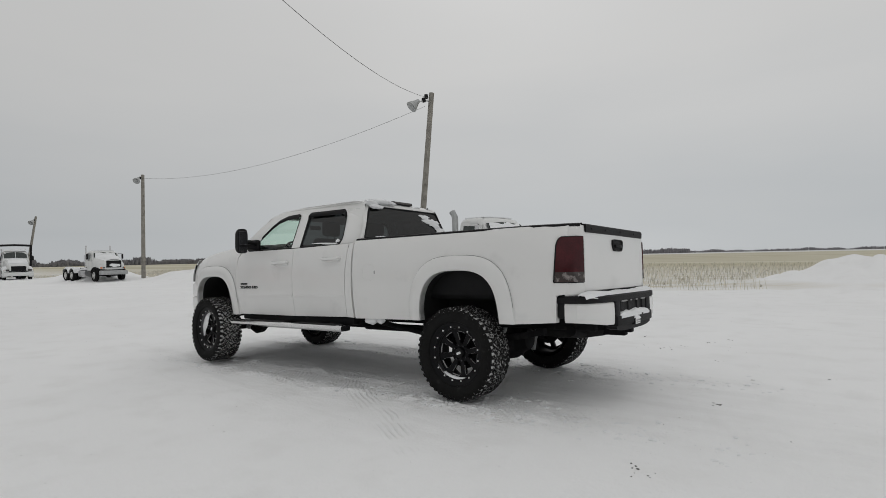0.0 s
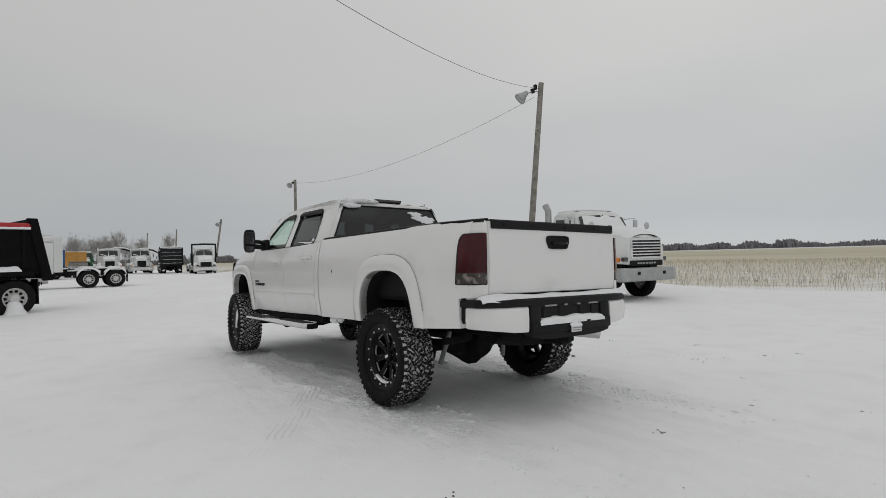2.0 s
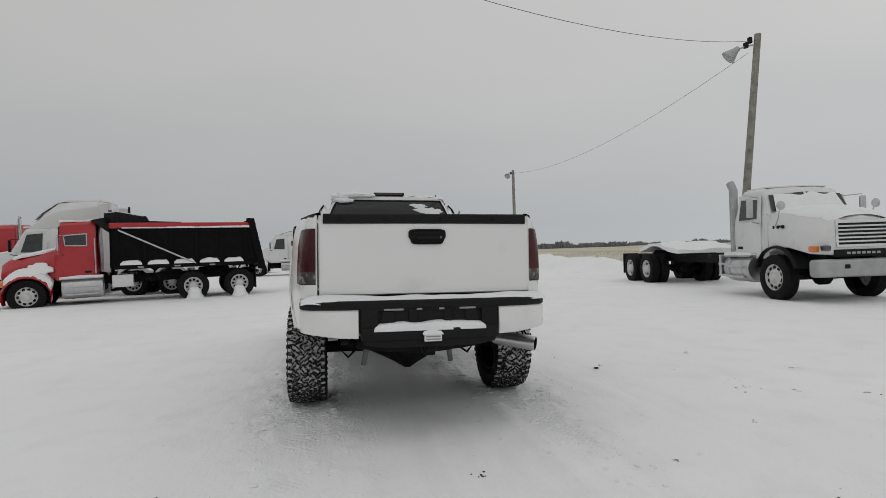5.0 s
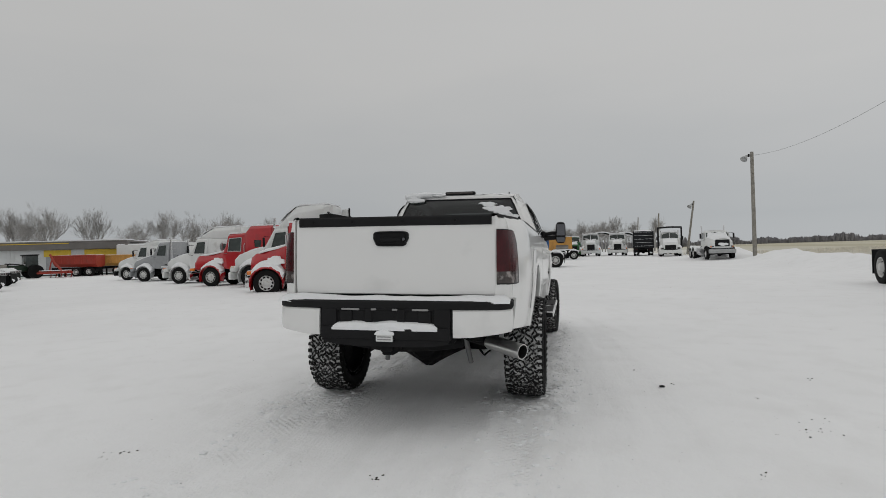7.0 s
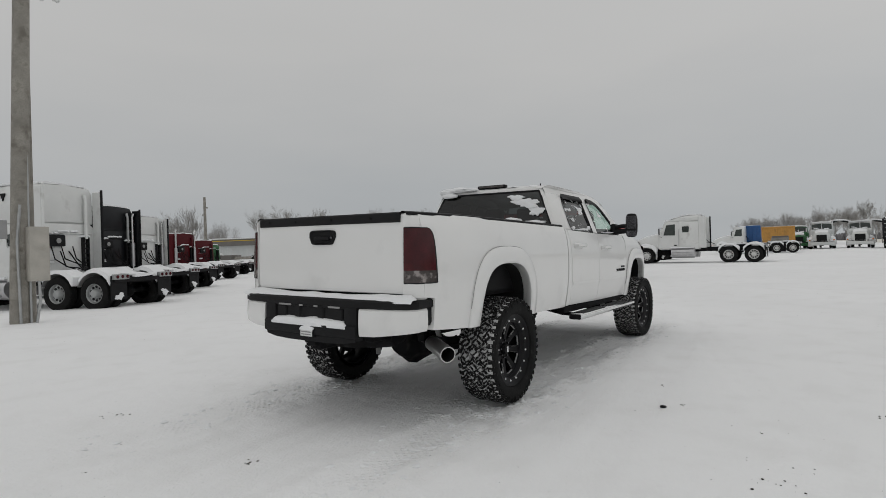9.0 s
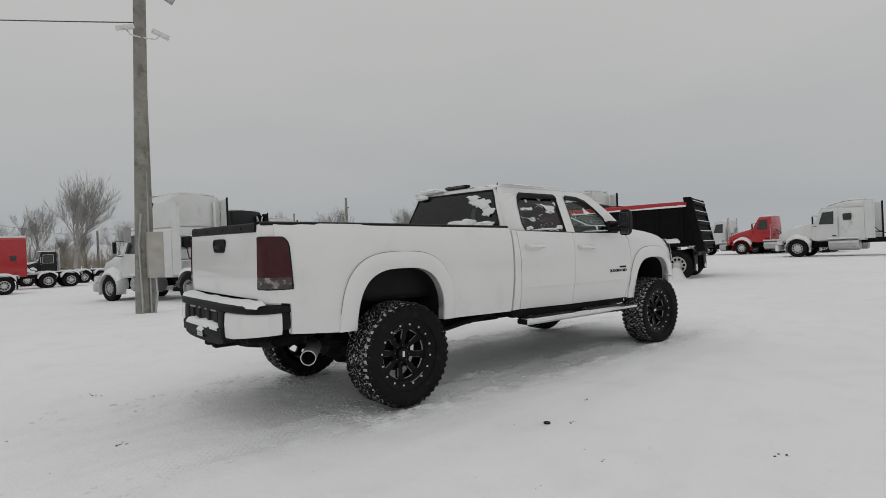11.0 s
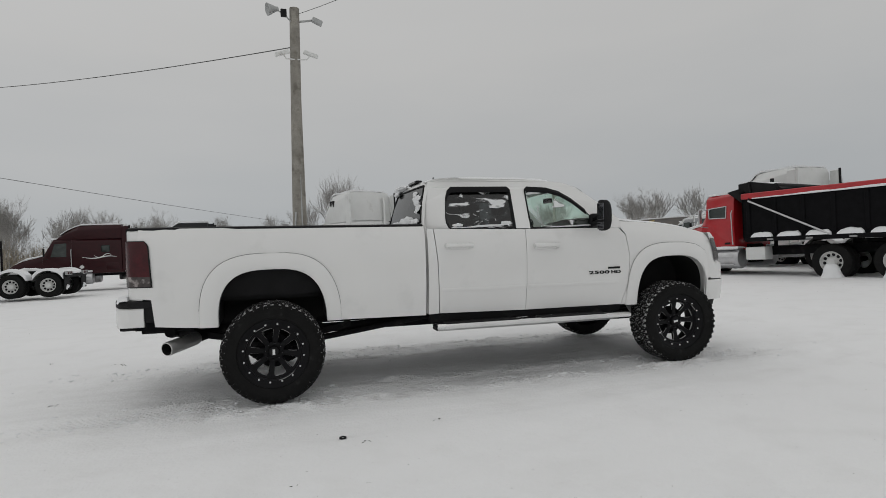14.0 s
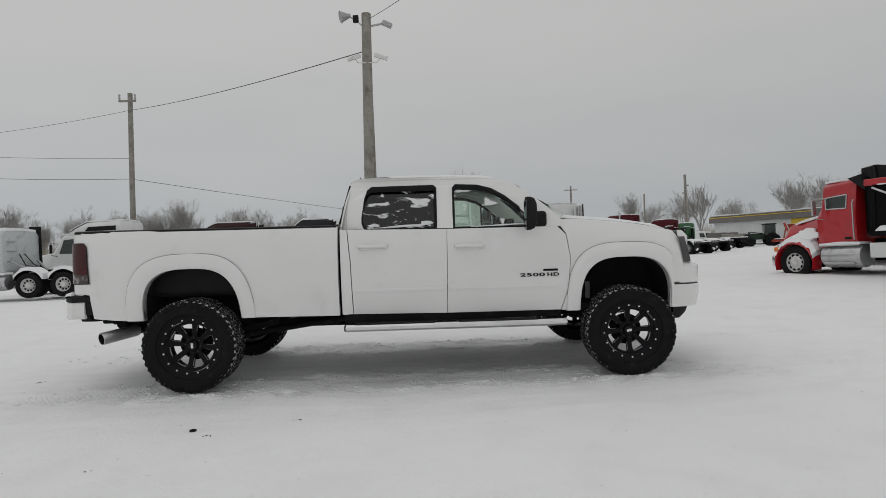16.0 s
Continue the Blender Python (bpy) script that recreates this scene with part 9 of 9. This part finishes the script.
def saplings(stretches, seed):
    """Upright thin stems with side twigs, in a loose belt."""
    rnd = random.Random(seed)
    V, F = [], []

    def stick(p, q, r):
        b = len(V)
        for c, rr in ((p, r), (q, r * 0.4)):
            for k in range(3):
                a = 2.094 * k
                V.append((c[0] + rr * math.cos(a), c[1] + rr * math.sin(a), c[2]))
        for k in range(3):
            j = (k + 1) % 3
            F.append((b + k, b + j, b + 3 + j, b + 3 + k))

    for a0, a1, r0, h0, h1, count in stretches:
        for k in range(count):
            a = radians(a0 + (a1 - a0) * (k + rnd.random()) / count)
            r = r0 * rnd.uniform(0.96, 1.10)
            x, y = r * math.cos(a), r * math.sin(a)
            h = rnd.uniform(h0, h1) * (0.7 + 0.6 * max(0, 0.5 + noise.noise((a * 30, 0, seed))))
            for i in range(rnd.randint(3, 6)):
                tip = (x + rnd.uniform(-0.22, 0.22) * h, y + rnd.uniform(-0.22, 0.22) * h, h * rnd.uniform(0.6, 1.0))
                stick((x, y, -0.3), tip, rnd.uniform(0.025, 0.05))
                for j in range(5):
                    t = rnd.uniform(0.3, 0.95)
                    m_ = (x + (tip[0] - x) * t, y + (tip[1] - y) * t, tip[2] * t)
                    e = h * rnd.uniform(0.10, 0.24)
                    stick(m_, (m_[0] + rnd.uniform(-0.8, 0.8) * e, m_[1] + rnd.uniform(-0.8, 0.8) * e, m_[2] + e), 0.018)
    me = bpy.data.meshes.new("saplings")
    me.from_pydata(V, [], F)
    me.materials.append(BRUSH)
    return tagged(new("saplings", me), "belt of thin bare saplings behind the lot", "brush", "", "stuff")


saplings([(64, 84, 96, 2.5, 4.5, 240), (84, 134, 93, 3, 5.5, 800), (38, 60, 112, 2.5, 4.5, 160)], 9)

# ---- corn stubble ----


def stubble():
    rnd = random.Random(3)
    V, F = [], []
    row = -16.0
    j = 0
    while row > -62:
        far = (row + 16) / -46
        step = 0.10 + 0.4 * far
        x = -12.0 - 10 * far
        while x < 75 + 40 * far:
            x += step * rnd.uniform(0.6, 1.5)
            y = row + rnd.uniform(-0.07, 0.07)
            if y > -16.5 + 0.8 * noise.noise((x * 0.5, 0, 0)) or rnd.random() < 0.12:
                continue
            if x < 100 and ground_z(x, y) > 0.0:
                continue
            h = rnd.uniform(0.16, 0.40)
            r = rnd.uniform(0.0065, 0.011) * (1 + far)
            z = ground_z(x, y) - 0.05 if x < 100 else -0.25
            tx, ty = rnd.gauss(0, 0.12) * h, rnd.gauss(0, 0.12) * h
            b = len(V)
            for k in range(3):
                a = 2.094 * k
                V.append((x + r * math.cos(a), y + r * math.sin(a), z))
                V.append((x + tx + r * 0.8 * math.cos(a), y + ty + r * 0.8 * math.sin(a), z + h))
            for k in range(3):
                q = (k + 1) % 3
                F.append((b + 2 * k, b + 2 * q, b + 2 * q + 1, b + 2 * k + 1))
            if rnd.random() < 0.10:
                # a broken leaf hanging off the stalk
                b = len(V)
                lx, ly = rnd.uniform(-0.07, 0.07), rnd.uniform(-0.07, 0.07)
                hz = z + h * rnd.uniform(0.4, 0.9)
                V += [(x, y, hz), (x + lx, y + ly, hz + 0.05), (x + lx * 1.6, y + ly * 1.6, hz - 0.06), (x + 0.01, y + 0.02, hz - 0.03)]
                F.append((b, b + 1, b + 2, b + 3))
        row -= 0.76
        j += 1
    me = bpy.data.meshes.new("corn_stubble")
    me.from_pydata(V, [], F)
    me.materials.append(STALK)
    return tagged(new("corn_stubble", me), "cut corn stubble standing in snow", "stubble", "", "stuff")


stubble()

# ---- scraps on the snow ----


def lump(x, y, w, seed, m=DIRT, ring=False):
    rnd = random.Random(seed)
    bm = bmesh.new()
    z = ground_z(x, y) + rut_z(x, y)
    if ring:
        prof = [(w + 0.005 * math.cos(a), 0.006 * math.sin(a)) for a in (6.283 * k / 6 for k in range(6))]
        lathe(bm, prof, 18, 0, (0, 0, 0.008), "Z", True)
    else:
        for k in range(rnd.randint(3, 6)):
            px, py, s = rnd.uniform(-w, w), rnd.uniform(-w, w) * 0.6, rnd.uniform(0.003, 0.0085)
            vs = bmesh.ops.create_icosphere(bm, subdivisions=1, radius=s)["verts"]
            for v in vs:
                v.co = Vector((v.co.x * rnd.uniform(0.8, 1.6) + px, v.co.y * rnd.uniform(0.8, 1.4) + py, v.co.z * 0.5 + s * 0.3))
    ob = link_mesh("frozen_clod" if not ring else "rubber_ring", bm, m)
    ob.location = (x, y, z)
    return tagged(ob, "small dark frozen clods of dirt on the snow" if not ring else "small dark ring lying on the snow", "debris", "scraps on the snow" if ring else "", "" if ring else "stuff")


lump(0.458, -2.165, 0.022, 1, BLACK, True)
for k, (x, y, w) in enumerate(((0.62, -2.28, 0.04), (-0.42, -3.16, 0.16), (-0.68, -3.05, 0.2), (-0.83, -2.97, 0.14), (-2.04, -0.165, 0.10), (-0.964, -3.386, 0.05), (-2.15, -1.39, 0.05), (-1.96, 1.80, 0.12), (-1.93, 1.68, 0.10), (0.1, -2.9, 0.05),
                               (-1.2, -3.9, 0.08), (1.2, -2.0, 0.03), (-1.6, -2.4, 0.04), (-2.6, 0.6, 0.05), (-0.2, -4.1, 0.1), (0.9, -3.6, 0.05), (-1.4, -4.3, 0.06), (-2.8, -1.9, 0.04), (-2.9, 2.4, 0.05))):
    lump(x, y, w, 20 + k)


# loose crumbs of snow thrown up along the tyre tracks
rnd = random.Random(41)
V, F = [], []
for k in range(1500):
    sd = rnd.choice((1, -1))
    if rnd.random() < 0.75:
        cx, cy = rnd.choice((0.0, 0.0, 4.25)) + rnd.gauss(0, 0.75), sd * (0.93 + rnd.gauss(0, 0.22))
    else:
        cx, cy = rnd.uniform(-2.5, 4.5), sd * (1.12 + rnd.gauss(0, 0.14))
    flat = rnd.random() < 0.45
    r = rnd.uniform(0.012, 0.032) if flat else rnd.uniform(0.003, 0.007)
    cz = ground_z(cx, cy) + rut_z(cx, cy) + r * (0.0 if flat else 0.2)
    b = len(V)
    a0 = rnd.uniform(0, 6.28)
    V.append((cx + r * rnd.uniform(-0.4, 0.4), cy + r * rnd.uniform(-0.4, 0.4), cz + r * (rnd.uniform(0.25, 0.5) if flat else rnd.uniform(0.7, 1.1))))
    for h, q in ((0.35, 1.0), (-0.9, 0.9)):
        for i in range(5):
            a = a0 + 1.2566 * i + h
            w = r * q * rnd.uniform(0.75, 1.35)
            V.append((cx + math.cos(a) * w, cy + math.sin(a) * w, cz + r * h * (0.35 if flat else 1.0)))
    for i in range(5):
        j = (i + 1) % 5
        F += [(b, b + 1 + i, b + 1 + j), (b + 1 + i, b + 6 + i, b + 6 + j, b + 1 + j)]
me = bpy.data.meshes.new("snow_crumbs")
me.from_pydata(V, [], F)
me.materials.append(SNOW)
tagged(new("snow_crumbs", me), "loose crumbs of snow beside the tyre tracks", "snow", "", "stuff")
